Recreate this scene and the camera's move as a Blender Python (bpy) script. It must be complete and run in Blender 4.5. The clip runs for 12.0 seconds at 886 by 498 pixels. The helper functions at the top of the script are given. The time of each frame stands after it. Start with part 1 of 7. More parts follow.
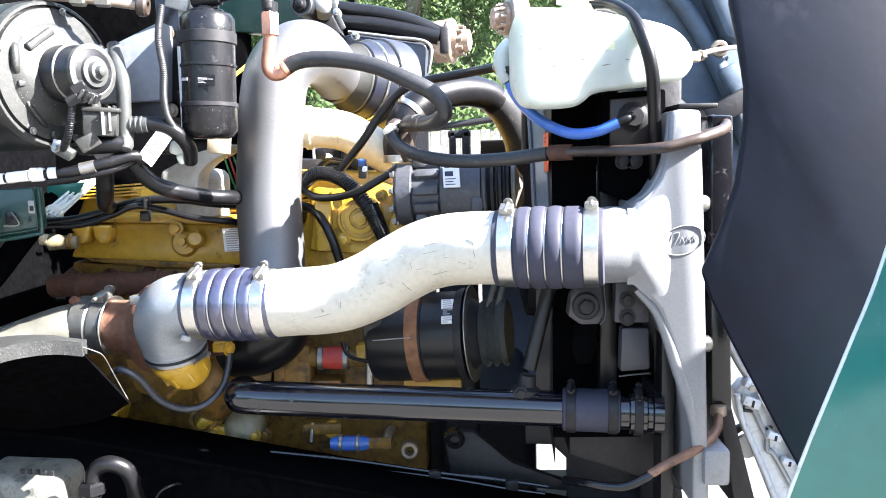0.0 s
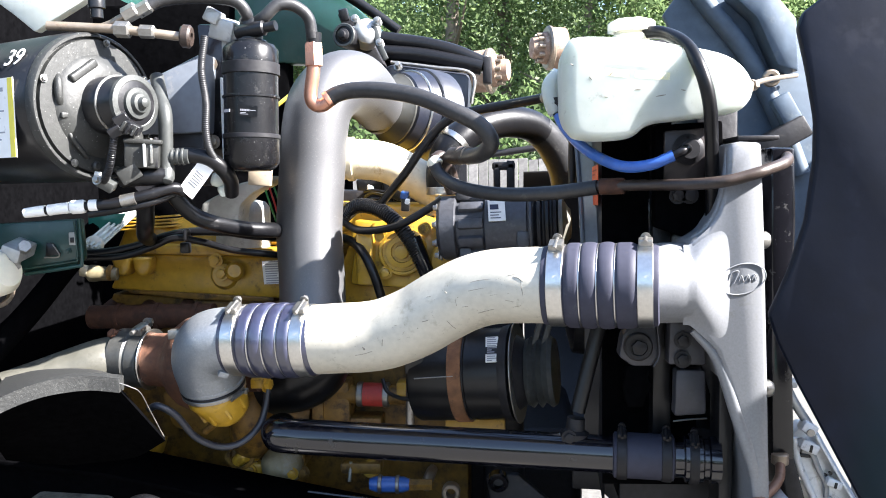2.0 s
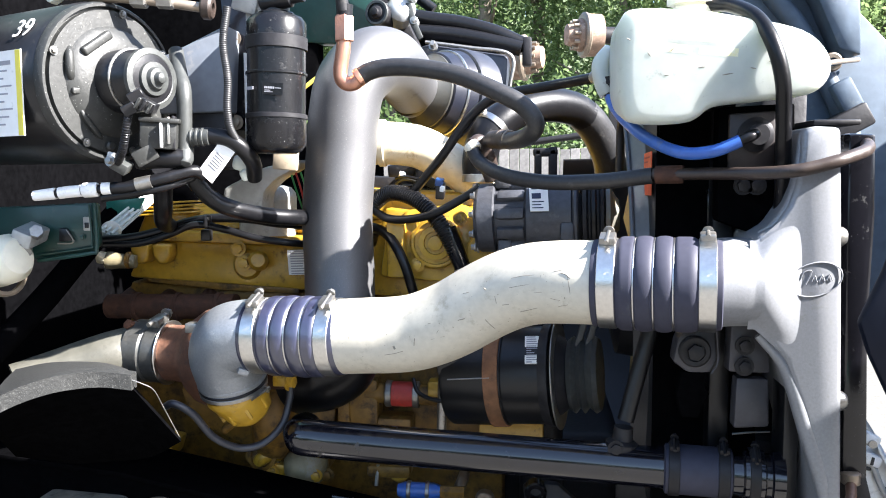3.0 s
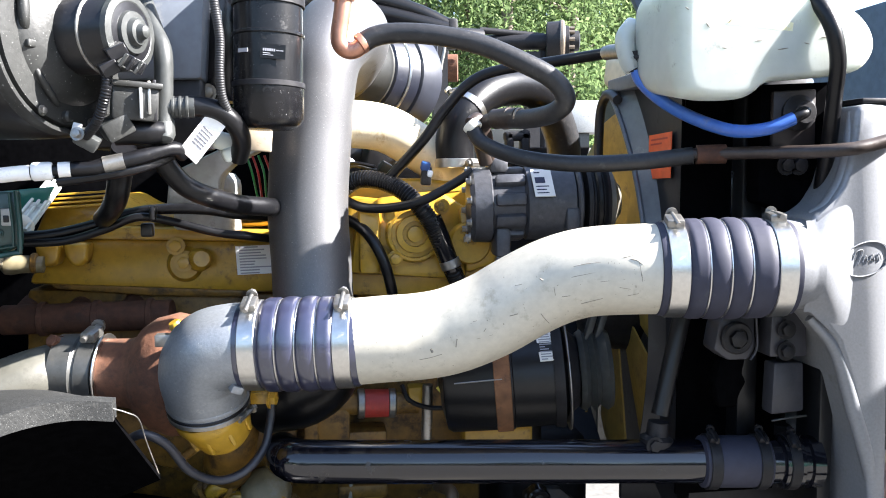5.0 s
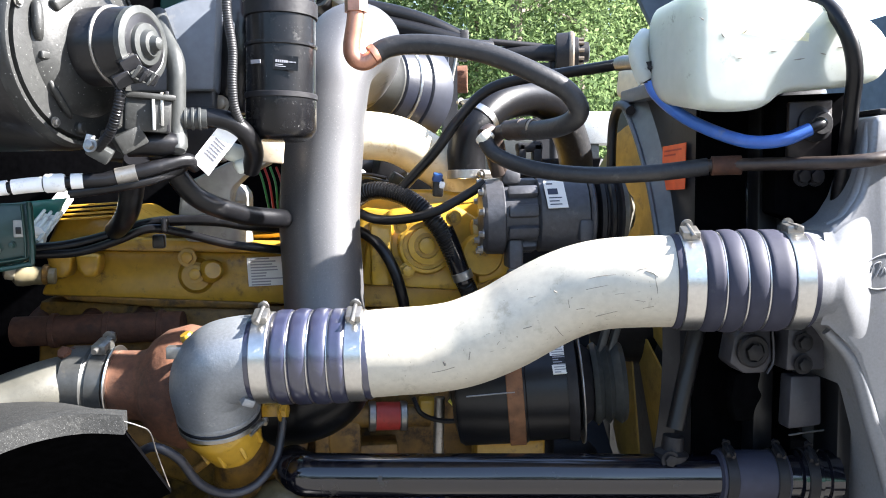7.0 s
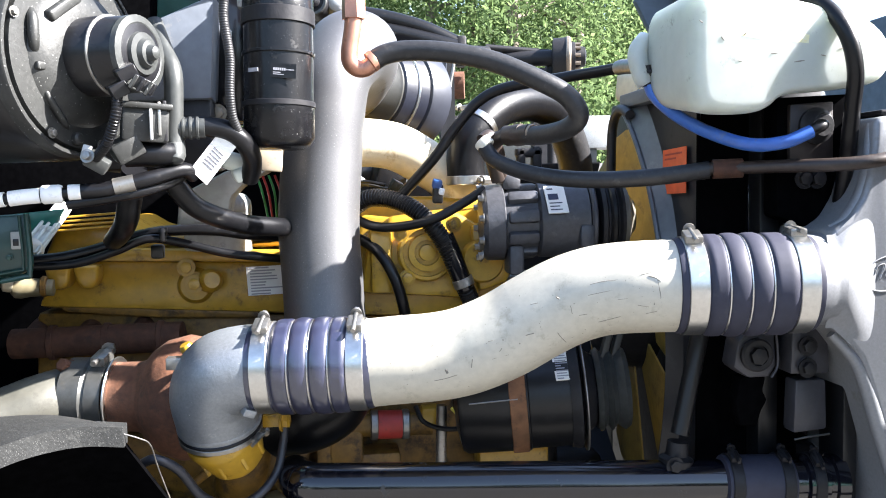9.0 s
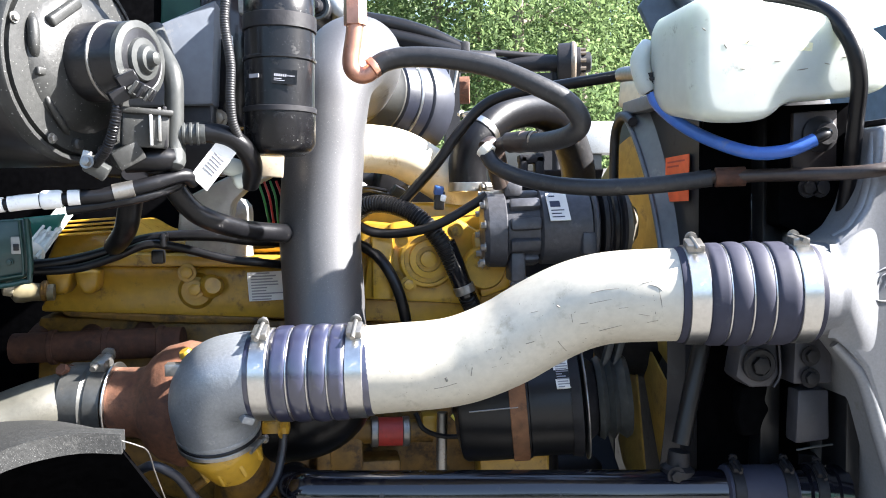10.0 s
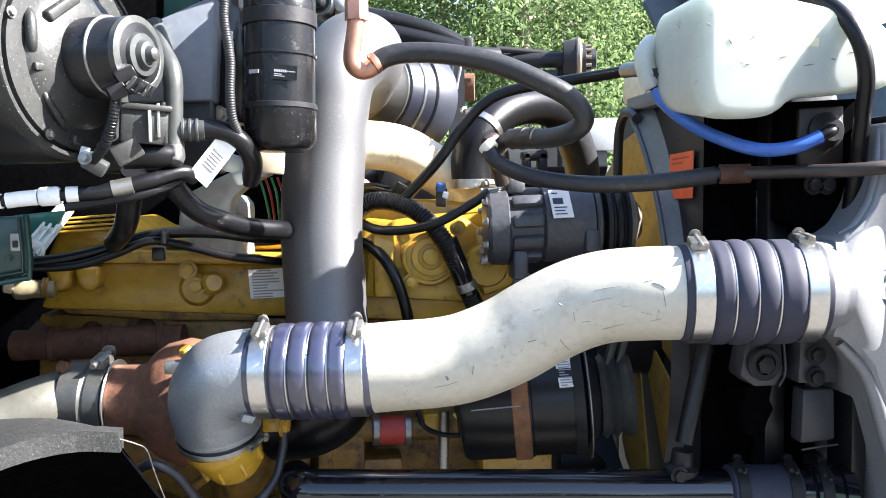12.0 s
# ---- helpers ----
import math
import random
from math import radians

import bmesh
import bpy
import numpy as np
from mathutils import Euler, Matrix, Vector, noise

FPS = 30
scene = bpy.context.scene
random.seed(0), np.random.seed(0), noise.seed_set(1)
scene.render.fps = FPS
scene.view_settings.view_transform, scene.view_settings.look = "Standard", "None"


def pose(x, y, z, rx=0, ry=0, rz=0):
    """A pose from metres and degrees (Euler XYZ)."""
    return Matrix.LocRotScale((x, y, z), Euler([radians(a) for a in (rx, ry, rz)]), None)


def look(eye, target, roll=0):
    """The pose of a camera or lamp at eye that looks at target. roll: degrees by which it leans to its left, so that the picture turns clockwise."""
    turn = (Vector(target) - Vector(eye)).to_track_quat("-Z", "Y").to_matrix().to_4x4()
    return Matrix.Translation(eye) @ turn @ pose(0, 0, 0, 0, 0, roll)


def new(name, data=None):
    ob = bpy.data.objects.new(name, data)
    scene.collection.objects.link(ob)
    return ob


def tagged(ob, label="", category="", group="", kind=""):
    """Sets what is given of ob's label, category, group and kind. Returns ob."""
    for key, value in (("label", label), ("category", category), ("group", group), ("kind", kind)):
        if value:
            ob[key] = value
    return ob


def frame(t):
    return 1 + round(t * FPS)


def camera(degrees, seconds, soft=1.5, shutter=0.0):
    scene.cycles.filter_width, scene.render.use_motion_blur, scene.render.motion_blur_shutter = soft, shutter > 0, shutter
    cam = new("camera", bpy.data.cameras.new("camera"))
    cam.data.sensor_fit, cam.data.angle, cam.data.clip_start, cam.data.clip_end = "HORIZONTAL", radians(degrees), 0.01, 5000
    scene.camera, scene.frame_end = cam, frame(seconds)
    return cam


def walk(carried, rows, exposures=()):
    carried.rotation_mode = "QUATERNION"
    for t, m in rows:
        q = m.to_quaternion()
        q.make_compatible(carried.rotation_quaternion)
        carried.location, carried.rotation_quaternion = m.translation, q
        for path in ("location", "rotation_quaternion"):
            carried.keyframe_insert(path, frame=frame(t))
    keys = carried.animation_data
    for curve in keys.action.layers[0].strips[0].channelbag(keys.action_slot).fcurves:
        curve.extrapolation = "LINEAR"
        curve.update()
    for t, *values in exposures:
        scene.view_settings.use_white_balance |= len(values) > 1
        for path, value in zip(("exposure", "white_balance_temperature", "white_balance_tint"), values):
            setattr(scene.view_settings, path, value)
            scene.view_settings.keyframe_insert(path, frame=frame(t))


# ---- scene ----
cam = camera(56.2, 12.0, soft=1.0)
PATH = [
    (0, (-0.0010, 0.0022, 1.5028), (-0.0634, 1.9884, 1.2764), -1.19),
    (0.5, (-0.0031, 0.0053, 1.5181), (-0.0527, 1.9983, 1.3579), -1.25),
    (1, (-0.0078, 0.0034, 1.5196), (-0.0619, 1.9981, 1.3837), -1.35),
    (1.5, (-0.0180, 0.0131, 1.5142), (-0.1156, 2.0057, 1.3730), -1.51),
    (2, (-0.0149, 0.0410, 1.5094), (-0.1631, 2.0293, 1.3521), -1.01),
    (2.5, (0.0049, 0.0805, 1.5079), (-0.2140, 2.0634, 1.3663), 0.07),
    (3, (-0.0338, 0.1296, 1.5055), (-0.2504, 2.1094, 1.3229), -0.33),
    (5, (-0.3056, 0.2461, 1.4835), (-0.0299, 2.2185, 1.2997), -0.37),
    (5.5, (-0.3040, 0.2508, 1.4803), (-0.0491, 2.2261, 1.2990), -0.59),
    (6, (-0.3018, 0.2600, 1.4798), (-0.0411, 2.2339, 1.2901), -0.57),
    (6.5, (-0.3049, 0.2588, 1.4837), (-0.0450, 2.2334, 1.3011), -0.53),
    (7, (-0.3088, 0.2529, 1.4841), (-0.0541, 2.2304, 1.3265), -0.39),
    (9, (-0.3101, 0.2593, 1.4847), (-0.0522, 2.2375, 1.3415), -1.06),
    (9.5, (-0.3083, 0.2617, 1.4877), (-0.0286, 2.2382, 1.3651), -0.79),
    (10, (-0.3049, 0.2627, 1.4875), (-0.0582, 2.2430, 1.3549), -0.78),
    (10.5, (-0.3026, 0.2651, 1.4867), (-0.0589, 2.2449, 1.3408), -0.86),
    (11, (-0.2999, 0.2660, 1.4881), (-0.0686, 2.2466, 1.3340), -1.04),
    (11.5, (-0.3001, 0.2679, 1.4882), (-0.0813, 2.2501, 1.3370), -1.00),
    (12, (-0.2998, 0.2701, 1.4873), (-0.0658, 2.2515, 1.3477), -0.73),
]
EXPOSURE = 3.07
walk(cam, [(t, look(eye, target, roll)) for t, eye, target, roll in PATH],
     [(0, EXPOSURE + 0.72, 6500, 12), (0.4, EXPOSURE + 0.32, 6500, 12), (1.0, EXPOSURE, 6500, 12), (12, EXPOSURE, 6500, 12)])

# ---- light ----
SUN_AZ, SUN_EL = 14.0, 36.0          # degrees: towards the camera from +x, and above the horizon
world = bpy.data.worlds.new("sky")
scene.world = world
world.use_nodes = True
wn = world.node_tree.nodes
sky = wn.new("ShaderNodeTexSky")
sky.sky_type, sky.sun_disc = "NISHITA", False
sky.sun_elevation, sky.sun_rotation = radians(SUN_EL), radians(90 + SUN_AZ)
wn["Background"].inputs["Strength"].default_value = 0.07
world.node_tree.links.new(sky.outputs[0], wn["Background"].inputs["Color"])
sun = new("sun", bpy.data.lights.new("sun", "SUN"))
sun.data.energy, sun.data.angle, sun.data.color = 4.5, radians(0.53), (1.0, 0.98, 0.95)
sun_from = Vector((math.cos(radians(SUN_AZ)) * math.cos(radians(SUN_EL)), -math.sin(radians(SUN_AZ)) * math.cos(radians(SUN_EL)), math.sin(radians(SUN_EL))))
sun.matrix_world = look(tuple(sun_from * 30), (0, 0, 0))


# ---- materials ----
def mat(name, base, rough=0.5, metal=0.0, vary=0.25, grain=60.0, dirt=None, dirty=0.0, dirt_scale=7.0, bump=0.15, each=0.0, coat=0.0, spec=0.5, specks=None):
    """A surface with fine grain, large blotches, dirt with a shape of its own, and relief; each: how far pieces differ."""
    m = bpy.data.materials.new(name)
    m.use_nodes = True
    n, l = m.node_tree.nodes, m.node_tree.links
    b = n["Principled BSDF"]
    at = n.new("ShaderNodeTexCoord")

    def noise_at(scale, detail, rough_n=0.55):
        x = n.new("ShaderNodeTexNoise")
        x.inputs["Scale"].default_value, x.inputs["Detail"].default_value, x.inputs["Roughness"].default_value = scale, detail, rough_n
        l.new(at.outputs["Object"], x.inputs["Vector"])
        return x

    def ramp(src, a, c, lo, hi):
        r = n.new("ShaderNodeMapRange")
        r.inputs[1].default_value, r.inputs[2].default_value, r.inputs[3].default_value, r.inputs[4].default_value = a, c, lo, hi
        l.new(src, r.inputs[0])
        return r.outputs[0]

    def mix(kind, f, a, c):
        x = n.new("ShaderNodeMix")
        x.data_type, x.blend_type = "RGBA", kind
        for v, k in ((f, 0), (a, 6), (c, 7)):
            if hasattr(v, "is_linked"):
                l.new(v, x.inputs[k])
            else:
                x.inputs[k].default_value = v
        return x.outputs[2]

    fine, broad = noise_at(grain, 6), noise_at(dirt_scale, 4, 0.6)
    dark, light = [(*(c * k for c in base), 1) for k in (1 - vary, 1 + vary)]
    colour = mix("MIX", ramp(fine.outputs[0], 0.3, 0.7, 0, 1), dark, light)
    colour = mix("MULTIPLY", 1.0, colour, mix("MIX", ramp(broad.outputs[0], 0.35, 0.65, 0, 1), (1 - 0.6 * vary,) * 3 + (1,), (1, 1, 1, 1)))
    if each:
        info = n.new("ShaderNodeObjectInfo")
        colour = mix("MULTIPLY", 1.0, colour, mix("MIX", info.outputs["Random"], (1 - each,) * 3 + (1,), (1, 1, 1, 1)))
    roughness = ramp(broad.outputs[0], 0.3, 0.7, max(0.04, rough - 0.08), min(1.0, rough + 0.1))
    if dirt:
        spots = noise_at(dirt_scale * 3.1, 8, 0.7)
        f = ramp(spots.outputs[0], 0.62 - 0.3 * dirty, 0.72 - 0.2 * dirty, 0, 0.85)
        colour = mix("MIX", f, colour, (*dirt, 1))
        roughness = ramp(f, 0, 1, rough, max(rough, 0.75))
        if metal:
            l.new(ramp(f, 0, 1, metal, 0.1), b.inputs["Metallic"])
    if specks:
        tiny = noise_at(specks[1], 2, 0.5)
        colour = mix("MIX", ramp(tiny.outputs[0], specks[2], specks[2] + 0.04, 0, 0.8), colour, (*specks[0], 1))
    l.new(colour, b.inputs["Base Color"])
    l.new(roughness, b.inputs["Roughness"])
    if not (dirt and metal):
        b.inputs["Metallic"].default_value = metal
    b.inputs["Coat Weight"].default_value = coat
    b.inputs["Specular IOR Level"].default_value = spec
    b.inputs["Coat Roughness"].default_value = 0.12
    if bump:
        bp = n.new("ShaderNodeBump")
        bp.inputs["Strength"].default_value, bp.inputs["Distance"].default_value = bump, 0.002
        l.new(fine.outputs[0], bp.inputs["Height"])
        l.new(bp.outputs[0], b.inputs["Normal"])
    return m


ALU = mat("cast_aluminium", (0.228, 0.236, 0.252), 0.52, 0.4, 0.08, 320, (0.17, 0.17, 0.165), 0.1, 9, 0.05)
ALU_PIPE = mat("weathered_aluminium", (0.49, 0.455, 0.375), 0.46, 0.12, 0.07, 120, (0.33, 0.3, 0.235), 0.18, 8, 0.07, specks=((0.2, 0.185, 0.15), 300, 0.71))
ALU_GREY = mat("dull_grey_casting", (0.27, 0.285, 0.3), 0.42, 0.55, 0.1, 300, (0.4, 0.4, 0.4), 0.05, 22, 0.12, specks=((0.6, 0.6, 0.6), 260, 0.73))
STEEL = mat("bright_steel", (0.6, 0.59, 0.565), 0.3, 1.0, 0.08, 180, (0.38, 0.32, 0.22), 0.07, 20, 0.05)
ZINC = mat("dull_zinc", (0.31, 0.3, 0.28), 0.4, 0.9, 0.14, 160, (0.16, 0.11, 0.07), 0.14, 25, 0.1)
SILICONE = mat("slate_blue_silicone_rubber", (0.033, 0.034, 0.052), 0.58, 0.0, 0.1, 90, (0.06, 0.06, 0.068), 0.04, 12, 0.05, spec=0.3)
SILICONE_BLUE = mat("blue_silicone_rubber", (0.022, 0.024, 0.05), 0.3, 0.0, 0.12, 90, (0.06, 0.062, 0.072), 0.08, 12, 0.03, coat=0.5, spec=1.0)
SILVER_PAINT = mat("dark_silver_paint", (0.145, 0.145, 0.15), 0.53, 0.8, 0.1, 500, (0.065, 0.065, 0.068), 0.04, 9, 0.03, specks=((0.5, 0.5, 0.5), 900, 0.7))
RUBBER = mat("black_rubber", (0.0055, 0.0055, 0.0065), 0.33, 0.0, 0.25, 140, (0.018, 0.017, 0.016), 0.06, 18, 0.12, spec=0.3)
RUBBER_GREY = mat("dusty_rubber_hose", (0.021, 0.021, 0.0225), 0.45, 0.0, 0.2, 160, (0.06, 0.056, 0.053), 0.14, 20, 0.2, spec=0.4)
PLASTIC = mat("black_plastic", (0.009, 0.009, 0.0105), 0.32, 0.0, 0.2, 200, (0.045, 0.045, 0.045), 0.05, 22, 0.08, spec=0.4)
BLACK_PAINT = mat("black_gloss_paint", (0.006, 0.006, 0.008), 0.16, 0.0, 0.2, 120, (0.03, 0.03, 0.03), 0.05, 16, 0.04, spec=0.45, specks=((0.16, 0.16, 0.155), 420, 0.74))
BLACK_FLAT = mat("dirty_black_steel", (0.014, 0.0135, 0.0155), 0.5, 0.0, 0.3, 90, (0.034, 0.03, 0.028), 0.1, 12, 0.3, spec=0.3)
GREY_PAINT = mat("grey_metal_panel", (0.12, 0.135, 0.16), 0.5, 0.0, 0.1, 90, (0.2, 0.2, 0.2), 0.05, 9, 0.05)
BAND_GREY = mat("dull_dark_steel_band", (0.1, 0.1, 0.094), 0.42, 0.6, 0.15, 120, (0.06, 0.055, 0.045), 0.15, 16, 0.1)
DUST_GREY = mat("dusty_grey_plastic", (0.021, 0.0218, 0.0205), 0.5, 0.0, 0.22, 160, (0.06, 0.06, 0.056), 0.12, 24, 0.2, specks=((0.26, 0.26, 0.25), 420, 0.69))
DRIER = mat("black_enamel_with_dust", (0.0065, 0.0065, 0.0075), 0.27, 0.0, 0.2, 120, (0.022, 0.022, 0.022), 0.08, 16, 0.06, spec=0.35, specks=((0.17, 0.17, 0.165), 480, 0.71))
# Near-zero black without gloss: holds the shade on rail, firewall and brackets in colour.
SHADE_BLACK = mat("shade_black", (0.0022, 0.0022, 0.0025), 0.85, 0.0, 0.3, 90, None, 0, 12, 0.1, spec=0.0)
PIPE_GREY = mat("grey_dusty_pipe", (0.052, 0.055, 0.053), 0.42, 0.2, 0.2, 120, (0.1, 0.1, 0.095), 0.1, 14, 0.1)
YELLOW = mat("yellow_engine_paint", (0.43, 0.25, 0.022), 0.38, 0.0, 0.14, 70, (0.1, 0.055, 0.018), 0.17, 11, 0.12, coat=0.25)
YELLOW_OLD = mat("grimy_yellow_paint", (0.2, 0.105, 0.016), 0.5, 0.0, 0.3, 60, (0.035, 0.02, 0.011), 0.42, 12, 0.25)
CREAM = mat("faded_yellow_pipe", (0.62, 0.55, 0.4), 0.45, 0.0, 0.12, 60, (0.36, 0.24, 0.09), 0.18, 10, 0.1)
RUST = mat("rusted_iron", (0.13, 0.053, 0.027), 0.78, 0.05, 0.3, 90, (0.06, 0.03, 0.02), 0.3, 14, 0.5)
GRIME = mat("grey_grime", (0.2, 0.185, 0.155), 0.7, 0.0, 0.2, 90, None, 0, 12, 0.1)
RUST_DARK = mat("dark_rusted_iron", (0.075, 0.03, 0.016), 0.8, 0.1, 0.35, 80, (0.035, 0.018, 0.012), 0.3, 14, 0.5)
COPPER = mat("copper", (0.5, 0.25, 0.17), 0.42, 0.8, 0.15, 90, (0.2, 0.1, 0.07), 0.2, 20, 0.1)
BRONZE = mat("bronze_tube", (0.27, 0.22, 0.17), 0.4, 0.6, 0.15, 90, (0.13, 0.09, 0.06), 0.2, 20, 0.1)
TAN_TUBE = mat("brown_steel_tube", (0.04, 0.028, 0.023), 0.42, 0.15, 0.3, 90, (0.02, 0.015, 0.013), 0.25, 20, 0.15)
VENT_RUST = mat("light_rust_brown_tube", (0.15, 0.082, 0.054), 0.5, 0.1, 0.25, 70, (0.06, 0.035, 0.025), 0.2, 20, 0.15)
ENAMEL = mat("glossy_black_enamel", (0.006, 0.006, 0.0095), 0.12, 0.0, 0.2, 60, (0.02, 0.018, 0.016), 0.05, 12, 0.02, coat=0.3, spec=0.6)
EXHAUST = mat("sooty_steel_pipe", (0.085, 0.082, 0.067), 0.5, 0.2, 0.15, 60, (0.042, 0.039, 0.03), 0.25, 9, 0.2)
def waxy(m, weight=0.85):
    """Lets light soak into a plastic."""
    b = m.node_tree.nodes["Principled BSDF"]
    b.inputs["Subsurface Weight"].default_value, b.inputs["Subsurface Scale"].default_value = weight, 0.07
    b.inputs["Subsurface Radius"].default_value = (1.0, 1.0, 0.9)
    return m


WHITE_POLY = mat("milky_white_plastic", (0.4, 0.43, 0.395), 0.42, 0.0, 0.06, 50, (0.22, 0.225, 0.2), 0.06, 14, 0.05)
CREAM_POLY = mat("cream_plastic", (0.78, 0.74, 0.6), 0.45, 0.0, 0.05, 60, None, 0, 8, 0.04)
BLUE_HOSE = mat("blue_hose", (0.034, 0.11, 0.39), 0.33, 0.0, 0.12, 90, (0.1, 0.14, 0.26), 0.1, 18, 0.08)
PAPER = mat("printed_paper", (0.78, 0.78, 0.76), 0.6, 0.0, 0.05, 70, (0.5, 0.5, 0.48), 0.04, 16, 0.02)
PALE_INK = mat("grey_ink", (0.3, 0.3, 0.33), 0.6, 0.0, 0.1, 50, None, 0, 8, 0)
INK = mat("dark_ink", (0.08, 0.08, 0.1), 0.6, 0.0, 0.1, 50, None, 0, 8, 0)
ORANGE = mat("orange_label", (0.8, 0.13, 0.04), 0.5, 0.0, 0.1, 60, (0.5, 0.1, 0.05), 0.1, 16, 0.02)
RED_RUBBER = mat("red_hose", (0.42, 0.04, 0.03), 0.5, 0.0, 0.15, 60, (0.15, 0.04, 0.03), 0.15, 16, 0.05)
# Near wall: same laminate as the far wall, shade put into its colour.
HOOD_SHADED = mat("shaded_blue_grey_laminate", (0.0022, 0.0042, 0.0115), 0.5, 0.0, 0.2, 25, (0.008, 0.011, 0.022), 0.1, 4, 0.2, spec=0.2)
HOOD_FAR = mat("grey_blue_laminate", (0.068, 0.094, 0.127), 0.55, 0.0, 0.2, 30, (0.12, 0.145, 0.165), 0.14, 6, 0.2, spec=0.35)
GREEN = mat("teal_green_paint", (0.02, 0.16, 0.13), 0.28, 0.0, 0.06, 40, (0.12, 0.2, 0.18), 0.03, 10, 0.02, coat=0.6)
GREEN_DARK = mat("dusty_dark_green_paint", (0.008, 0.045, 0.039), 0.4, 0.0, 0.15, 60, (0.05, 0.065, 0.058), 0.12, 10, 0.1, coat=0.3)
PALE = mat("pale_worn_paint", (0.62, 0.66, 0.6), 0.45, 0.0, 0.08, 50, (0.35, 0.36, 0.32), 0.15, 9, 0.05)
CHALK = mat("chalk", (0.8, 0.8, 0.78), 0.8, 0.0, 0.1, 90, None, 0, 8, 0)
BRUSHED = mat("grey_cast_bracket", (0.42, 0.43, 0.43), 0.45, 0.5, 0.12, 80, (0.2, 0.2, 0.19), 0.12, 12, 0.15)
GROUND = mat("dusty_gravel", (0.11, 0.105, 0.095), 0.9, 0.0, 0.25, 30, (0.18, 0.16, 0.13), 0.2, 1.2, 0.6)
BARK = mat("grey_bark", (0.16, 0.13, 0.1), 0.85, 0.0, 0.35, 14, (0.08, 0.06, 0.045), 0.3, 2, 0.8)
WOOD = mat("weathered_grey_boards", (0.22, 0.21, 0.2), 0.8, 0.0, 0.25, 20, (0.1, 0.1, 0.09), 0.2, 3, 0.4, each=0.3)
YELLOW_TAG = mat("yellow_print", (0.75, 0.65, 0.1), 0.55, 0.0, 0.08, 60, None, 0, 8, 0)
WIRE_RED = mat("red_wire", (0.5, 0.03, 0.03), 0.4, 0.0, 0.1, 60, None, 0, 8, 0)
WIRE_GREEN = mat("green_wire", (0.03, 0.3, 0.08), 0.4, 0.0, 0.1, 60, None, 0, 8, 0)


def leaf_mat(name, dark, light):
    m = bpy.data.materials.new(name)
    m.use_nodes = True
    n, l = m.node_tree.nodes, m.node_tree.links
    b, geo = n["Principled BSDF"], n.new("ShaderNodeNewGeometry")
    at, clump, both = n.new("ShaderNodeTexCoord"), n.new("ShaderNodeTexNoise"), n.new("ShaderNodeMix")
    clump.inputs["Scale"].default_value, clump.inputs["Detail"].default_value = 1.3, 3
    l.new(at.outputs["Object"], clump.inputs["Vector"])
    spread = n.new("ShaderNodeMapRange")
    spread.inputs[1].default_value, spread.inputs[2].default_value = 0.35, 0.65
    l.new(clump.outputs[0], spread.inputs[0])
    both.inputs[0].default_value = 0.35
    l.new(spread.outputs[0], both.inputs[2])
    l.new(geo.outputs["Random Per Island"], both.inputs[3])
    x = n.new("ShaderNodeMix")
    x.data_type = "RGBA"
    x.inputs[6].default_value, x.inputs[7].default_value = (*dark, 1), (*light, 1)
    l.new(both.outputs[0], x.inputs[0])
    l.new(x.outputs[2], b.inputs["Base Color"])
    b.inputs["Roughness"].default_value = 0.8
    b.inputs["Specular IOR Level"].default_value = 0.15
    glow = n.new("ShaderNodeBsdfTranslucent")
    l.new(x.outputs[2], glow.inputs["Color"])
    add = n.new("ShaderNodeMixShader")
    add.inputs[0].default_value = 0.55
    l.new(b.outputs[0], add.inputs[1])
    l.new(glow.outputs[0], add.inputs[2])
    l.new(add.outputs[0], n["Material Output"].inputs[0])
    return m


LEAF = leaf_mat("green_leaves", (0.055, 0.098, 0.036), (0.23, 0.31, 0.13))
# Far leaves are paler: the haze of distance is put into their colour.
LEAF_HAZE = leaf_mat("hazy_leaves", (0.17, 0.22, 0.14), (0.32, 0.38, 0.24))

waxy(WHITE_POLY), waxy(CREAM_POLY, 0.3)

# ---- shapes ----
ORIGIN = {}


def finish(bm, material, name, sharp=0.65):
    bmesh.ops.recalc_face_normals(bm, faces=bm.faces)
    for f in bm.faces:
        f.smooth = True
    for e in bm.edges:
        e.smooth = not (len(e.link_faces) == 2 and e.calc_face_angle(0) > sharp)
    me = bpy.data.meshes.new(name)
    bm.to_mesh(me)
    bm.free()
    me.materials.append(material)
    return me


def thing(name, at, label, category, group="", kind=""):
    ob = new(name)
    ob.empty_display_size = 0.02
    ob.location = at
    ORIGIN[ob] = Vector(at)
    return tagged(ob, label, category, group, kind)


def part(name, bm, material, parent, label=""):
    o = ORIGIN[parent]
    bm.transform(Matrix.Translation(-o))
    ob = new(name, finish(bm, material, name))
    ob.parent = parent
    ORIGIN[ob] = o
    return tagged(ob, label)


def solo(name, bm, material, label, category, group="", kind=""):
    lo = [min(v.co[k] for v in bm.verts) for k in range(3)]
    hi = [max(v.co[k] for v in bm.verts) for k in range(3)]
    o = Vector(((lo[0] + hi[0]) / 2, (lo[1] + hi[1]) / 2, lo[2]))
    bm.transform(Matrix.Translation(-o))
    ob = new(name, finish(bm, material, name))
    ob.location = o
    ORIGIN[ob] = o
    return tagged(ob, label, category, group, kind)


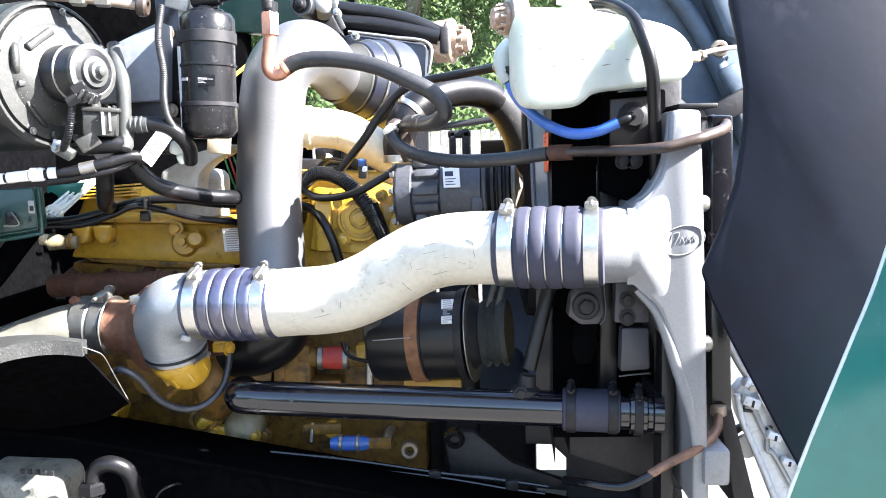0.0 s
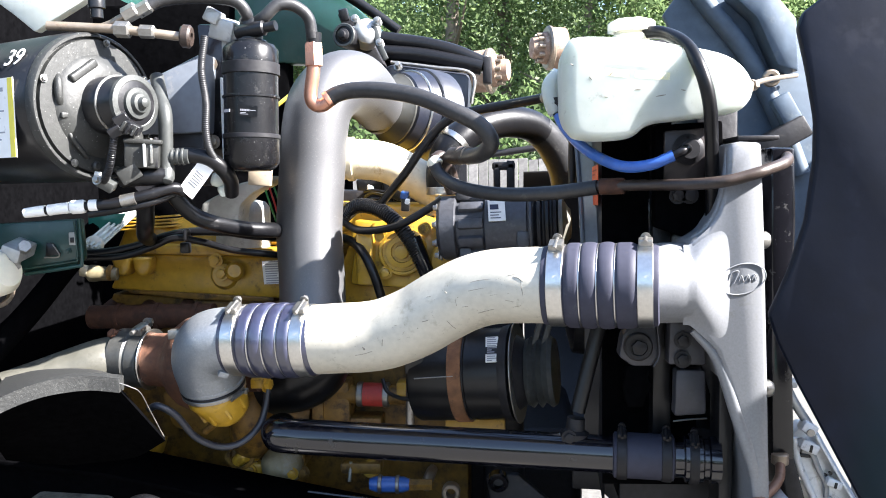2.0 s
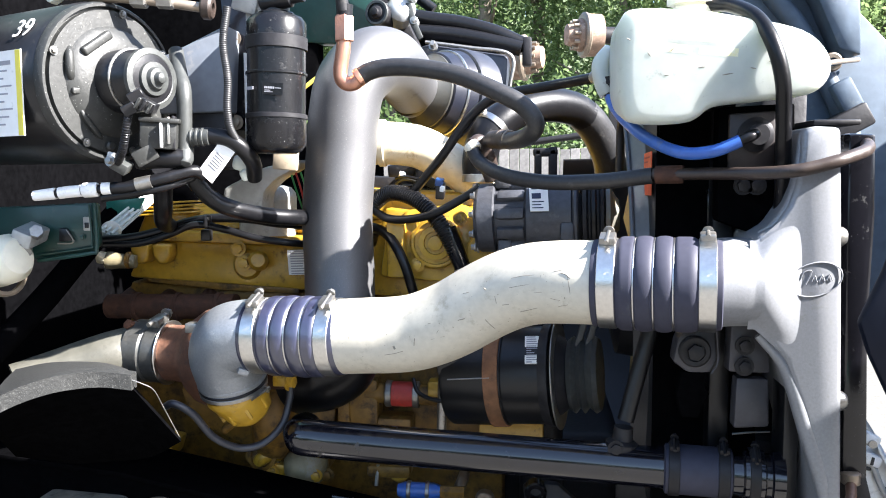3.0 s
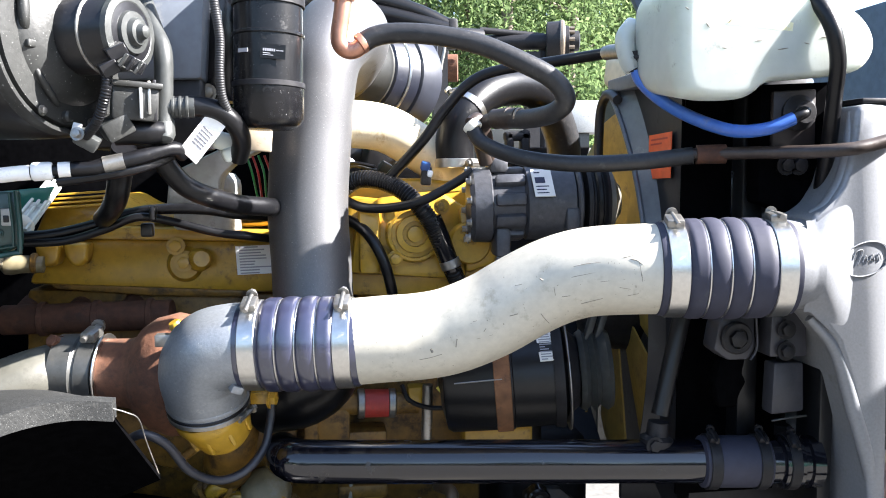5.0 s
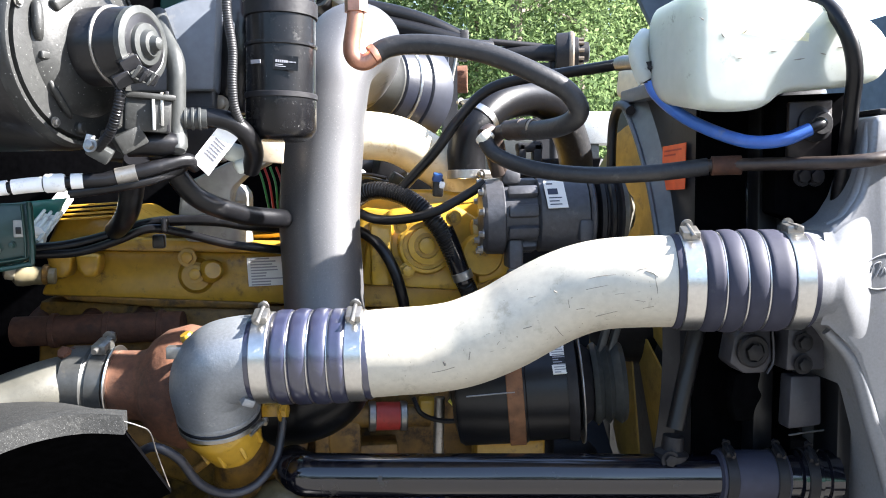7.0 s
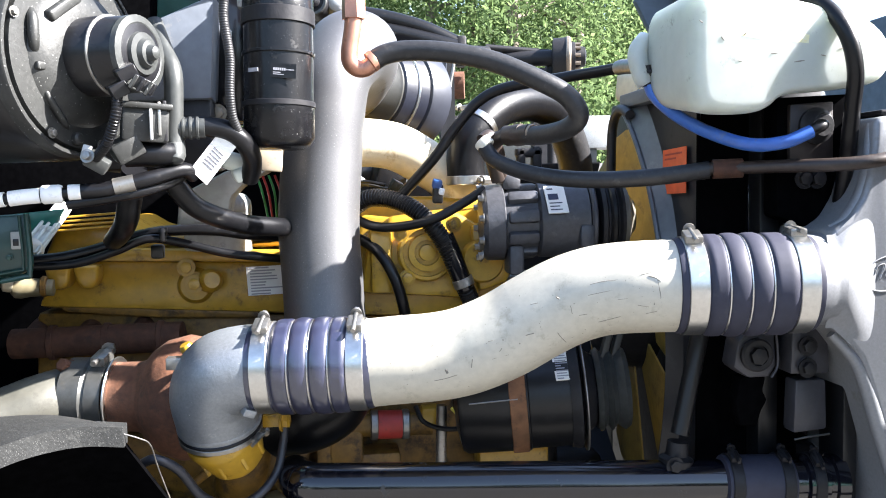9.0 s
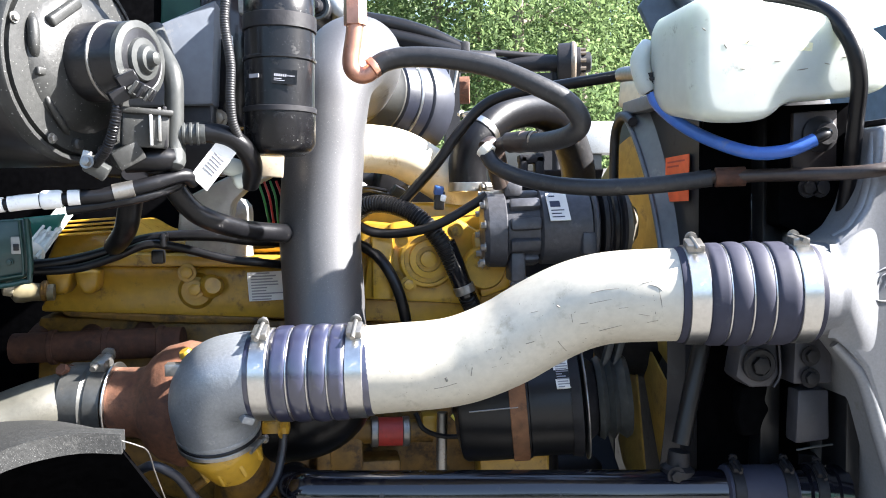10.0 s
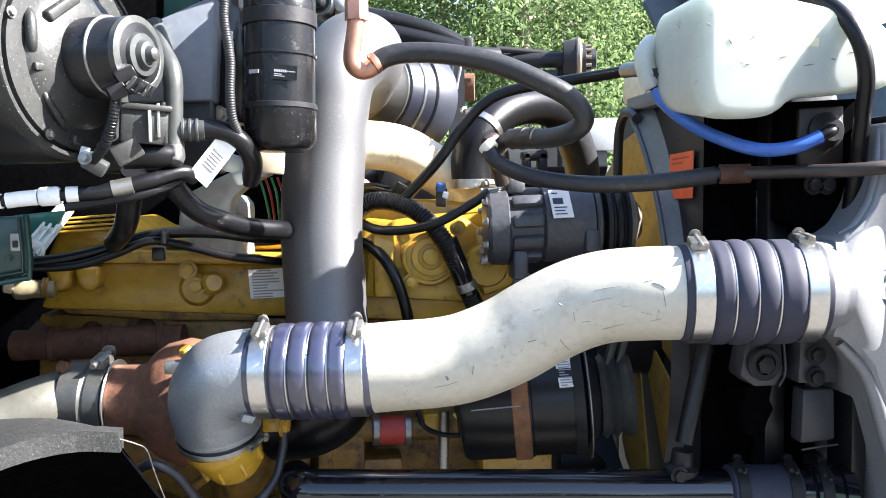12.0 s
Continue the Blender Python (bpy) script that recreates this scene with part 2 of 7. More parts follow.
def smooth_line(pts, k=7):
    """A Catmull-Rom line through points that may carry extra numbers."""
    p = np.array(pts, float)
    if len(p) < 3:
        return np.array([p[0] + (p[-1] - p[0]) * i / k for i in range(k + 1)])
    q = np.vstack([2 * p[0] - p[1], p, 2 * p[-1] - p[-2]])
    out = []
    for i in range(1, len(q) - 2):
        for j in range(k):
            t = j / k
            out.append(0.5 * (2 * q[i] + (q[i + 1] - q[i - 1]) * t + (2 * q[i - 1] - 5 * q[i] + 4 * q[i + 1] - q[i + 2]) * t * t + (3 * q[i] - q[i - 1] - 3 * q[i + 1] + q[i + 2]) * t ** 3))
    out.append(p[-1])
    return np.array(out)


def tube(pts, r, n=14, k=7, rib=None, cap=True, bm=None):
    """A round tube along points; r: one radius or one a point; rib: (pitch, depth) of a corrugated sleeve."""
    bm = bm or bmesh.new()
    radii = r if isinstance(r, (list, tuple)) else [r] * len(pts)
    line = smooth_line([(*p, q) for p, q in zip(pts, radii)], k)
    if rib:
        step = np.r_[0, np.cumsum(np.linalg.norm(np.diff(line[:, :3], axis=0), axis=1))]
        s = np.arange(0, step[-1], rib[0] / 4)
        line = np.stack([np.interp(s, step, line[:, c]) for c in range(4)], 1)
        line[:, 3] += np.array([0, rib[1], rib[1], 0])[np.arange(len(s)) % 4] - rib[1] / 2
    rings, side = [], None
    for i, row in enumerate(line):
        c = Vector(row[:3])
        d = Vector(line[min(i + 1, len(line) - 1)][:3] - line[max(i - 1, 0)][:3]).normalized()
        if side is None:
            side = d.orthogonal().normalized()
        side = (side - d * side.dot(d)).normalized()
        other = d.cross(side)
        rings.append([bm.verts.new(c + (side * math.cos(a) + other * math.sin(a)) * row[3]) for a in (2 * math.pi * j / n for j in range(n))])
    for a, b in zip(rings, rings[1:]):
        for j in range(n):
            bm.faces.new((a[j], a[(j + 1) % n], b[(j + 1) % n], b[j]))
    if cap:
        bm.faces.new(rings[0])
        bm.faces.new(rings[-1])
    return bm


def lathe(profile, at, axis, n=32, bm=None, cap=True):
    """A turned shape: rows of (way along the axis, radius)."""
    bm = bm or bmesh.new()
    d = Vector(axis).normalized()
    u = d.orthogonal().normalized()
    w = d.cross(u)
    at = Vector(at)
    rings = [[bm.verts.new(at + d * h + (u * math.cos(a) + w * math.sin(a)) * max(r, 1e-4)) for a in (2 * math.pi * j / n for j in range(n))] for h, r in profile]
    for a, b in zip(rings, rings[1:]):
        for j in range(n):
            bm.faces.new((a[j], a[(j + 1) % n], b[(j + 1) % n], b[j]))
    if cap:
        bm.faces.new(rings[0])
        bm.faces.new(rings[-1])
    return bm


def ring(at, axis, r0, r1, w, n=32, bm=None):
    """A band of inner radius r0, outer radius r1 and width w, centred at a place."""
    h, b = w / 2, min(w, r1 - r0) * 0.3
    return lathe([(-h, r0), (-h, r1 - b), (-h + b, r1), (h - b, r1), (h, r1 - b), (h, r0), (-h, r0)], at, axis, n, bm, cap=False)


def box(at, size, turn=None, bevel=0.0, seg=2, bm=None):
    b = bmesh.new()
    bmesh.ops.create_cube(b, size=1)
    b.transform(Matrix.Diagonal((*size, 1)))
    if bevel:
        bmesh.ops.bevel(b, geom=b.edges[:], offset=bevel, segments=seg, affect="EDGES", profile=0.5)
    b.transform(Matrix.Translation(at) @ (turn.to_4x4() if turn else Matrix()))
    return join(bm, b)


def join(bm, other):
    if bm is None:
        return other
    me = bpy.data.meshes.new("scratch")
    other.to_mesh(me)
    other.free()
    bm.from_mesh(me)
    bpy.data.meshes.remove(me)
    return bm


def plate(outline, y0, y1, bevel=0.0, seg=2, slant=0.0, bm=None):
    """A plate with an outline in x and z between two depths; slant: how much nearer it comes per metre of x."""
    b = bmesh.new()
    f = b.faces.new([b.verts.new((x, y0, z)) for x, z in outline])
    made = bmesh.ops.extrude_face_region(b, geom=[f])
    bmesh.ops.translate(b, verts=[v for v in made["geom"] if isinstance(v, bmesh.types.BMVert)], vec=(0, y1 - y0, 0))
    if bevel:
        bmesh.ops.bevel(b, geom=b.edges[:], offset=bevel, segments=seg, affect="EDGES", profile=0.5, clamp_overlap=True)
    x0 = outline[0][0]
    for v in b.verts:
        v.co.y -= slant * (v.co.x - x0)
    return join(bm, b)


def sheet(a, b, thick=0.006, k=6, rows=6, drop=0.0):
    """A bent sheet between two curved edges, with thickness."""
    a, b = smooth_line(a, k), smooth_line(b, k)
    bm = bmesh.new()
    grid = [[[bm.verts.new(Vector(p).lerp(Vector(q), j / rows) + Vector((0, 0, drop * math.sin(math.pi * j / rows) - s * thick))) for j in range(rows + 1)] for p, q in zip(a, b)] for s in (0, 1)]
    for i in range(len(a) - 1):
        for j in range(rows):
            for g in grid:
                bm.faces.new((g[i][j], g[i + 1][j], g[i + 1][j + 1], g[i][j + 1]))
    for i in range(len(a) - 1):
        for j in (0, rows):
            bm.faces.new((grid[0][i][j], grid[0][i + 1][j], grid[1][i + 1][j], grid[1][i][j]))
    for j in range(rows):
        for i in (0, len(a) - 1):
            bm.faces.new((grid[0][i][j], grid[0][i][j + 1], grid[1][i][j + 1], grid[1][i][j]))
    return bm


def aim(d, up=(0, 0, 1)):
    """A turn whose x axis points along d."""
    x = Vector(d).normalized()
    y = Vector(up).cross(x).normalized()
    return Matrix((x, y, x.cross(y))).transposed()


def bolt(at, axis, r, h=None, bm=None):
    """A hexagon head on a washer."""
    h = h or r * 0.9
    bm = lathe([(0, r * 1.5), (h * 0.25, r * 1.5), (h * 0.25, r * 0.9)], at, axis, 14, bm)
    return lathe([(h * 0.2, r), (h * 0.95, r), (h, r * 0.85)], at, axis, 6, bm)


def lerp(a, b, t):
    return Vector(a).lerp(Vector(b), t)


CLAMPS = "hose clamps"


def hose_clamp(at, axis, r, w, where=(0, -0.4, 1), big=1.0, material=None, label="bright steel worm-drive clamp round a hose"):
    d = Vector(axis).normalized()
    o = Vector(where)
    o = (o - d * o.dot(d)).normalized()
    c = thing("hose_clamp", Vector(at) - Vector((0, 0, r)), label, "clamp", CLAMPS)
    part("band", ring(at, d, r - 0.0006, r + 0.0016, w), material or STEEL, c)
    t = Matrix((d, o.cross(d), o)).transposed()
    top = Vector(at) + o * (r + 0.004 * big)
    dark = material is BLACK_FLAT
    part("screw_housing", box(top, (w * 0.9, 0.022 * big, 0.009 * big), t, 0.0018), BLACK_FLAT if dark else ZINC, c)
    s = o.cross(d)
    bm = lathe([(-0.02 * big, 0.0026 * big), (0.016 * big, 0.0026 * big)], top + o * 0.003, s, 10)
    part("screw", bolt(top + o * 0.003 + s * 0.014 * big, s, 0.0042 * big, 0.008 * big, bm), BLACK_FLAT if dark else ZINC, c)
    return c


def printed(parent, name, a, b, c, material, lines, ink=None, lift=0.0008, label=""):
    """A flat sticker with corners a, b (top) and c (below a), and bars of print on it."""
    a, b, c = Vector(a), Vector(b), Vector(c)
    u, v = b - a, c - a
    n = u.cross(v).normalized()
    if n.y > 0.01 or n.x > 0.9:
        n = -n
    bm = bmesh.new()
    lo = [bm.verts.new(p) for p in (a, b, b + v, c)]
    hi = [bm.verts.new(p + n * lift) for p in (a, b, b + v, c)]
    bm.faces.new(hi)
    for i in range(4):
        bm.faces.new((lo[i], lo[(i + 1) % 4], hi[(i + 1) % 4], hi[i]))
    s = part(name, bm, material, parent, label)
    bm = bmesh.new()
    for x, y, w, h in lines:
        q = a + u * x + v * y + n * (lift + 0.0004)
        bm.faces.new([bm.verts.new(p) for p in (q, q + u * w, q + u * w + v * h, q + v * h)])
    if lines:
        part("print", bm, ink or INK, s)
    return s


def text_lines(rows, x=0.08, seed=1):
    rnd = random.Random(seed)
    return [(x, (i + 0.25) / rows, rnd.uniform(0.35, 0.85), 0.45 / rows) for i in range(rows)]


# ---- charge air pipe and its hoses ----
PIPE = [(-0.290, 1.159, 1.2965), (-0.246, 1.152, 1.3005), (-0.209, 1.147, 1.3030), (-0.180, 1.141, 1.3080), (-0.155, 1.134, 1.3170), (-0.128, 1.127, 1.3300), (-0.102, 1.120, 1.3460), (-0.073, 1.112, 1.3620), (-0.050, 1.104, 1.3715), (-0.027, 1.096, 1.3770), (0.005, 1.084, 1.3800), (0.055, 1.070, 1.3815)]
pipe = thing("charge_air_pipe", PIPE[4], "weathered bare aluminium charge air pipe with scuffs, bent in an S", "pipe")
part("tube", tube(PIPE, 0.0478, 48, 6), ALU_PIPE, pipe)


for pts, r in (([(-0.0886, 1.0712, 1.3375), (-0.0830, 1.0744, 1.3309), (-0.0777, 1.0783, 1.3259)], 0.0003), ([(-0.0583, 1.0585, 1.3871), (-0.0468, 1.0543, 1.3902), (-0.0321, 1.0492, 1.3922)], 0.0003), ([(-0.0113, 1.0422, 1.3970), (-0.0015, 1.0404, 1.3993)], 0.0003), ([(0.0026, 1.0403, 1.4015), (0.0037, 1.0355, 1.3895)], 0.0003), ([(-0.1575, 1.0859, 1.3287), (-0.1530, 1.0845, 1.3300)], 0.0003), ([(-0.1148, 1.0779, 1.3664), (-0.1078, 1.0752, 1.3683)], 0.0003), ([(-0.0688, 1.0620, 1.3559), (-0.0607, 1.0597, 1.3572)], 0.0003), ([(-0.1463, 1.0830, 1.3183), (-0.1441, 1.0821, 1.3220)], 0.0003), ([(-0.2142, 1.1033, 1.3225), (-0.2118, 1.1035, 1.3248)], 0.0003), ([(-0.0605, 1.0571, 1.3765), (-0.0458, 1.0523, 1.3800), (-0.0244, 1.0445, 1.3848)], 0.0003), ([(0.0035, 1.0365, 1.3921), (0.0050, 1.0345, 1.3813), (0.0064, 1.0350, 1.3729)], 0.0006), ([(-0.0043, 1.0400, 1.3959), (0.0016, 1.0374, 1.3943), (0.0064, 1.0351, 1.3905)], 0.0007), ([(-0.2117, 1.1019, 1.2869), (-0.2001, 1.0995, 1.2894), (-0.1886, 1.0963, 1.2933)], 0.0003), ([(-0.2003, 1.0972, 1.2995), (-0.1985, 1.0975, 1.2952)], 0.0013), ([(-0.1734, 1.0899, 1.3103), (-0.1744, 1.0917, 1.3012)], 0.0006), ([(-0.0487, 1.0613, 1.3483), (-0.0286, 1.0524, 1.3547)], 0.00025), ([(-0.1205, 1.0761, 1.3352), (-0.1122, 1.0741, 1.3376)], 0.0005), ([(-0.0148, 1.0423, 1.3670), (-0.0043, 1.0397, 1.3653)], 0.0004), ([(-0.0199, 1.0443, 1.3920), (-0.0193, 1.0427, 1.3854)], 0.0005), ([(-0.0331, 1.0475, 1.3724), (-0.0103, 1.0392, 1.3757)], 0.00025), ([(-0.0011, 1.0364, 1.3813), (0.0006, 1.0375, 1.3672)], 0.0005), ([(-0.0771, 1.0632, 1.3660), (-0.0754, 1.0635, 1.3575)], 0.0004), ([(-0.0901, 1.0690, 1.3742), (-0.0875, 1.0676, 1.3726)], 0.0008), ([(-0.0059, 1.0430, 1.3582), (0.0041, 1.0390, 1.3607)], 0.0003), ([(-0.1536, 1.0859, 1.3103), (-0.1368, 1.0825, 1.3149)], 0.00025)):
    part("scratch", tube(pts, r, 6), GRIME, pipe, "dark scratch")


def bellows(a, b, name_label, r, rings, cuffs, swell, rubber):
    """A silicone sleeve from a to b, swollen between its cuffs, with steel wire rings in the troughs; rings and cuffs are shares of its length."""
    a, b = Vector(a), Vector(b)
    d, L = (b - a).normalized(), (b - a).length
    h = thing("silicone_hose", (a + b) / 2 - Vector((0, 0, r)), name_label, "hose", "blue silicone bellows hoses")
    prof = [(0, r - 0.004), (0.001, r - 0.0008), (0.004, r), (L * cuffs[0], r)]
    marks = [cuffs[0], *rings, cuffs[1]]
    for i, (lo, hi) in enumerate(zip(marks, marks[1:])):
        outer = i in (0, len(marks) - 2)
        for j in range(1, 13):
            x = j / 12
            if outer:
                q = x if i == 0 else 1 - x
                bulge = swell * 0.8 * min(1.0, q / 0.35) * (2 - min(1.0, q / 0.35)) * (1 if q < 0.8 else math.sqrt(max(0.0, 1 - ((q - 0.8) / 0.2) ** 2)))
            else:
                bulge = swell * math.sqrt(max(0.0, 1 - (2 * x - 1) ** 2)) ** 0.9
            prof.append((L * (lo + (hi - lo) * x), r + bulge))
    prof += [(L - 0.004, r), (L - 0.001, r - 0.0008), (L, r - 0.004)]
    part("sleeve", lathe(prof, a, d, 56), rubber, h)
    for q in rings:
        part("wire_ring", ring(a + d * L * q, d, r - 0.001, r + 0.0022, 0.0026, 56), STEEL, h)
    return h, a, b, d, L


HA, HB = (0.034, 1.074, 1.381), (0.170, 1.048, 1.3825)
h, a, b, d, L = bellows(HA, HB, "dark blue ribbed silicone hose joining pipe and cooler tank", 0.0493, (0.335, 0.485, 0.635), (0.2, 0.82), 0.0042, SILICONE)
hose_clamp(a + d * L * 0.125, d, 0.0494, 0.0195, (-0.05, -0.3, 1))
hose_clamp(a + d * L * 0.888, d, 0.0494, 0.0185, (0.05, -0.1, 1))
LA, LB = (-0.402, 1.178, 1.2935), (-0.270, 1.156, 1.297)
h, a, b, d, L = bellows(LA, LB, "blue ribbed silicone hose joining turbo elbow and pipe", 0.0487, (0.35, 0.51, 0.67), (0.2, 0.81), 0.0044, SILICONE_BLUE)
hose_clamp(a + d * L * 0.12, d, 0.0488, 0.0185, (0.25, -0.45, 1))
hose_clamp(a + d * L * 0.875, d, 0.0488, 0.0185, (0.05, -0.45, 1))

# ---- turbocharger ----
elbow = thing("turbo_outlet_elbow", (-0.448, 1.212, 1.216), "dull grey cast aluminium elbow clamped on the turbocharger", "elbow")
E_TOP, E_LOW = (-0.388, 1.1755, 1.2935), (-0.446, 1.216, 1.222)
part("casting", tube([E_TOP, (-0.412, 1.1795, 1.2925), (-0.436, 1.187, 1.284), (-0.447, 1.198, 1.264), (-0.4475, 1.208, 1.241), E_LOW], [0.0465, 0.0478, 0.0492, 0.0492, 0.0475, 0.0455], 40, 8), ALU_GREY, elbow)
dn = Vector((0.06, 0.3, -1)).normalized()
part("flange", ring(Vector(E_LOW) - dn * 0.004, dn, 0.03, 0.0475, 0.008, 40), ALU_GREY, elbow)
part("lug", box((-0.407, 1.152, 1.252), (0.014, 0.014, 0.009), Euler((0.3, 0.4, 0.5)).to_matrix(), 0.0015, 2), ALU_GREY, elbow)
part("seal", ring(Vector(E_LOW) + dn * 0.003, dn, 0.04, 0.0472, 0.005, 40), RUBBER, elbow, "black rubber seal")
hose_clamp(Vector(E_LOW) + dn * 0.0085, dn, 0.0452, 0.006, (0.85, -0.5, 0.1), 0.8, ZINC, "dull steel clamp under the turbo elbow")

turbo = thing("turbocharger", (-0.480, 1.320, 1.139), "turbocharger with rusted turbine and yellow compressor housings", "turbocharger")
TC = Vector((-0.497, 1.318, 1.231))
TX = Vector((0.985, -0.13, -0.03)).normalized()
part("turbine_housing", lathe([(-0.098, 0.04), (-0.09, 0.0425), (-0.06, 0.0435), (-0.05, 0.047), (-0.04, 0.06), (-0.025, 0.071), (0, 0.078), (0.022, 0.074), (0.04, 0.06), (0.05, 0.04)], TC, TX, 48), RUST, turbo, "rusted iron turbine housing")
CH = Vector(E_LOW) + dn * 0.006
ca = Vector((0.32, 0.42, -0.85)).normalized()
part("compressor_housing", lathe([(0, 0.043), (0.008, 0.0445), (0.016, 0.042), (0.032, 0.0375), (0.05, 0.032), (0.06, 0.022), (0.064, 0.01)], CH, ca, 36), YELLOW, turbo, "yellow cast compressor housing")
for k in range(4):
    side = (Matrix.Rotation(radians(-60 + 40 * k), 3, ca) @ (Vector((0, -1, 0)) - ca * -ca.y)).normalized()
    part("web", box(CH + ca * 0.026 + side * 0.0375, (0.03, 0.0045, 0.005), Matrix((ca, ca.cross(side), side)).transposed(), 0.001), YELLOW, turbo)
part("compressor_volute", tube([Vector((-0.437, 1.420, 1.133)) + Vector((0.012 * math.sin(a), 0.05 * math.cos(a), 0.058 * math.sin(a))) for a in (i * 0.5 for i in range(13))], 0.034, 18, 4), YELLOW_OLD, turbo)
part("centre_section", lathe([(0.04, 0.045), (0.1, 0.04)], TC, TX, 24), RUST_DARK, turbo)
part("tab", box((-0.487, 1.186, 1.301), (0.017, 0.016, 0.013), None, 0.001), ZINC, elbow)
part("cap", lathe([(-0.02, 0.008), (0, 0.008), (0.004, 0.006)], (-0.483, 1.235, 1.309), (-0.5, -0.3, 1), 18), YELLOW, turbo, "yellow painted plug")
fit_ob = part("hose_fitting", box((-0.389, 1.262, 1.2115), (0.026, 0.016, 0.015), None, 0.002), YELLOW, turbo, "yellow painted hose fitting")
part("nut", bolt((-0.379, 1.258, 1.2105), (1, -0.3, 0), 0.0085, 0.009), YELLOW, fit_ob)
part("collar", ring((-0.398, 1.264, 1.212), (1, -0.2, 0), 0.004, 0.0095, 0.006, 18), YELLOW, fit_ob)
part("brace", tube([(-0.500, 1.320, 1.117), (-0.468, 1.305, 1.143), (-0.452, 1.298, 1.153)], 0.006, 10), YELLOW_OLD, turbo)
part("bolt", bolt((-0.455, 1.285, 1.150), (0, -1, 0.2), 0.006), ZINC, turbo)
VB = TC + TX * -0.098
hose_clamp(VB - TX * 0.006, TX, 0.0455, 0.02, (0.1, -0.2, 1), 1.4, BAND_GREY, "dull steel band clamp on the exhaust joint")

exhaust = thing("exhaust_pipe", VB - TX * 0.3 - Vector((0, 0, 0.06)), "sooty grey steel exhaust pipe from the turbocharger", "pipe")
part("tube", tube([VB, VB - TX * 0.03, VB - TX * 0.05, (-0.671, 1.315, 1.232), (-0.710, 1.300, 1.219), (-0.750, 1.280, 1.205), (-0.787, 1.250, 1.193)], [0.039, 0.039, 0.037, 0.0365, 0.037, 0.0375, 0.038], 30), EXHAUST, exhaust)
part("collar", lathe([(-0.05, 0.043), (-0.048, 0.0475), (-0.022, 0.0485), (-0.019, 0.046), (-0.012, 0.046)], VB, TX, 36), BAND_GREY, exhaust, "grey steel collar")
part("lip", ring(VB + TX * 0.008, TX, 0.04, 0.0495, 0.003, 36), STEEL, exhaust)
part("rusty_bolt", bolt((-0.640, 1.325, 1.271), (-0.3, -0.8, 0.6), 0.008, 0.018), RUST, exhaust)

manifold = thing("exhaust_manifold", (-0.637, 1.400, 1.266), "dark rusted cast iron exhaust manifold along the engine", "manifold")
M0, M1 = Vector((-0.757, 1.470, 1.281)), Vector((-0.525, 1.450, 1.286))
part("log", tube([M0, lerp(M0, M1, 0.5), M1], 0.021, 20), RUST_DARK, manifold)
for t in (0.1, 0.42, 0.74):
    p = lerp(M0, M1, t)
    part("port", tube([p, p + Vector((0, 0.05, 0.012)), p + Vector((0, 0.09, 0.015))], 0.017, 14), RUST_DARK, manifold)
    part("joint", ring(p + Vector((0.03, 0, 0)), (1, 0, 0), 0.015, 0.0245, 0.012), RUST_DARK, manifold)

DRAIN = mat("grey_blue_rubber", (0.024, 0.026, 0.034), 0.4, 0.0, 0.15, 120, (0.06, 0.06, 0.06), 0.1, 20, 0.1)
solo("drain_hose", tube([(-0.377, 1.260, 1.204), (-0.379, 1.256, 1.182), (-0.387, 1.245, 1.151), (-0.410, 1.230, 1.129), (-0.438, 1.214, 1.127), (-0.465, 1.190, 1.149), (-0.484, 1.170, 1.186), (-0.506, 1.160, 1.203), (-0.523, 1.170, 1.196)], 0.0052, 12), DRAIN, "grey-blue rubber hose hanging in a loop from the turbocharger", "hose")

# ---- engine ----
GREY_YELLOW = mat("worn_grey_yellow_casting", (0.2, 0.17, 0.1), 0.45, 0.1, 0.25, 50, (0.25, 0.24, 0.22), 0.3, 10, 0.15)
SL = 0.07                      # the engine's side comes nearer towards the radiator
engine = thing("engine", (-0.3, 1.7, 0.75), "yellow painted diesel engine, dusty and oily", "engine")
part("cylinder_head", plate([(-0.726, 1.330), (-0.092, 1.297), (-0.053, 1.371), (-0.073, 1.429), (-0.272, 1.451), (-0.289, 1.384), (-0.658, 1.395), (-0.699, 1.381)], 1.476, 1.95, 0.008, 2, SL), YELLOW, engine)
for px in (0.0, 0.037):
    part("lug", plate([(-0.703 + px, 1.39), (-0.669 + px, 1.39), (-0.671 + px, 1.367), (-0.678 + px, 1.357), (-0.691 + px, 1.357), (-0.699 + px, 1.368)], 1.44, 1.485, 0.006, 3), YELLOW, engine)
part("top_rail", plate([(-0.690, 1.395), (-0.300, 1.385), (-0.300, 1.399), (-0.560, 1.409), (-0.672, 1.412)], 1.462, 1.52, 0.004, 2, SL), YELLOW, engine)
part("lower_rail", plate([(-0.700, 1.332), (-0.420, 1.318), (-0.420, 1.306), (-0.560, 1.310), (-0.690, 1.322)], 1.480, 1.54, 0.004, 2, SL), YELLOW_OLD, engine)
B0 = Vector((-0.506, 1.450, 1.361))
part("boss", lathe([(-0.03, 0.026), (0.0, 0.026), (0.008, 0.02)], B0 + Vector((0, 0.01, -0.005)), (0, -1, 0), 20), YELLOW, engine)
for p in ((-0.516, 1.445, 1.383), (-0.505, 1.440, 1.360)):
    part("bolt", bolt(p, (0.1, -1, 0.1), 0.0085, 0.012), YELLOW, engine)
part("boss", lathe([(-0.03, 0.018), (0.012, 0.016), (0.018, 0.011)], (-0.485, 1.450, 1.363), (0.3, -1, 0.15), 18), YELLOW, engine)
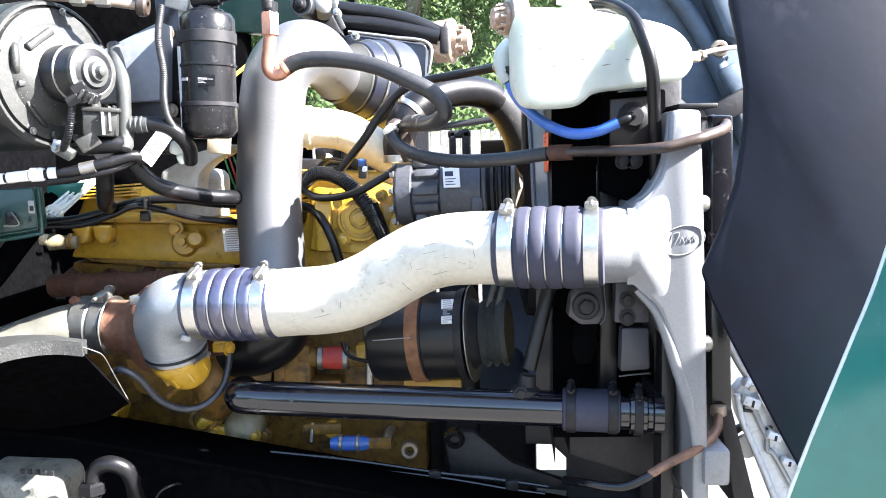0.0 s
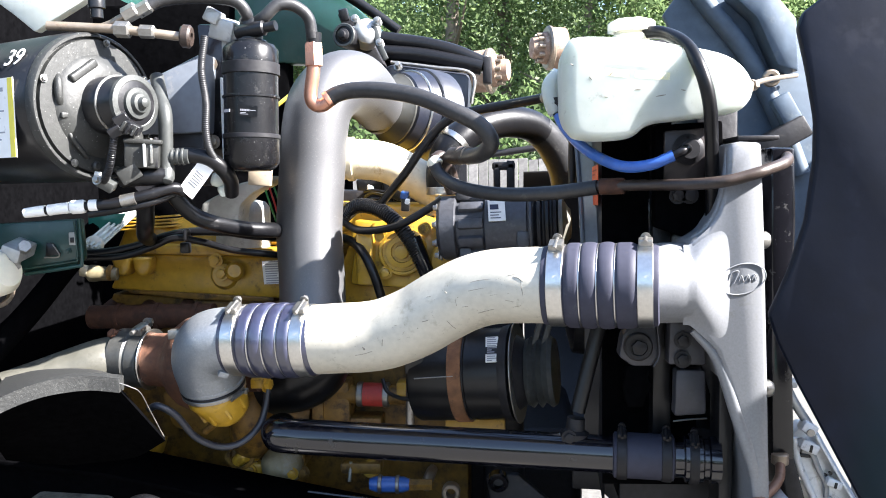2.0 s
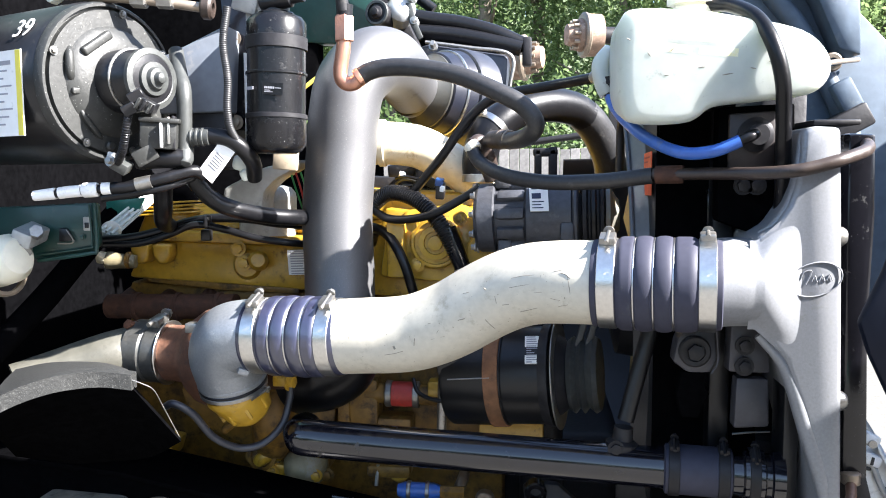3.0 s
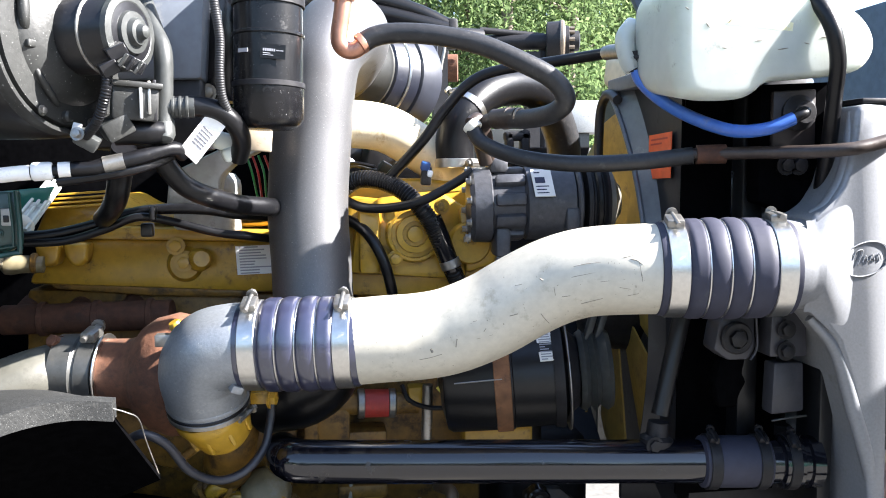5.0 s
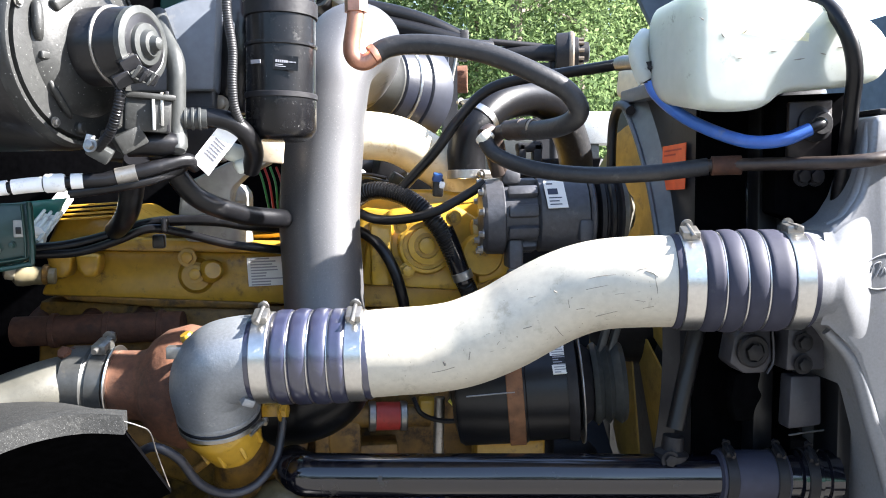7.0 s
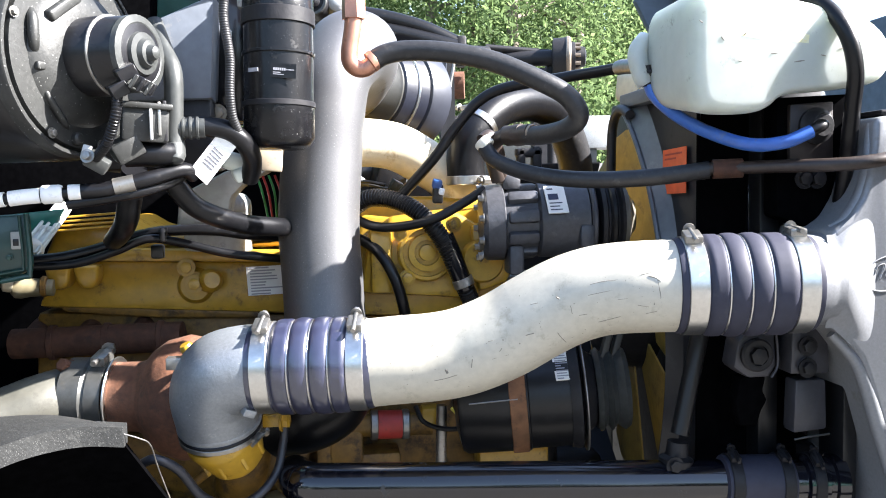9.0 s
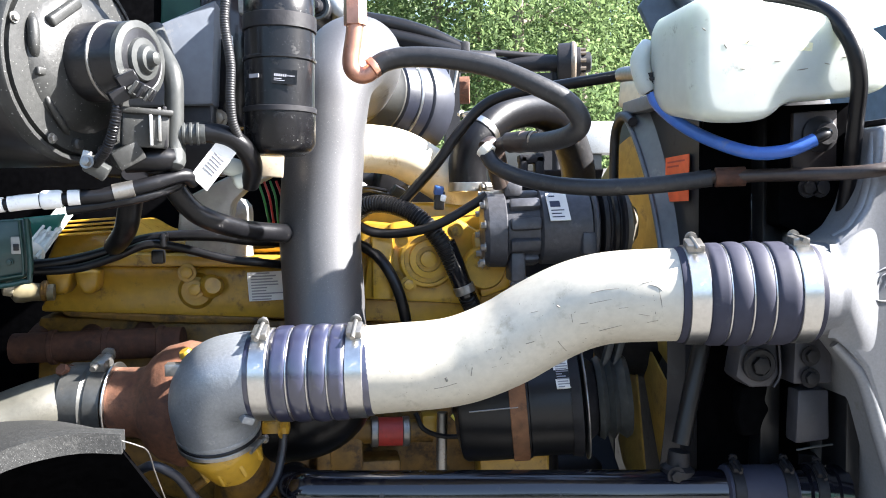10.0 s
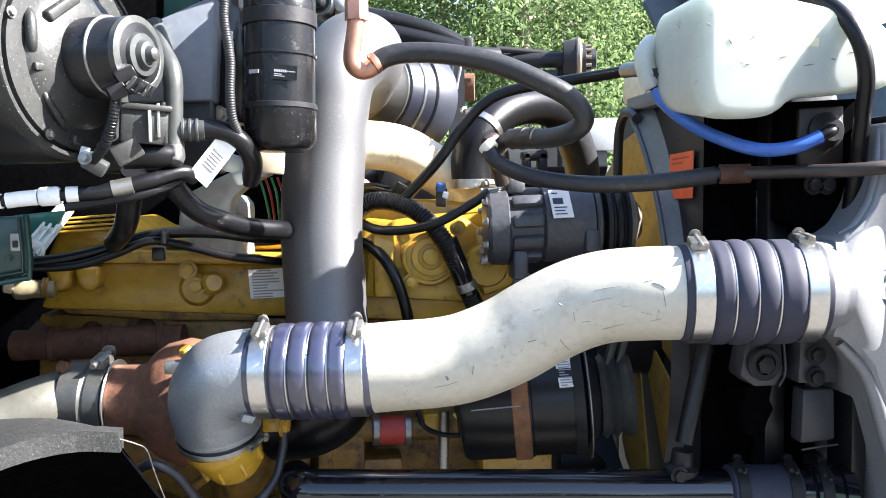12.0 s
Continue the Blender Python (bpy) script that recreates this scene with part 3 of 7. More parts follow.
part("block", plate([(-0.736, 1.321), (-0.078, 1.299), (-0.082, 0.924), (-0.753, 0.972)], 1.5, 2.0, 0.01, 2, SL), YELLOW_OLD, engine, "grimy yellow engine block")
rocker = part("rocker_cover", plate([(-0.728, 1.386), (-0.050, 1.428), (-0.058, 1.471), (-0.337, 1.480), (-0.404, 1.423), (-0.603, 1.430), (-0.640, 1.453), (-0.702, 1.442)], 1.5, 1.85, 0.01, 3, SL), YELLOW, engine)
for i in range(4):
    part("fin", box((-0.668 + 0.004 * i, 1.505 + 0.006 * i, 1.4385 + 0.0062 * i), (0.118 - 0.006 * i, 0.05, 0.003), Euler((0, -0.06, 0)).to_matrix(), 0.0008), YELLOW, rocker)
printed(engine, "data_plate", Vector((-0.435, 1.448, 1.381)), Vector((-0.378, 1.444, 1.383)), Vector((-0.433, 1.450, 1.340)), PAPER, text_lines(10, 0.08, 3), PALE_INK, 0.001, "white printed data label")
CAP = Vector((-0.184, 1.405, 1.398))
part("front_cover", plate([(-0.276, 1.342), (-0.108, 1.329), (-0.107, 1.433), (-0.147, 1.458), (-0.234, 1.447), (-0.266, 1.405)], 1.412, 1.5, 0.008), YELLOW, engine)
part("round_cap", lathe([(-0.02, 0.041), (0.004, 0.041), (0.008, 0.038), (0.009, 0.034), (0.005, 0.033), (0.005, 0.027), (0.012, 0.026), (0.013, 0.018), (0.008, 0.017), (0.008, 0.012), (0.016, 0.011), (0.017, 0.007)], CAP, (0, -1, 0), 32), YELLOW, engine)
for p in ((-0.212, 1.400, 1.364), (-0.148, 1.400, 1.376), (-0.219, 1.400, 1.425), (-0.146, 1.400, 1.436)):
    part("bolt", bolt(p, (0, -1, 0), 0.0075, 0.012), YELLOW, engine)
part("half_boss", lathe([(-0.04, 0.03), (0.004, 0.03), (0.008, 0.027)], (-0.107, 1.395, 1.384), (0, -1, 0), 28), YELLOW, engine)
part("web", box((-0.247, 1.425, 1.387), (0.03, 0.05, 0.09), None, 0.006), YELLOW, engine)
part("top_pad", plate([(-0.122, 1.434), (-0.070, 1.437), (-0.067, 1.354), (-0.111, 1.339)], 1.4, 1.5, 0.008), YELLOW, engine)
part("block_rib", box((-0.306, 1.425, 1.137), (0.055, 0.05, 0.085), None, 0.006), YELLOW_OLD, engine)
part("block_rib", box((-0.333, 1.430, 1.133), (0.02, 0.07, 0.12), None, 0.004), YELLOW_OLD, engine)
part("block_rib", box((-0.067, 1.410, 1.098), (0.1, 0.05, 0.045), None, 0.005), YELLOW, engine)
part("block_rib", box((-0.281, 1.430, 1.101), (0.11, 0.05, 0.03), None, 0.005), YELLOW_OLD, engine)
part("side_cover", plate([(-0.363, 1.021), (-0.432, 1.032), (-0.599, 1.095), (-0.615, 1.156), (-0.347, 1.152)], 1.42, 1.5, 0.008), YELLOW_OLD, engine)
for px in (0, 1, 2, 3):
    part("bolt", bolt(lerp((-0.486, 1.400, 1.048), (-0.363, 1.400, 1.023), px / 3), (0, -1, 0), 0.008, 0.01), YELLOW_OLD, engine)
part("oil_port", lathe([(-0.05, 0.024), (0.0, 0.024), (0.002, 0.018), (-0.006, 0.017)], (-0.464, 1.380, 1.057), (0, -1, 0.1), 20), YELLOW_OLD, engine)

part("filter_base", lathe([(-0.05, 0.034), (-0.01, 0.036), (0.0, 0.034), (0.008, 0.026), (0.012, 0.012)], (-0.396, 1.390, 1.041), (0.15, -0.9, 0.35), 28), GREY_YELLOW, engine, "worn yellow and grey filter base")
part("filter_flange", box((-0.415, 1.400, 1.030), (0.09, 0.03, 0.022), Euler((0, 0.05, 0)).to_matrix(), 0.005), YELLOW, engine)
for q in ((-0.448, 1.383, 1.031), (-0.376, 1.383, 1.027)):
    part("bolt", bolt(q, (0, -1, 0.1), 0.007, 0.01), YELLOW, engine)
part("drain_elbow", tube([(-0.475, 1.400, 1.030), (-0.468, 1.385, 1.048), (-0.455, 1.385, 1.056), (-0.443, 1.400, 1.052)], 0.011, 14), YELLOW, engine)
part("mount_pad", plate([(-0.690, 1.050), (-0.640, 1.075), (-0.615, 1.070), (-0.625, 1.040), (-0.680, 1.030)], 1.39, 1.45, 0.005), YELLOW, engine)
part("side_pad", lathe([(-0.03, 0.016), (0.0, 0.016), (0.004, 0.012)], (-0.246, 1.405, 1.028), (0, -1, 0.1), 18), YELLOW, engine)
part("side_pad", box((-0.262, 1.415, 1.031), (0.07, 0.04, 0.02), None, 0.005), YELLOW_OLD, engine)
part("stud", tube([(-0.279, 1.400, 1.042), (-0.281, 1.392, 1.010)], 0.003, 8), ZINC, engine)

crossover = thing("air_crossover_pipe", (-0.270, 1.470, 1.524), "faded cream and yellow intake crossover pipe", "pipe")
part("tube", tube([(-0.310, 1.460, 1.552), (-0.270, 1.460, 1.554), (-0.221, 1.470, 1.548), (-0.179, 1.480, 1.527), (-0.137, 1.490, 1.498), (-0.123, 1.500, 1.464)], 0.0345, 26), CREAM, crossover)
part("collar", ring((-0.276, 1.460, 1.554), (1, 0, 0), 0.033, 0.038, 0.012, 26), CREAM, crossover)

# ---- intake pipe and air cleaner ----
intake = thing("intake_pipe", (-0.326, 1.360, 1.321), "large dark silver painted air intake pipe, bent at the top", "pipe")
I = [(-0.325, 1.352, 1.311), (-0.327, 1.360, 1.366), (-0.330, 1.365, 1.440), (-0.324, 1.370, 1.531), (-0.318, 1.370, 1.595), (-0.308, 1.375, 1.640), (-0.286, 1.400, 1.672), (-0.266, 1.455, 1.682), (-0.260, 1.560, 1.677), (-0.266, 1.715, 1.668)]
part("tube", tube(I, [0.053] * 8 + [0.0525, 0.052], 40, 8), SILVER_PAINT, intake)
part("rubber_elbow", tube([lerp(I[0], I[1], -0.9), (-0.318, 1.345, 1.248), (-0.324, 1.340, 1.220), (-0.350, 1.340, 1.203), (-0.392, 1.360, 1.192)], 0.056, 30), RUBBER, intake, "black rubber elbow")
part("tail", tube([lerp(I[0], I[1], -1.1), lerp(I[0], I[1], -0.5), I[0]], [0.05, 0.0525, 0.053], 36, 6), SILVER_PAINT, intake)

LIGHT_PAINT = mat("worn_olive_grey_paint", (0.042, 0.042, 0.038), 0.45, 0.1, 0.1, 120, (0.025, 0.025, 0.023), 0.1, 12, 0.08)
NAVY_RUBBER = mat("blue_black_rubber", (0.012, 0.014, 0.023), 0.35, 0.0, 0.15, 120, (0.04, 0.04, 0.04), 0.06, 16, 0.1)
BOX_GREY = mat("dark_grey_sheet_metal", (0.026, 0.029, 0.04), 0.4, 0.1, 0.12, 70, (0.06, 0.06, 0.066), 0.06, 8, 0.05)
cleaner = thing("air_cleaner", (-0.158, 1.600, 1.554), "grey and black air cleaner canister with a rubber band", "air cleaner")
C0 = Vector((-0.263, 1.720, 1.668))
cd = Vector((0.66, 0.72, -0.12)).normalized()
part("duct_rim", lathe([(-0.012, 0.05), (-0.01, 0.056), (0.0, 0.058), (0.006, 0.056), (0.01, 0.052)], C0, cd, 40), LIGHT_PAINT, cleaner)
part("sleeve", lathe([(0.004, 0.054), (0.03, 0.068), (0.034, 0.0725), (0.038, 0.0725), (0.04, 0.069)], C0, cd, 40), LIGHT_PAINT, cleaner)
part("rubber_band", lathe([(0.038, 0.07), (0.042, 0.076), (0.09, 0.09), (0.095, 0.084)], C0, cd, 40), NAVY_RUBBER, cleaner)
part("steel_strap", ring(C0 + cd * 0.068, cd, 0.082, 0.0865, 0.005, 44), STEEL, cleaner)
part("strap_bolt", bolt(C0 + cd * 0.068 + Vector((-0.01, -0.02, 0.088)), (0, -1, 0.3), 0.006, 0.02), ZINC, cleaner)
part("canister", lathe([(0.09, 0.08), (0.094, 0.094), (0.1, 0.097), (0.145, 0.098), (0.155, 0.088)], C0, cd, 44), BOX_GREY, cleaner)
airbox = thing("air_intake_box", (-0.159, 1.750, 1.672), "flat grey sheet metal intake box under the cowl edge", "box")
part("shell", plate([(-0.294, 1.753), (-0.255, 1.772), (-0.085, 1.745), (-0.089, 1.669), (-0.110, 1.596), (-0.285, 1.637)], 1.86, 1.98, 0.01), BOX_GREY, airbox)
part("edge_strip", tube([(-0.257, 1.857, 1.774), (-0.167, 1.857, 1.761), (-0.081, 1.857, 1.744), (-0.083, 1.857, 1.681)], 0.004, 8), ZINC, airbox)

# ---- cab front and cowl ----
cowl = thing("cowl", (-0.75, 1.95, 0.9), "dark green painted cab cowl with a black rubber seal", "cowl", "", "structure")
part("panel", plate([(-0.652, 1.808), (-0.298, 1.783), (-0.263, 1.842), (-0.452, 2.013), (-0.640, 2.060)], 2.0, 2.04, 0.006), GREEN_DARK, cowl)
part("top_edge", tube([(-0.514, 1.980, 2.024), (-0.394, 1.970, 1.959), (-0.316, 1.970, 1.908), (-0.252, 1.970, 1.861)], 0.012, 12), RUBBER, cowl)
part("seal_strip", tube([(-0.339, 1.930, 1.846), (-0.252, 1.930, 1.832), (-0.185, 1.930, 1.821), (-0.118, 1.930, 1.802), (-0.060, 1.930, 1.776)], 0.017, 14), RUBBER, cowl)
part("seal_strip", tube([(-0.340, 1.920, 1.809), (-0.253, 1.920, 1.803), (-0.186, 1.920, 1.795), (-0.108, 1.920, 1.778), (-0.061, 1.920, 1.765)], 0.017, 14), RUBBER, cowl)
part("seal_base", plate([(-0.361, 1.842), (-0.251, 1.831), (-0.185, 1.821), (-0.117, 1.802), (-0.056, 1.776), (-0.058, 1.760), (-0.364, 1.760)], 1.94, 1.98, 0.004), BLACK_PAINT, cowl)
part("end_clip", box((-0.049, 1.930, 1.760), (0.02, 0.03, 0.06), None, 0.004), BLACK_FLAT, cowl)
firewall = thing("firewall", (-1.0, 1.6, 0.7), "dark cab firewall in deep shade behind the engine", "firewall", "", "structure")
# Panels coloured near-black to carry the deep shade.
part("panel", box((-1.02, 1.7, 1.25), (0.05, 1.5, 1.5), None, 0.01), SHADE_BLACK, firewall)
part("skirt", box((-0.71, 2.02, 1.23), (0.66, 0.06, 0.78), None, 0.01), SHADE_BLACK, firewall)
part("upper_skirt", box((-0.78, 2.03, 1.79), (0.52, 0.05, 0.32), None, 0.01), SHADE_BLACK, firewall)

cab = thing("truck_cab", (-2.0, 2.2, 0.5), "dark green truck cab standing behind the engine", "cab")
part("front", box((-1.25, 2.25, 1.9), (0.3, 2.3, 1.9), None, 0.08, 4), GREEN_DARK, cab)
part("body", box((-2.2, 2.25, 1.7), (1.7, 2.4, 2.3), None, 0.1, 4), GREEN_DARK, cab)

wiper = thing("wiper_motor", (-0.313, 1.770, 1.777), "black and grey wiper motor on the cowl", "motor")
WM = Vector((-0.336, 1.740, 1.814))
part("can", lathe([(-0.09, 0.02), (-0.02, 0.0235), (-0.004, 0.0235), (0, 0.019), (0.001, 0.013), (0.006, 0.012), (0.008, 0.008), (0.013, 0.007), (0.014, 0.003)], WM, (-0.25, -1, 0.05), 28), BLACK_FLAT, wiper)
part("end_ring", ring(WM, (-0.25, -1, 0.05), 0.0185, 0.0245, 0.005, 28), PIPE_GREY, wiper)
part("gearbox", lathe([(-0.03, 0.02), (-0.024, 0.027), (0.012, 0.028), (0.02, 0.022), (0.024, 0.012)], WM + Vector((0.042, 0.035, 0.008)), (0.3, -1, 0.3), 24), BRUSHED, wiper, "grey cast gearbox")
part("neck", tube([WM + Vector((0.012, 0.03, 0.004)), WM + Vector((0.045, 0.03, 0.012))], [0.017, 0.02], 18), BRUSHED, wiper)
for k, (px, pz) in enumerate(((0.02, 0.036), (0.066, 0.03), (0.07, -0.014))):
    part("lug", lathe([(-0.012, 0.008), (0.008, 0.008), (0.01, 0.005)], WM + Vector((px, 0.025, pz)), (0, -1, 0.1), 14), BRUSHED, wiper)
    part("bolt", bolt(WM + Vector((px, 0.014, pz)), (0, -1, 0.1), 0.005, 0.006), ZINC, wiper)
part("arm", plate([(-0.283, 1.835), (-0.270, 1.832), (-0.262, 1.800), (-0.248, 1.768), (-0.258, 1.762), (-0.275, 1.796)], 1.755, 1.763, 0.002), PIPE_GREY, wiper)
part("connector", box(WM + Vector((-0.004, 0.03, 0.046)), (0.018, 0.02, 0.026), Euler((0.2, -0.2, 0)).to_matrix(), 0.003), PLASTIC, wiper)
part("bracket", plate([(-0.361, 1.871), (-0.308, 1.857), (-0.264, 1.763), (-0.312, 1.752)], 1.80, 1.86, 0.004), BLACK_FLAT, wiper)

solo("cab_corner_trim", plate([(-0.761, 1.787), (-0.741, 1.772), (-0.709, 1.745), (-0.638, 1.784), (-0.572, 1.831), (-0.799, 1.837)], 1.25, 1.27, 0.003), PALE, "pale worn painted corner of the cab cowl", "trim")

# ---- blower motor on the firewall ----
blower = thing("heater_blower", (-0.66, 1.15, 1.5), "black heater blower with a grey flange and electric motor", "blower")
BX = Vector((0.905, -0.425, 0.0)).normalized()
TIP = Vector((-0.472, 1.090, 1.620))
FC = TIP - BX * 0.092
part("housing", lathe([(-0.26, 0.1), (-0.02, 0.1), (-0.012, 0.096), (-0.006, 0.08)], FC, BX, 48), PLASTIC, blower)
part("flange", lathe([(-0.014, 0.098), (-0.003, 0.098), (0.0, 0.096), (0.0, 0.0925), (-0.006, 0.0915), (-0.006, 0.089), (0.001, 0.088), (0.002, 0.068), (0.006, 0.064), (0.013, 0.05), (0.015, 0.037)], FC, BX, 48), DUST_GREY, blower, "dusty grey flange plate")
motor = part("motor", lathe([(0.0, 0.0385), (0.04, 0.0385), (0.042, 0.037), (0.07, 0.036), (0.073, 0.03)], FC, BX, 36), PLASTIC, blower)
part("band", ring(FC + BX * 0.041, BX, 0.036, 0.0395, 0.003, 36), ZINC, motor)
part("end_cap", lathe([(0.066, 0.0368), (0.072, 0.0368), (0.0735, 0.03), (0.071, 0.025), (0.072, 0.021), (0.077, 0.02), (0.078, 0.014), (0.083, 0.012), (0.084, 0.008), (0.09, 0.006), (0.092, 0.003)], FC, BX, 32), PIPE_GREY, motor)
u = Vector((0, 0, 1))
w = BX.cross(u)
for a in (100, 150, 205, 255, 300, 20):
    q = FC + BX * 0.002 + (u * math.sin(radians(a)) + w * math.cos(radians(a))) * 0.087
    part("bolt", bolt(q, BX, 0.0035, 0.004), ZINC, blower)


def on_face(x, z, h):
    """A point on the blower's face: to its right, up, and out of it."""
    return FC - w * x + u * z + BX * h


slope = (u * 0.57 - w * 0.82).normalized()
part("rib", box(on_face(-0.03, 0.044, 0.01), (0.01, 0.047, 0.011), Matrix((BX, slope, BX.cross(slope))).transposed(), 0.003, 3), DUST_GREY, blower)
part("rib", tube([on_face(-0.06, 0.036, 0.001), on_face(-0.064, 0.026, 0.006), on_face(-0.064, 0.006, 0.006), on_face(-0.058, -0.006, 0.001)], [0.003, 0.005, 0.005, 0.003], 12), DUST_GREY, blower)
part("boss", box(on_face(-0.056, -0.015, 0.005), (0.009, 0.015, 0.008), Matrix((BX, -w, u)).transposed(), 0.002, 3), DUST_GREY, blower)
part("rib", tube([on_face(-0.054, -0.027, 0.001), on_face(-0.046, -0.045, 0.005), on_face(-0.03, -0.063, 0.004), on_face(-0.02, -0.07, 0.0)], [0.002, 0.0035, 0.0035, 0.002], 12), DUST_GREY, blower)
part("boss", lathe([(0, 0.006), (0.006, 0.006), (0.008, 0.004)], on_face(-0.012, -0.079, 0.0), BX, 16), DUST_GREY, blower)
part("label", box(FC - BX * 0.072 + w * 0.1003 - u * 0.018, (0.08, 0.001, 0.1), aim(BX)), PAPER, blower, "white paper label")
for k_ in range(9):
    part("print_line", box(FC - BX * (0.078 + 0.004 * (k_ % 3)) + w * 0.1009 + u * (0.018 - 0.009 * k_), (0.05 - 0.008 * (k_ % 3), 0.0006, 0.002 if k_ else 0.005), aim(BX)), PALE_INK, blower)
part("label_stripe", box(FC - BX * 0.038 + w * 0.1008 - u * 0.018, (0.01, 0.001, 0.099), aim(BX)), YELLOW_TAG, blower, "yellow label stripe")
mark = bpy.data.curves.new("chalk_number", "FONT")
mark.body, mark.size, mark.extrude = "39", 0.036, 0.0003
mk = new("chalk_number", mark)
mk.data.materials.append(CHALK)
mk.parent = blower
mk.matrix_local = Matrix.Translation(FC - BX * 0.07 + w * 0.0885 + u * 0.05 - ORIGIN[blower]) @ Matrix((BX, u * 0.86 - w * 0.5, w * 0.86 + u * 0.5)).transposed().to_4x4()
plug = thing("wire_connector", (-0.498, 1.060, 1.585), "black electrical plug with wires on the blower", "connector")
part("plug", box((-0.498, 1.070, 1.598), (0.018, 0.02, 0.012), Euler((0.2, -0.5, 0.3)).to_matrix(), 0.0008, 1), PLASTIC, plug)
part("plug", box((-0.504, 1.065, 1.582), (0.016, 0.018, 0.013), Euler((0.2, -0.5, 0.3)).to_matrix(), 0.0008, 1), PLASTIC, plug)
part("socket", box((-0.481, 1.065, 1.586), (0.02, 0.018, 0.012), Euler((0.1, 0.5, 0.2)).to_matrix(), 0.0008, 1), PLASTIC, plug)
for k in (0, 1, 2):
    part("latch", box(Vector((-0.488, 1.055, 1.585)) + Vector((0.006 * k, 0.002 * k, -0.003 * k + 0.003)), (0.0035, 0.01, 0.014), Euler((0.1, 0.6, 0.2)).to_matrix(), 0.0006, 1), PLASTIC if k == 1 else DUST_GREY, plug)
part("wire_sleeve", tube([(-0.505, 1.065, 1.581), (-0.506, 1.060, 1.560), (-0.517, 1.070, 1.535), (-0.534, 1.090, 1.520)], 0.0048, 12, 7, (0.0028, 0.0006)), RUBBER, plug)
case = thing("heater_case", (-0.510, 1.150, 1.499), "grey cast heater valve and pipe stubs under the blower", "valve")
part("body", box((-0.496, 1.128, 1.5545), (0.044, 0.044, 0.034), Euler((0.05, 0.06, 0.28)).to_matrix(), 0.003), DUST_GREY, case)
part("lid", box((-0.493, 1.126, 1.5725), (0.048, 0.048, 0.006), Euler((0.05, 0.06, 0.28)).to_matrix(), 0.002), DUST_GREY, case)
part("lower_body", box((-0.512, 1.117, 1.531), (0.028, 0.03, 0.02), Euler((0.2, -0.5, 0.35)).to_matrix(), 0.002), DUST_GREY, case)
part("foot", box((-0.534, 1.098, 1.517), (0.022, 0.02, 0.014), Euler((0.3, 0.55, 0.2)).to_matrix(), 0.002), PIPE_GREY, case, "worn metal foot")
part("clip", box((-0.541, 1.086, 1.526), (0.008, 0.006, 0.014), Euler((0.1, 0.3, 0.2)).to_matrix(), 0.001), BRUSHED, case, "bright metal clip")
part("foot_bolt", bolt((-0.538, 1.080, 1.522), (-0.2, -1, 0.2), 0.0045, 0.006), ZINC, case)
part("pipe", tube([(-0.491, 1.170, 1.663), (-0.478, 1.150, 1.631), (-0.468, 1.137, 1.608), (-0.468, 1.136, 1.575), (-0.4695, 1.137, 1.548), (-0.469, 1.137, 1.535)], 0.0095, 20), PIPE_GREY, case)
part("knob", lathe([(-0.012, 0.0105), (0.004, 0.0112), (0.01, 0.009), (0.0125, 0.005)], (-0.469, 1.135, 1.5275), (0.05, -0.45, -1), 20), PIPE_GREY, case)
part("stub", tube([(-0.470, 1.134, 1.527), (-0.486, 1.128, 1.526), (-0.515, 1.126, 1.525)], [0.0115, 0.0125, 0.0125], 20), RUBBER, case, "black plastic stub")
part("fin", box((-0.4795, 1.118, 1.559), (0.003, 0.02, 0.033), Euler((0, 0, 0.25)).to_matrix(), 0.0008), STEEL, case)
part("fin", box((-0.4845, 1.104, 1.553), (0.003, 0.008, 0.03), Euler((0, 0, 0.25)).to_matrix(), 0.0008), BRUSHED, case)
part("fin", box((-0.475, 1.122, 1.557), (0.0035, 0.02, 0.04), Euler((0, 0, 0.25)).to_matrix(), 0.0008), BLACK_FLAT, case)
evap = thing("evaporator_box", (-0.5, 1.3, 1.55), "grey sheet metal evaporator box behind the blower", "box")
part("shell", plate([(-0.530, 1.585), (-0.438, 1.587), (-0.431, 1.699), (-0.509, 1.664), (-0.543, 1.653)], 1.19, 1.40, 0.004), GREY_PAINT, evap)
part("base", box((-0.505, 1.260, 1.552), (0.13, 0.12, 0.08), None, 0.006), BLACK_FLAT, evap)
part("back_plate", plate([(-0.447, 1.566), (-0.404, 1.566), (-0.399, 1.745), (-0.458, 1.747)], 1.24, 1.3, 0.004), BLACK_PAINT, evap)
part("slot", box((-0.421, 1.232, 1.608), (0.0035, 0.006, 0.12), None, 0.001), PAPER, evap)
for p in ((-0.438, 1.236, 1.688), (-0.438, 1.236, 1.576)):
    part("bolt", bolt(p, (0, -1, 0), 0.007, 0.006), BRONZE, evap)

# ---- receiver drier and its lines ----
drier = thing("receiver_drier", (-0.367, 1.190, 1.541), "black enamelled receiver drier canister with white print", "canister")
D0, D1 = Vector((-0.367, 1.188, 1.532)), Vector((-0.364, 1.192, 1.707))
dd = (D1 - D0).normalized()
DL = (D1 - D0).length
part("body", lathe([(0, 0.026), (0.004, 0.033), (0.012, 0.0385), (DL * 0.27, 0.0385), (DL * 0.275, 0.0375), (DL * 0.84, 0.0375), (DL * 0.845, 0.0382), (DL - 0.008, 0.0382), (DL - 0.001, 0.033), (DL, 0.02)], D0, dd, 44), DRIER, drier)
part("weld_seam", ring(D0 + dd * DL * 0.58, dd, 0.037, 0.0395, 0.004, 44), DRIER, drier)
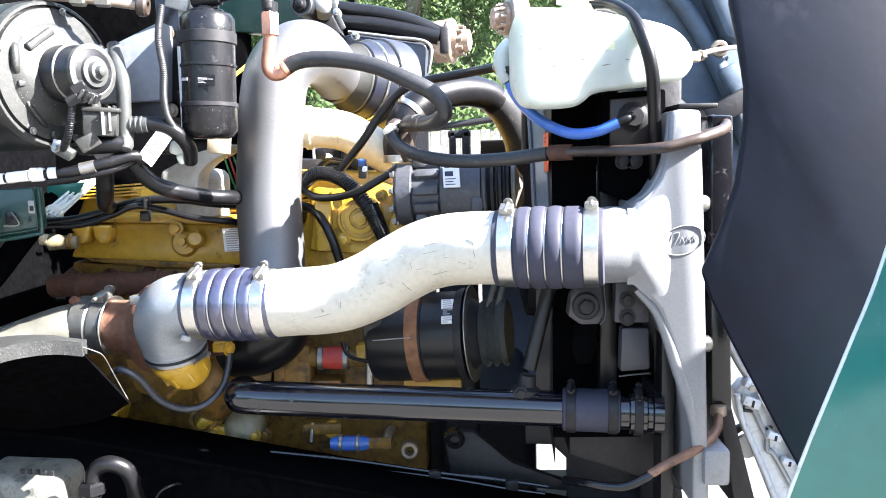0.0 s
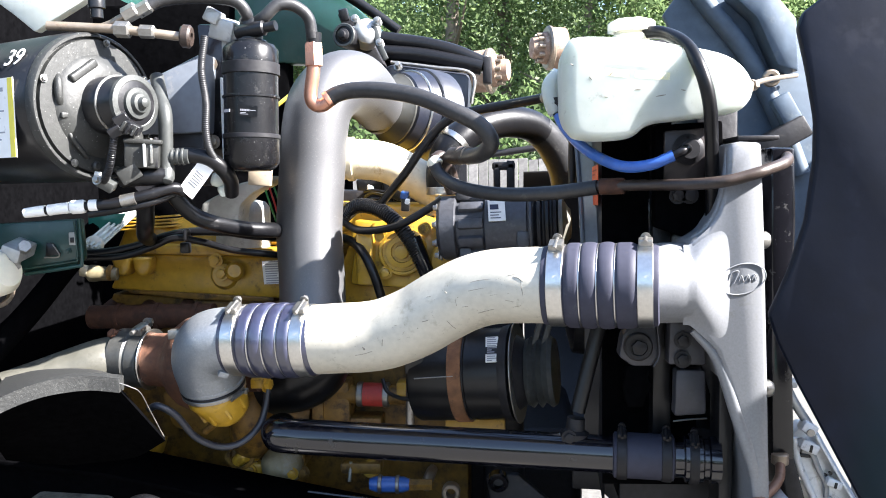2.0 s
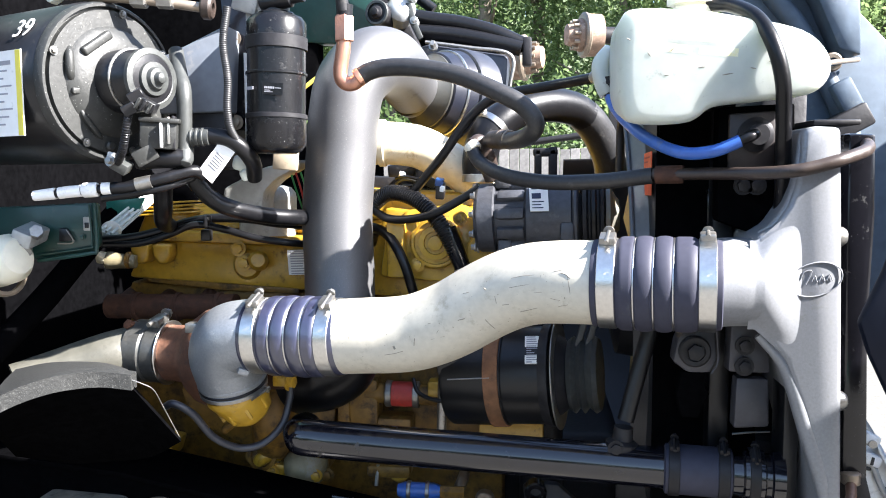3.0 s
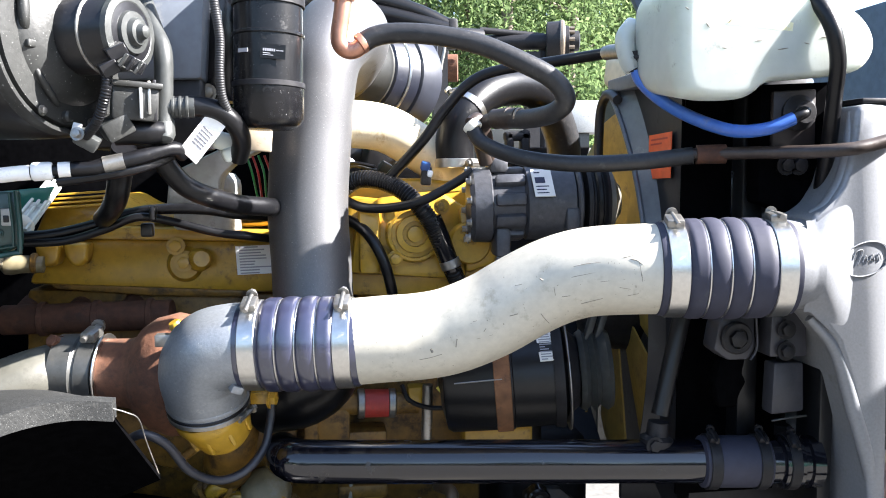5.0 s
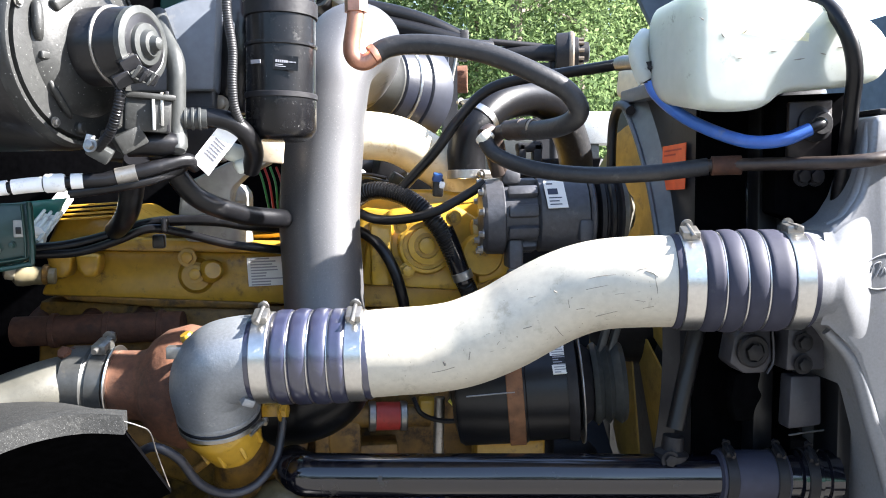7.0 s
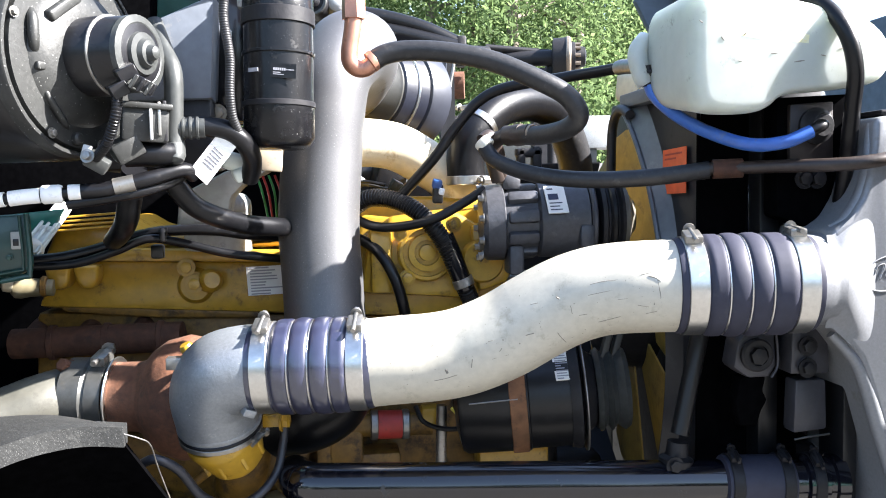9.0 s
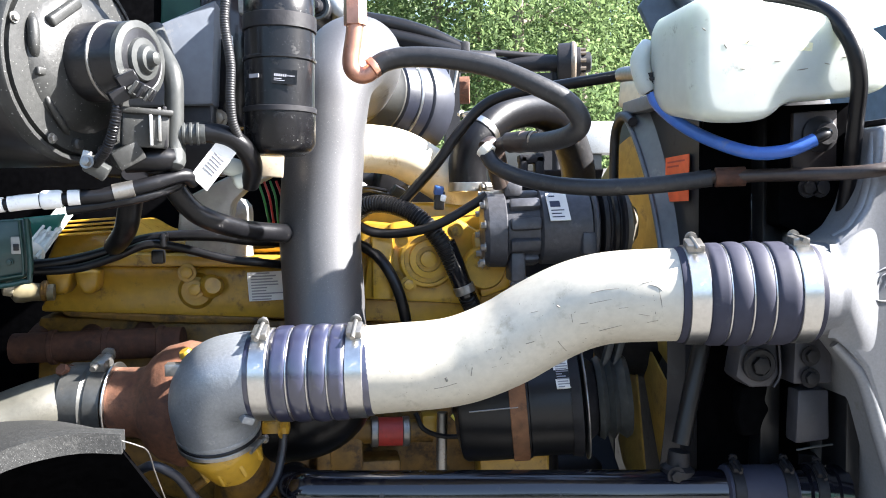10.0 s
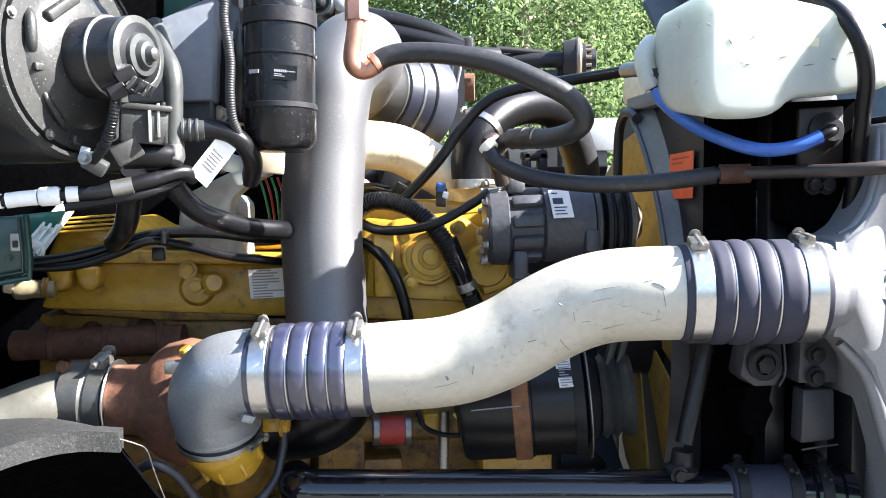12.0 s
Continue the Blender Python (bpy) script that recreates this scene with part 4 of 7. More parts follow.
part("strap", ring(D0 + dd * DL * 0.27, dd, 0.038, 0.0398, 0.006, 44), BLACK_FLAT, drier)
part("strap", ring(D0 + dd * DL * 0.8, dd, 0.038, 0.0398, 0.016, 44), BLACK_FLAT, drier)
part("cap", lathe([(0, 0.017), (0.012, 0.017), (0.014, 0.011), (0.022, 0.011), (0.024, 0.015), (0.034, 0.015)], D1, dd, 20), PLASTIC, drier)
printed(drier, "print", (-0.371, 1.151, 1.620), (-0.345, 1.151, 1.618), (-0.372, 1.151, 1.605), DRIER, [(0.1 + 0.085 * i, 0.32, 0.06, 0.18) for i in range(6)] + [(0.62 + 0.05 * i, 0.38, 0.035, 0.08) for i in range(6)] + [(0.1, 0.62, 0.3, 0.05), (0.1, 0.75, 0.42, 0.04)], PALE_INK, 0.0006)
part("print", box((-0.390, 1.1575, 1.6135), (0.012, 0.0008, 0.004), Euler((0, 0, -0.55)).to_matrix()), PALE_INK, drier)
part("charge_port", lathe([(-0.03, 0.008), (-0.026, 0.0105), (0.012, 0.0105), (0.014, 0.007), (0.03, 0.007)], D1 + Vector((0.012, -0.012, 0.018)), (1, -0.2, 0.12), 18), PLASTIC, drier)
part("collar", ring(D1 + dd * 0.002, dd, 0.012, 0.024, 0.006, 28), DRIER, drier)
hoses = "air conditioning hoses"
solo("hose", tube([D1 + Vector((0.006, 0, 0.028)), (-0.341, 1.185, 1.743), (-0.324, 1.190, 1.759), (-0.304, 1.200, 1.760), (-0.286, 1.210, 1.745), (-0.282, 1.216, 1.717)], 0.0085, 14), RUBBER_GREY, "dark rubber hose arching from the drier to a copper joint", "hose", hoses)
solo("hose", tube([D1 + Vector((-0.006, 0, 0.028)), (-0.365, 1.180, 1.747), (-0.380, 1.170, 1.763), (-0.428, 1.160, 1.766), (-0.472, 1.150, 1.761), (-0.498, 1.140, 1.746)], 0.0085, 14), RUBBER_GREY, "dark rubber hose running from the drier to the cab", "hose", hoses)
line = thing("metal_line", (-0.520, 1.130, 1.722), "bronze coloured metal lines with hexagon fittings", "pipe")
part("tube", tube([(-0.616, 1.120, 1.727), (-0.564, 1.125, 1.724), (-0.512, 1.130, 1.720), (-0.442, 1.150, 1.712)], 0.0062, 12), BRONZE, line)
part("tube", tube([(-0.496, 1.140, 1.747), (-0.524, 1.140, 1.738), (-0.544, 1.140, 1.729), (-0.601, 1.150, 1.717)], 0.005, 12), BRONZE, line)
for p, q, s in (((-0.518, 1.130, 1.721), (1, 0, -0.08), 0.011), ((-0.510, 1.138, 1.744), (0.9, 0, 0.45), 0.011), ((-0.493, 1.140, 1.749), (0.9, 0, 0.45), 0.0095), ((-0.487, 1.135, 1.718), (1, 0, -0.08), 0.009)):
    part("nut", lathe([(-0.009, s), (0.009, s), (0.011, s * 0.8), (-0.011, s * 0.8)][:3], p, q, 6), ZINC, line)
part("grommet", ring((-0.439, 1.150, 1.713), (1, 0.1, -0.1), 0.006, 0.0155, 0.014, 24), TAN_TUBE, line)
part("sensor", lathe([(0, 0.008), (0.012, 0.008), (0.013, 0.011), (0.04, 0.0115), (0.045, 0.008)], (-0.557, 1.140, 1.739), (0, 0, 1), 16), PLASTIC, line)
switch = thing("pressure_switch", (-0.400, 1.200, 1.710), "grey pressure switch block bolted beside the drier", "switch")
part("body", box((-0.403, 1.200, 1.730), (0.035, 0.03, 0.03), Euler((0.2, 0.3, 0)).to_matrix(), 0.004), BRUSHED, switch)
part("plug", box((-0.414, 1.190, 1.746), (0.022, 0.025, 0.02), Euler((0, 0.5, 0)).to_matrix(), 0.003), BRUSHED, switch)
part("post", box((-0.399, 1.210, 1.709), (0.02, 0.02, 0.045), None, 0.003), BRUSHED, switch)

elbow2 = thing("copper_elbow", (-0.281, 1.220, 1.624), "copper tube elbow with a large hexagon nut", "elbow")
part("nut", lathe([(-0.016, 0.0135), (0.014, 0.0135), (0.017, 0.011)], (-0.282, 1.220, 1.695), (0, 0, 1), 6), COPPER, elbow2)
part("tube", tube([(-0.281, 1.220, 1.713), (-0.283, 1.220, 1.673), (-0.288, 1.220, 1.637), (-0.281, 1.220, 1.6245), (-0.269, 1.220, 1.6245), (-0.256, 1.219, 1.6355)], 0.0098, 16), COPPER, elbow2)
part("collar", lathe([(0, 0.0105), (0.016, 0.0115)], (-0.281, 1.220, 1.709), (0, 0, 1), 16), PLASTIC, elbow2)
loop = thing("hose", (-0.100, 1.250, 1.537), "thick dusty rubber hose looping from the copper elbow", "hose", hoses)
part("rubber", tube([(-0.262, 1.2192, 1.6315), (-0.248, 1.218, 1.639), (-0.224, 1.215, 1.643), (-0.180, 1.205, 1.640), (-0.130, 1.195, 1.629), (-0.081, 1.182, 1.607), (-0.047, 1.178, 1.588), (-0.032, 1.180, 1.566), (-0.041, 1.200, 1.552), (-0.062, 1.250, 1.548), (-0.092, 1.297, 1.552)], 0.0118, 18, 8), RUBBER_GREY, loop)
part("crimp", lathe([(-0.004, 0.0105), (-0.003, 0.0124), (0.003, 0.0124), (0.004, 0.0118)], (-0.262, 1.219, 1.632), (0.75, 0, 0.55), 20), COPPER, loop, "copper crimp ring")
part("crimp", lathe([(-0.012, 0.0128), (0.012, 0.0128)], (-0.075, 1.272, 1.550), (0.6, -0.8, 0.05), 18), TAN_TUBE, loop, "dark brown crimp")
part("crimp_ring", ring((-0.066, 1.260, 1.5495), (0.6, -0.8, 0.05), 0.011, 0.0134, 0.004, 20), BRONZE, loop)
joint = thing("hose_joint", (-0.103, 1.270, 1.516), "metal hose ends and manifold block on the compressor", "fitting")
part("ferrule", lathe([(-0.012, 0.013), (0.012, 0.013)], (-0.083, 1.284, 1.551), (0.6, -0.8, 0.05), 16), TAN_TUBE, joint)
part("tube", tube([(-0.092, 1.297, 1.551), (-0.102, 1.312, 1.545), (-0.105, 1.322, 1.525), (-0.095, 1.335, 1.496)], 0.0095, 14), TAN_TUBE, joint)
part("ferrule", ring((-0.119, 1.300, 1.541), (0.5, -0.3, -0.6), 0.008, 0.0115, 0.012, 18), CREAM_POLY, joint)
part("stub", tube([(-0.121, 1.304, 1.545), (-0.110, 1.312, 1.551), (-0.098, 1.322, 1.533), (-0.090, 1.340, 1.496)], 0.009, 14), TAN_TUBE, joint)
suction = thing("hose", (-0.005, 1.220, 1.486), "long rubber hose with rusty crimps and a tan steel end", "hose", hoses)
part("rubber", tube([(-0.119, 1.299, 1.537), (-0.107, 1.285, 1.519), (-0.073, 1.245, 1.502), (-0.019, 1.205, 1.493), (0.048, 1.172, 1.494), (0.108, 1.146, 1.501)], 0.0098, 16), RUBBER_GREY, suction)
part("crimp", lathe([(-0.016, 0.0108), (0.016, 0.0108)], (0.126, 1.139, 1.502), (1, -0.3, 0.02), 16), RUST_DARK, suction, "rusty crimped sleeve")
part("steel_tube", tube([(0.106, 1.147, 1.502), (0.165, 1.115, 1.503), (0.210, 1.075, 1.503), (0.239, 1.058, 1.505), (0.263, 1.056, 1.509), (0.295, 1.060, 1.518), (0.329, 1.090, 1.528), (0.346, 1.140, 1.537), (0.347, 1.200, 1.544)], 0.0072, 14), TAN_TUBE, suction, "tan steel tube")

# ---- air conditioning compressor ----
comp = thing("ac_compressor", (-0.029, 1.375, 1.371), "grey cast air conditioning compressor with a belt pulley", "compressor")
A0, A1 = Vector((-0.104, 1.352, 1.439)), Vector((0.034, 1.340, 1.443))
ad = (A1 - A0).normalized()
AL = (A1 - A0).length
CLUTCH = mat("worn_pale_steel", (0.15, 0.14, 0.118), 0.45, 0.4, 0.15, 90, (0.08, 0.07, 0.055), 0.15, 14, 0.1)
K = mat("dark_grey_casting", (0.055, 0.057, 0.066), 0.45, 0.2, 0.2, 140, (0.11, 0.11, 0.11), 0.1, 14, 0.25)
part("rear_head", lathe([(-0.014, 0.02), (-0.012, 0.044), (-0.006, 0.05), (0.016, 0.051), (0.018, 0.047)], A0, ad, 32), K, comp)
part("body", lathe([(0.018, 0.043), (0.06, 0.043), (0.064, 0.0495), (AL - 0.012, 0.0495), (AL - 0.01, 0.044), (AL + 0.002, 0.03)], A0, ad, 32), K, comp)
o = Vector((0, 0, 1))
s2 = ad.cross(o)
for i in range(10):
    a = radians(36 * i + 10)
    q = A0 + (o * math.sin(a) + s2 * math.cos(a)) * 0.0465
    part("through_bolt", bolt(q - ad * 0.011, -ad, 0.0042, 0.007), ZINC, comp)
    part("lobe", box(A0 + (o * math.sin(a) + s2 * math.cos(a)) * 0.0435 + ad * 0.041, (0.04, 0.017, 0.0135), Matrix((ad, (s2 * math.sin(a) * -1 + o * math.cos(a)), (o * math.sin(a) + s2 * math.cos(a)))).transposed(), 0.004), K, comp)
part("front_flange", ring(A1 - ad * 0.006, ad, 0.03, 0.0515, 0.008, 32), K, comp)
part("mount_lug", box((-0.075, 1.335, 1.391), (0.02, 0.04, 0.04), None, 0.005), K, comp)
part("mount_lug", box((0.013, 1.300, 1.422), (0.02, 0.02, 0.03), None, 0.005), K, comp)
part("port_block", box((-0.078, 1.350, 1.492), (0.025, 0.04, 0.02), None, 0.005), K, comp)
printed(comp, "label", A0 + ad * 0.064 + Vector((0, -0.033, 0.0445)), A0 + ad * 0.09 + Vector((0, -0.033, 0.0445)), A0 + ad * 0.066 + Vector((0, -0.0545, 0.01)), PAPER, [(0.12, 0.3, 0.5, 0.22), (0.12, 0.1, 0.3, 0.05), (0.12, 0.62, 0.65, 0.04), (0.12, 0.74, 0.5, 0.04), (0.12, 0.86, 0.6, 0.04)], mat("blue_ink", (0.02, 0.025, 0.06), 0.5, 0, 0.1, 40, None, 0, 8, 0), 0.002, "white and blue printed label")
pul = part("pulley", lathe([(0.003, 0.03), (0.004, 0.052), (0.009, 0.054), (0.012, 0.048), (0.016, 0.048), (0.019, 0.054), (0.022, 0.048), (0.026, 0.048), (0.029, 0.054), (0.033, 0.053), (0.035, 0.03), (0.038, 0.028)], A1, ad, 40), BLACK_FLAT, comp)
part("clutch_hub", lathe([(0.034, 0.03), (0.036, 0.042), (0.042, 0.042), (0.045, 0.035), (0.05, 0.026), (0.054, 0.022), (0.055, 0.008)], A1, ad, 36), CLUTCH, pul, "pale worn clutch hub")
part("belt", ring(A1 + ad * 0.019, ad, 0.047, 0.0545, 0.009, 40), RUBBER, pul)

# ---- alternator ----
STRAP_RUST = mat("orange_rusted_strap", (0.22, 0.1, 0.045), 0.7, 0.1, 0.3, 60, (0.1, 0.05, 0.03), 0.25, 14, 0.3)
SATIN = mat("black_satin_paint", (0.007, 0.007, 0.008), 0.38, 0.0, 0.2, 120, (0.02, 0.02, 0.02), 0.08, 16, 0.06, spec=0.4)
alt = thing("alternator", (-0.068, 1.300, 1.137), "black alternator held by a rusty steel strap", "alternator")
T0, T1 = Vector((-0.152, 1.325, 1.208)), Vector((0.004, 1.295, 1.220))
td = (T1 - T0).normalized()
TL = (T1 - T0).length
part("body", lathe([(-0.006, 0.04), (0, 0.066), (0.006, 0.07), (TL * 0.55, 0.071), (TL * 0.56, 0.069), (TL * 0.9, 0.069), (TL * 0.94, 0.062)], T0, td, 44), SATIN, alt)
part("strap", ring(T0 + td * TL * 0.47, td, 0.0705, 0.0735, 0.021, 44), STRAP_RUST, alt, "rusty steel strap")
part("end_plate", lathe([(TL * 0.88, 0.071), (TL * 0.93, 0.073), (TL * 0.96, 0.073), (TL * 0.98, 0.06), (TL * 1.1, 0.045)], T0, td, 44), BLACK_FLAT, alt)
part("fan_disc", ring(T0 + td * TL * 1.0, td, 0.02, 0.077, 0.0025, 40), ZINC, alt)
part("pulley", lathe([(TL * 1.1, 0.02), (TL * 1.1, 0.05), (TL * 1.14, 0.054), (TL * 1.18, 0.046), (TL * 1.22, 0.054), (TL * 1.26, 0.046), (TL * 1.32, 0.054), (TL * 1.36, 0.05), (TL * 1.38, 0.02)], T0, td, 40), PIPE_GREY, alt, "worn grey pulley")
printed(alt, "label", T0 + td * TL * 0.69 + Vector((0, -0.0345, 0.0615)), T0 + td * TL * 0.81 + Vector((0, -0.0345, 0.0615)), T0 + td * TL * 0.69 + Vector((0, -0.0630, 0.0300)), PAPER, text_lines(12, 0.12, 5), PALE_INK, 0.003, "white printed label")
part("terminal_box", box(T0 + Vector((0.0, -0.05, 0.03)), (0.03, 0.03, 0.03), None, 0.004), PLASTIC, alt)
part("rod", tube([T0 + td * 0.0 + Vector((0, -0.072, 0.012)), T0 + td * 0.06 + Vector((0, -0.073, 0.014))], 0.001, 6), ZINC, alt)
for k in (0, 1):
    o = Vector((0.014 * k, 0.0, 0.0))
    bx = box(Vector((0.026, 1.280, 1.261)) + o, (0.009, 0.012, 0.1), Euler((0, 0.28, 0)).to_matrix(), 0.002)
    solo("fan_belt", bx, PIPE_GREY, "worn ribbed rubber fan belt run", "belt", "fan belts")

# small pipes below the charge pipe
redh = thing("coolant_joint", (-0.249, 1.420, 1.123), "short red silicone hose between grey pipe ends", "hose")
R0, R1 = Vector((-0.280, 1.415, 1.155)), Vector((-0.200, 1.415, 1.153))
rd = (R1 - R0).normalized()
part("sleeve", lathe([(0.022, 0.02), (0.058, 0.02)], R0, rd, 24), RED_RUBBER, redh, "red silicone sleeve")
part("pipe", lathe([(-0.02, 0.016), (0.1, 0.016)], R0, rd, 24), YELLOW_OLD, redh)
for t in (0.018, 0.062):
    part("clamp", ring(R0 + rd * t, rd, 0.016, 0.0212, 0.011, 24), ZINC, redh)
fuel = thing("fuel_filter_head", (-0.159, 1.360, 1.145), "yellow fitting with small black wires and a steel post", "fitting")
part("body", box((-0.182, 1.400, 1.170), (0.03, 0.03, 0.025), None, 0.004), YELLOW, fuel)
part("post", tube([(-0.171, 1.370, 1.190), (-0.174, 1.370, 1.095)], 0.0075, 12), ZINC, fuel)
part("wire", tube([(-0.211, 1.330, 1.201), (-0.201, 1.320, 1.182), (-0.172, 1.320, 1.171), (-0.138, 1.320, 1.173), (-0.129, 1.330, 1.183)], 0.0032, 8), RUBBER, fuel)
part("wire", tube([(-0.163, 1.330, 1.196), (-0.151, 1.320, 1.183), (-0.146, 1.320, 1.170)], 0.0025, 8), YELLOW_TAG, fuel)
part("block", box((-0.144, 1.330, 1.203), (0.035, 0.03, 0.02), None, 0.004), PLASTIC, fuel)

# ---- cooler end tank and radiator ----
tank = thing("charge_cooler_tank", (0.311, 1.120, 1.022), "cast aluminium charge cooler end tank with a raised oval badge", "cooler tank")
TY = 1.07
part("casting", plate([(0.210, 1.433), (0.230, 1.446), (0.244, 1.468), (0.251, 1.492), (0.255, 1.521), (0.256, 1.549), (0.266, 1.554), (0.295, 1.552), (0.300, 1.441), (0.306, 1.258), (0.313, 1.028), (0.291, 1.028), (0.290, 1.106), (0.282, 1.182), (0.262, 1.249), (0.245, 1.296), (0.225, 1.321), (0.209, 1.331)], TY, 1.24, 0.012, 3), ALU, tank)
part("neck", tube([(0.152, 1.090, 1.378), (0.182, 1.095, 1.380), (0.198, 1.098, 1.380), (0.211, 1.099, 1.380)], [0.049, 0.0505, 0.0505, 0.0505], 36, 6), ALU, tank)
NX, NZ = 0.211, 1.380
fair = bmesh.new()
cols = []
for i in range(29):
    x = NX - 0.008 + 0.088 * i / 28
    f = min(1.0, max(0.0, (x - NX) / 0.056))
    fade = 1 - f * f * (3 - 2 * f)
    col = []
    for j in range(25):
        hc = 0.0505 * (j / 12 - 1)
        h = hc * (0.0495 + 0.05 * f) / 0.0505
        d = 1.07 - (1.099 - math.sqrt(max(0.0, 0.0505 ** 2 - hc * hc)))
        col.append(fair.verts.new((x, 1.0712 - fade * (0.5 * (d + math.sqrt(d * d + 0.00006)) - 0.0005), NZ + h)))
    cols.append(col)
for a, b in zip(cols, cols[1:]):
    for k in range(24):
        fair.faces.new((a[k], b[k], b[k + 1], a[k + 1]))
part("neck_fairing", fair, ALU, tank)
part("rib", tube([(0.219, 1.085, 1.322), (0.248, 1.080, 1.286), (0.271, 1.078, 1.218), (0.289, 1.076, 1.158), (0.300, 1.078, 1.103)], [0.006, 0.008, 0.009, 0.008, 0.004], 14), ALU, tank)
part("rib", tube([(0.219, 1.090, 1.434), (0.233, 1.085, 1.443), (0.250, 1.083, 1.469), (0.258, 1.083, 1.505), (0.261, 1.085, 1.546)], [0.006, 0.008, 0.009, 0.008, 0.006], 14), ALU, tank)
OC = Vector((0.273, 1.069, 1.387))
oval = [OC + Vector((0.0285 * math.cos(a) * 0.99, 0.0, 0.0185 * math.sin(a) + 0.0045 * math.cos(a))) for a in (2 * math.pi * i / 28 for i in range(29))]
badge = part("badge_rim", tube(oval, 0.0008, 8, 2), ALU, tank, "raised oval rim")
bm = tube([OC + Vector((-0.016, 0, -0.001)), OC + Vector((-0.012, 0, 0.008)), OC + Vector((-0.004, 0, 0.009)), OC + Vector((-0.01, 0, -0.006))], 0.0006, 8)
for i in range(3):
    tube([OC + Vector((-0.004 + 0.008 * i, 0, -0.003 + 0.001 * i)), OC + Vector((-0.001 + 0.008 * i, 0, 0.004 + 0.001 * i)), OC + Vector((0.002 + 0.008 * i, 0, -0.003 + 0.001 * i))], 0.0006, 8, 5, None, True, bm)
part("emblem_relief", bm, ALU, badge)
for p in ((0.314, 1.100, 1.432), (0.321, 1.100, 1.244)):
    part("bolt", lathe([(-0.02, 0.011), (-0.004, 0.011), (0.0, 0.008), (0.001, 0.004)], p, (1, 0, 0), 20), ZINC, tank)
part("foot", box((0.320, 1.100, 1.086), (0.035, 0.08, 0.05), None, 0.006), ALU, tank)
part("top_cap", box((0.294, 1.140, 1.558), (0.05, 0.12, 0.006), None, 0.002), BLACK_FLAT, tank)

PLATE_GREY = mat("dark_grey_steel_plate", (0.04, 0.04, 0.048), 0.45, 0.1, 0.2, 70, (0.07, 0.065, 0.062), 0.1, 12, 0.12)
radiator = thing("radiator", (0.3, 1.7, 0.75), "black radiator and cooler core in a steel frame", "radiator")
RX = 0.262
part("core", box((RX + 0.03, 1.6, 1.275), (0.06, 0.66, 0.75), None, 0.006), BLACK_FLAT, radiator)
part("core_side", box((RX + 0.03, 2.06, 1.19), (0.06, 0.26, 0.58), None, 0.006), BLACK_FLAT, radiator)
part("side_frame", plate([(0.324, 1.548), (0.354, 1.547), (0.357, 1.451), (0.354, 1.319), (0.360, 1.141), (0.331, 1.142)], 1.13, 1.3, 0.004), BLACK_PAINT, radiator)
part("side_channel", plate([(0.336, 1.161), (0.358, 1.161), (0.401, 0.996), (0.369, 0.996), (0.356, 1.079)], 1.14, 1.25, 0.004), BLACK_FLAT, radiator)
part("channel_lip", tube([(0.348, 1.160, 1.089), (0.366, 1.160, 1.046), (0.385, 1.160, 0.996)], 0.006, 8), BRONZE, radiator)
part("tank_bracket", plate([(0.179, 1.579), (0.264, 1.583), (0.267, 1.477), (0.266, 1.416), (0.180, 1.448)], 1.13, 1.16, 0.003), SHADE_BLACK, radiator)
part("window_plate", plate([(0.189, 1.571), (0.240, 1.574), (0.241, 1.506), (0.189, 1.507)], 1.12, 1.128, 0.002), mat("brown_black_steel", (0.022, 0.017, 0.017), 0.45, 0.2, 0.2, 60, (0.05, 0.035, 0.025), 0.2, 12, 0.1), radiator)
part("outlet", lathe([(-0.02, 0.018), (0.0, 0.02), (0.003, 0.016), (0.012, 0.012)], (0.218, 1.115, 1.547), (0, -1, 0), 24), BLACK_FLAT, radiator)
part("support_plate", plate([(0.198, 1.326), (0.240, 1.322), (0.244, 1.268), (0.196, 1.269)], 1.125, 1.155, 0.003), PLATE_GREY, radiator, "grey steel bracket plate")
part("lower_plate", plate([(0.208, 1.260), (0.246, 1.259), (0.248, 1.200), (0.206, 1.197)], 1.135, 1.16, 0.004), PLATE_GREY, radiator)
# A thin grey rod stands in for a highlight under the plate.
part("wire_clip", tube([(0.203, 1.128, 1.193), (0.222, 1.126, 1.196), (0.246, 1.128, 1.197)], 0.0012, 8), PIPE_GREY, radiator, "thin highlight modelled as a grey rod")
for p in ((0.213, 1.120, 1.302), (0.213, 1.120, 1.277), (0.206, 1.120, 1.489), (0.221, 1.120, 1.489)):
    part("bolt", bolt(p, (0, -1, 0), 0.0075, 0.007), BLACK_FLAT, radiator)
part("arm_plate", plate([(0.134, 1.277), (0.139, 1.306), (0.150, 1.319), (0.183, 1.320), (0.186, 1.278), (0.178, 1.264), (0.152, 1.264)], 1.137, 1.17, 0.004), PLATE_GREY, radiator)
part("arm_web", plate([(0.146, 1.264), (0.178, 1.264), (0.174, 1.246), (0.180, 1.236), (0.172, 1.222), (0.168, 1.206), (0.146, 1.206), (0.140, 1.235)], 1.144, 1.165, 0.004), SHADE_BLACK, radiator)
part("arm_edge", tube([(0.184, 1.136, 1.318), (0.1865, 1.136, 1.280), (0.179, 1.136, 1.264)], 0.0016, 8), PLATE_GREY, radiator)
part("pivot", ring((0.158, 1.130, 1.292), (0, -1, 0), 0.012, 0.019, 0.008, 28), BLACK_FLAT, radiator)
part("pivot_bolt", bolt((0.159, 1.132, 1.291), (0, -1, 0), 0.01, 0.008), BLACK_FLAT, radiator)
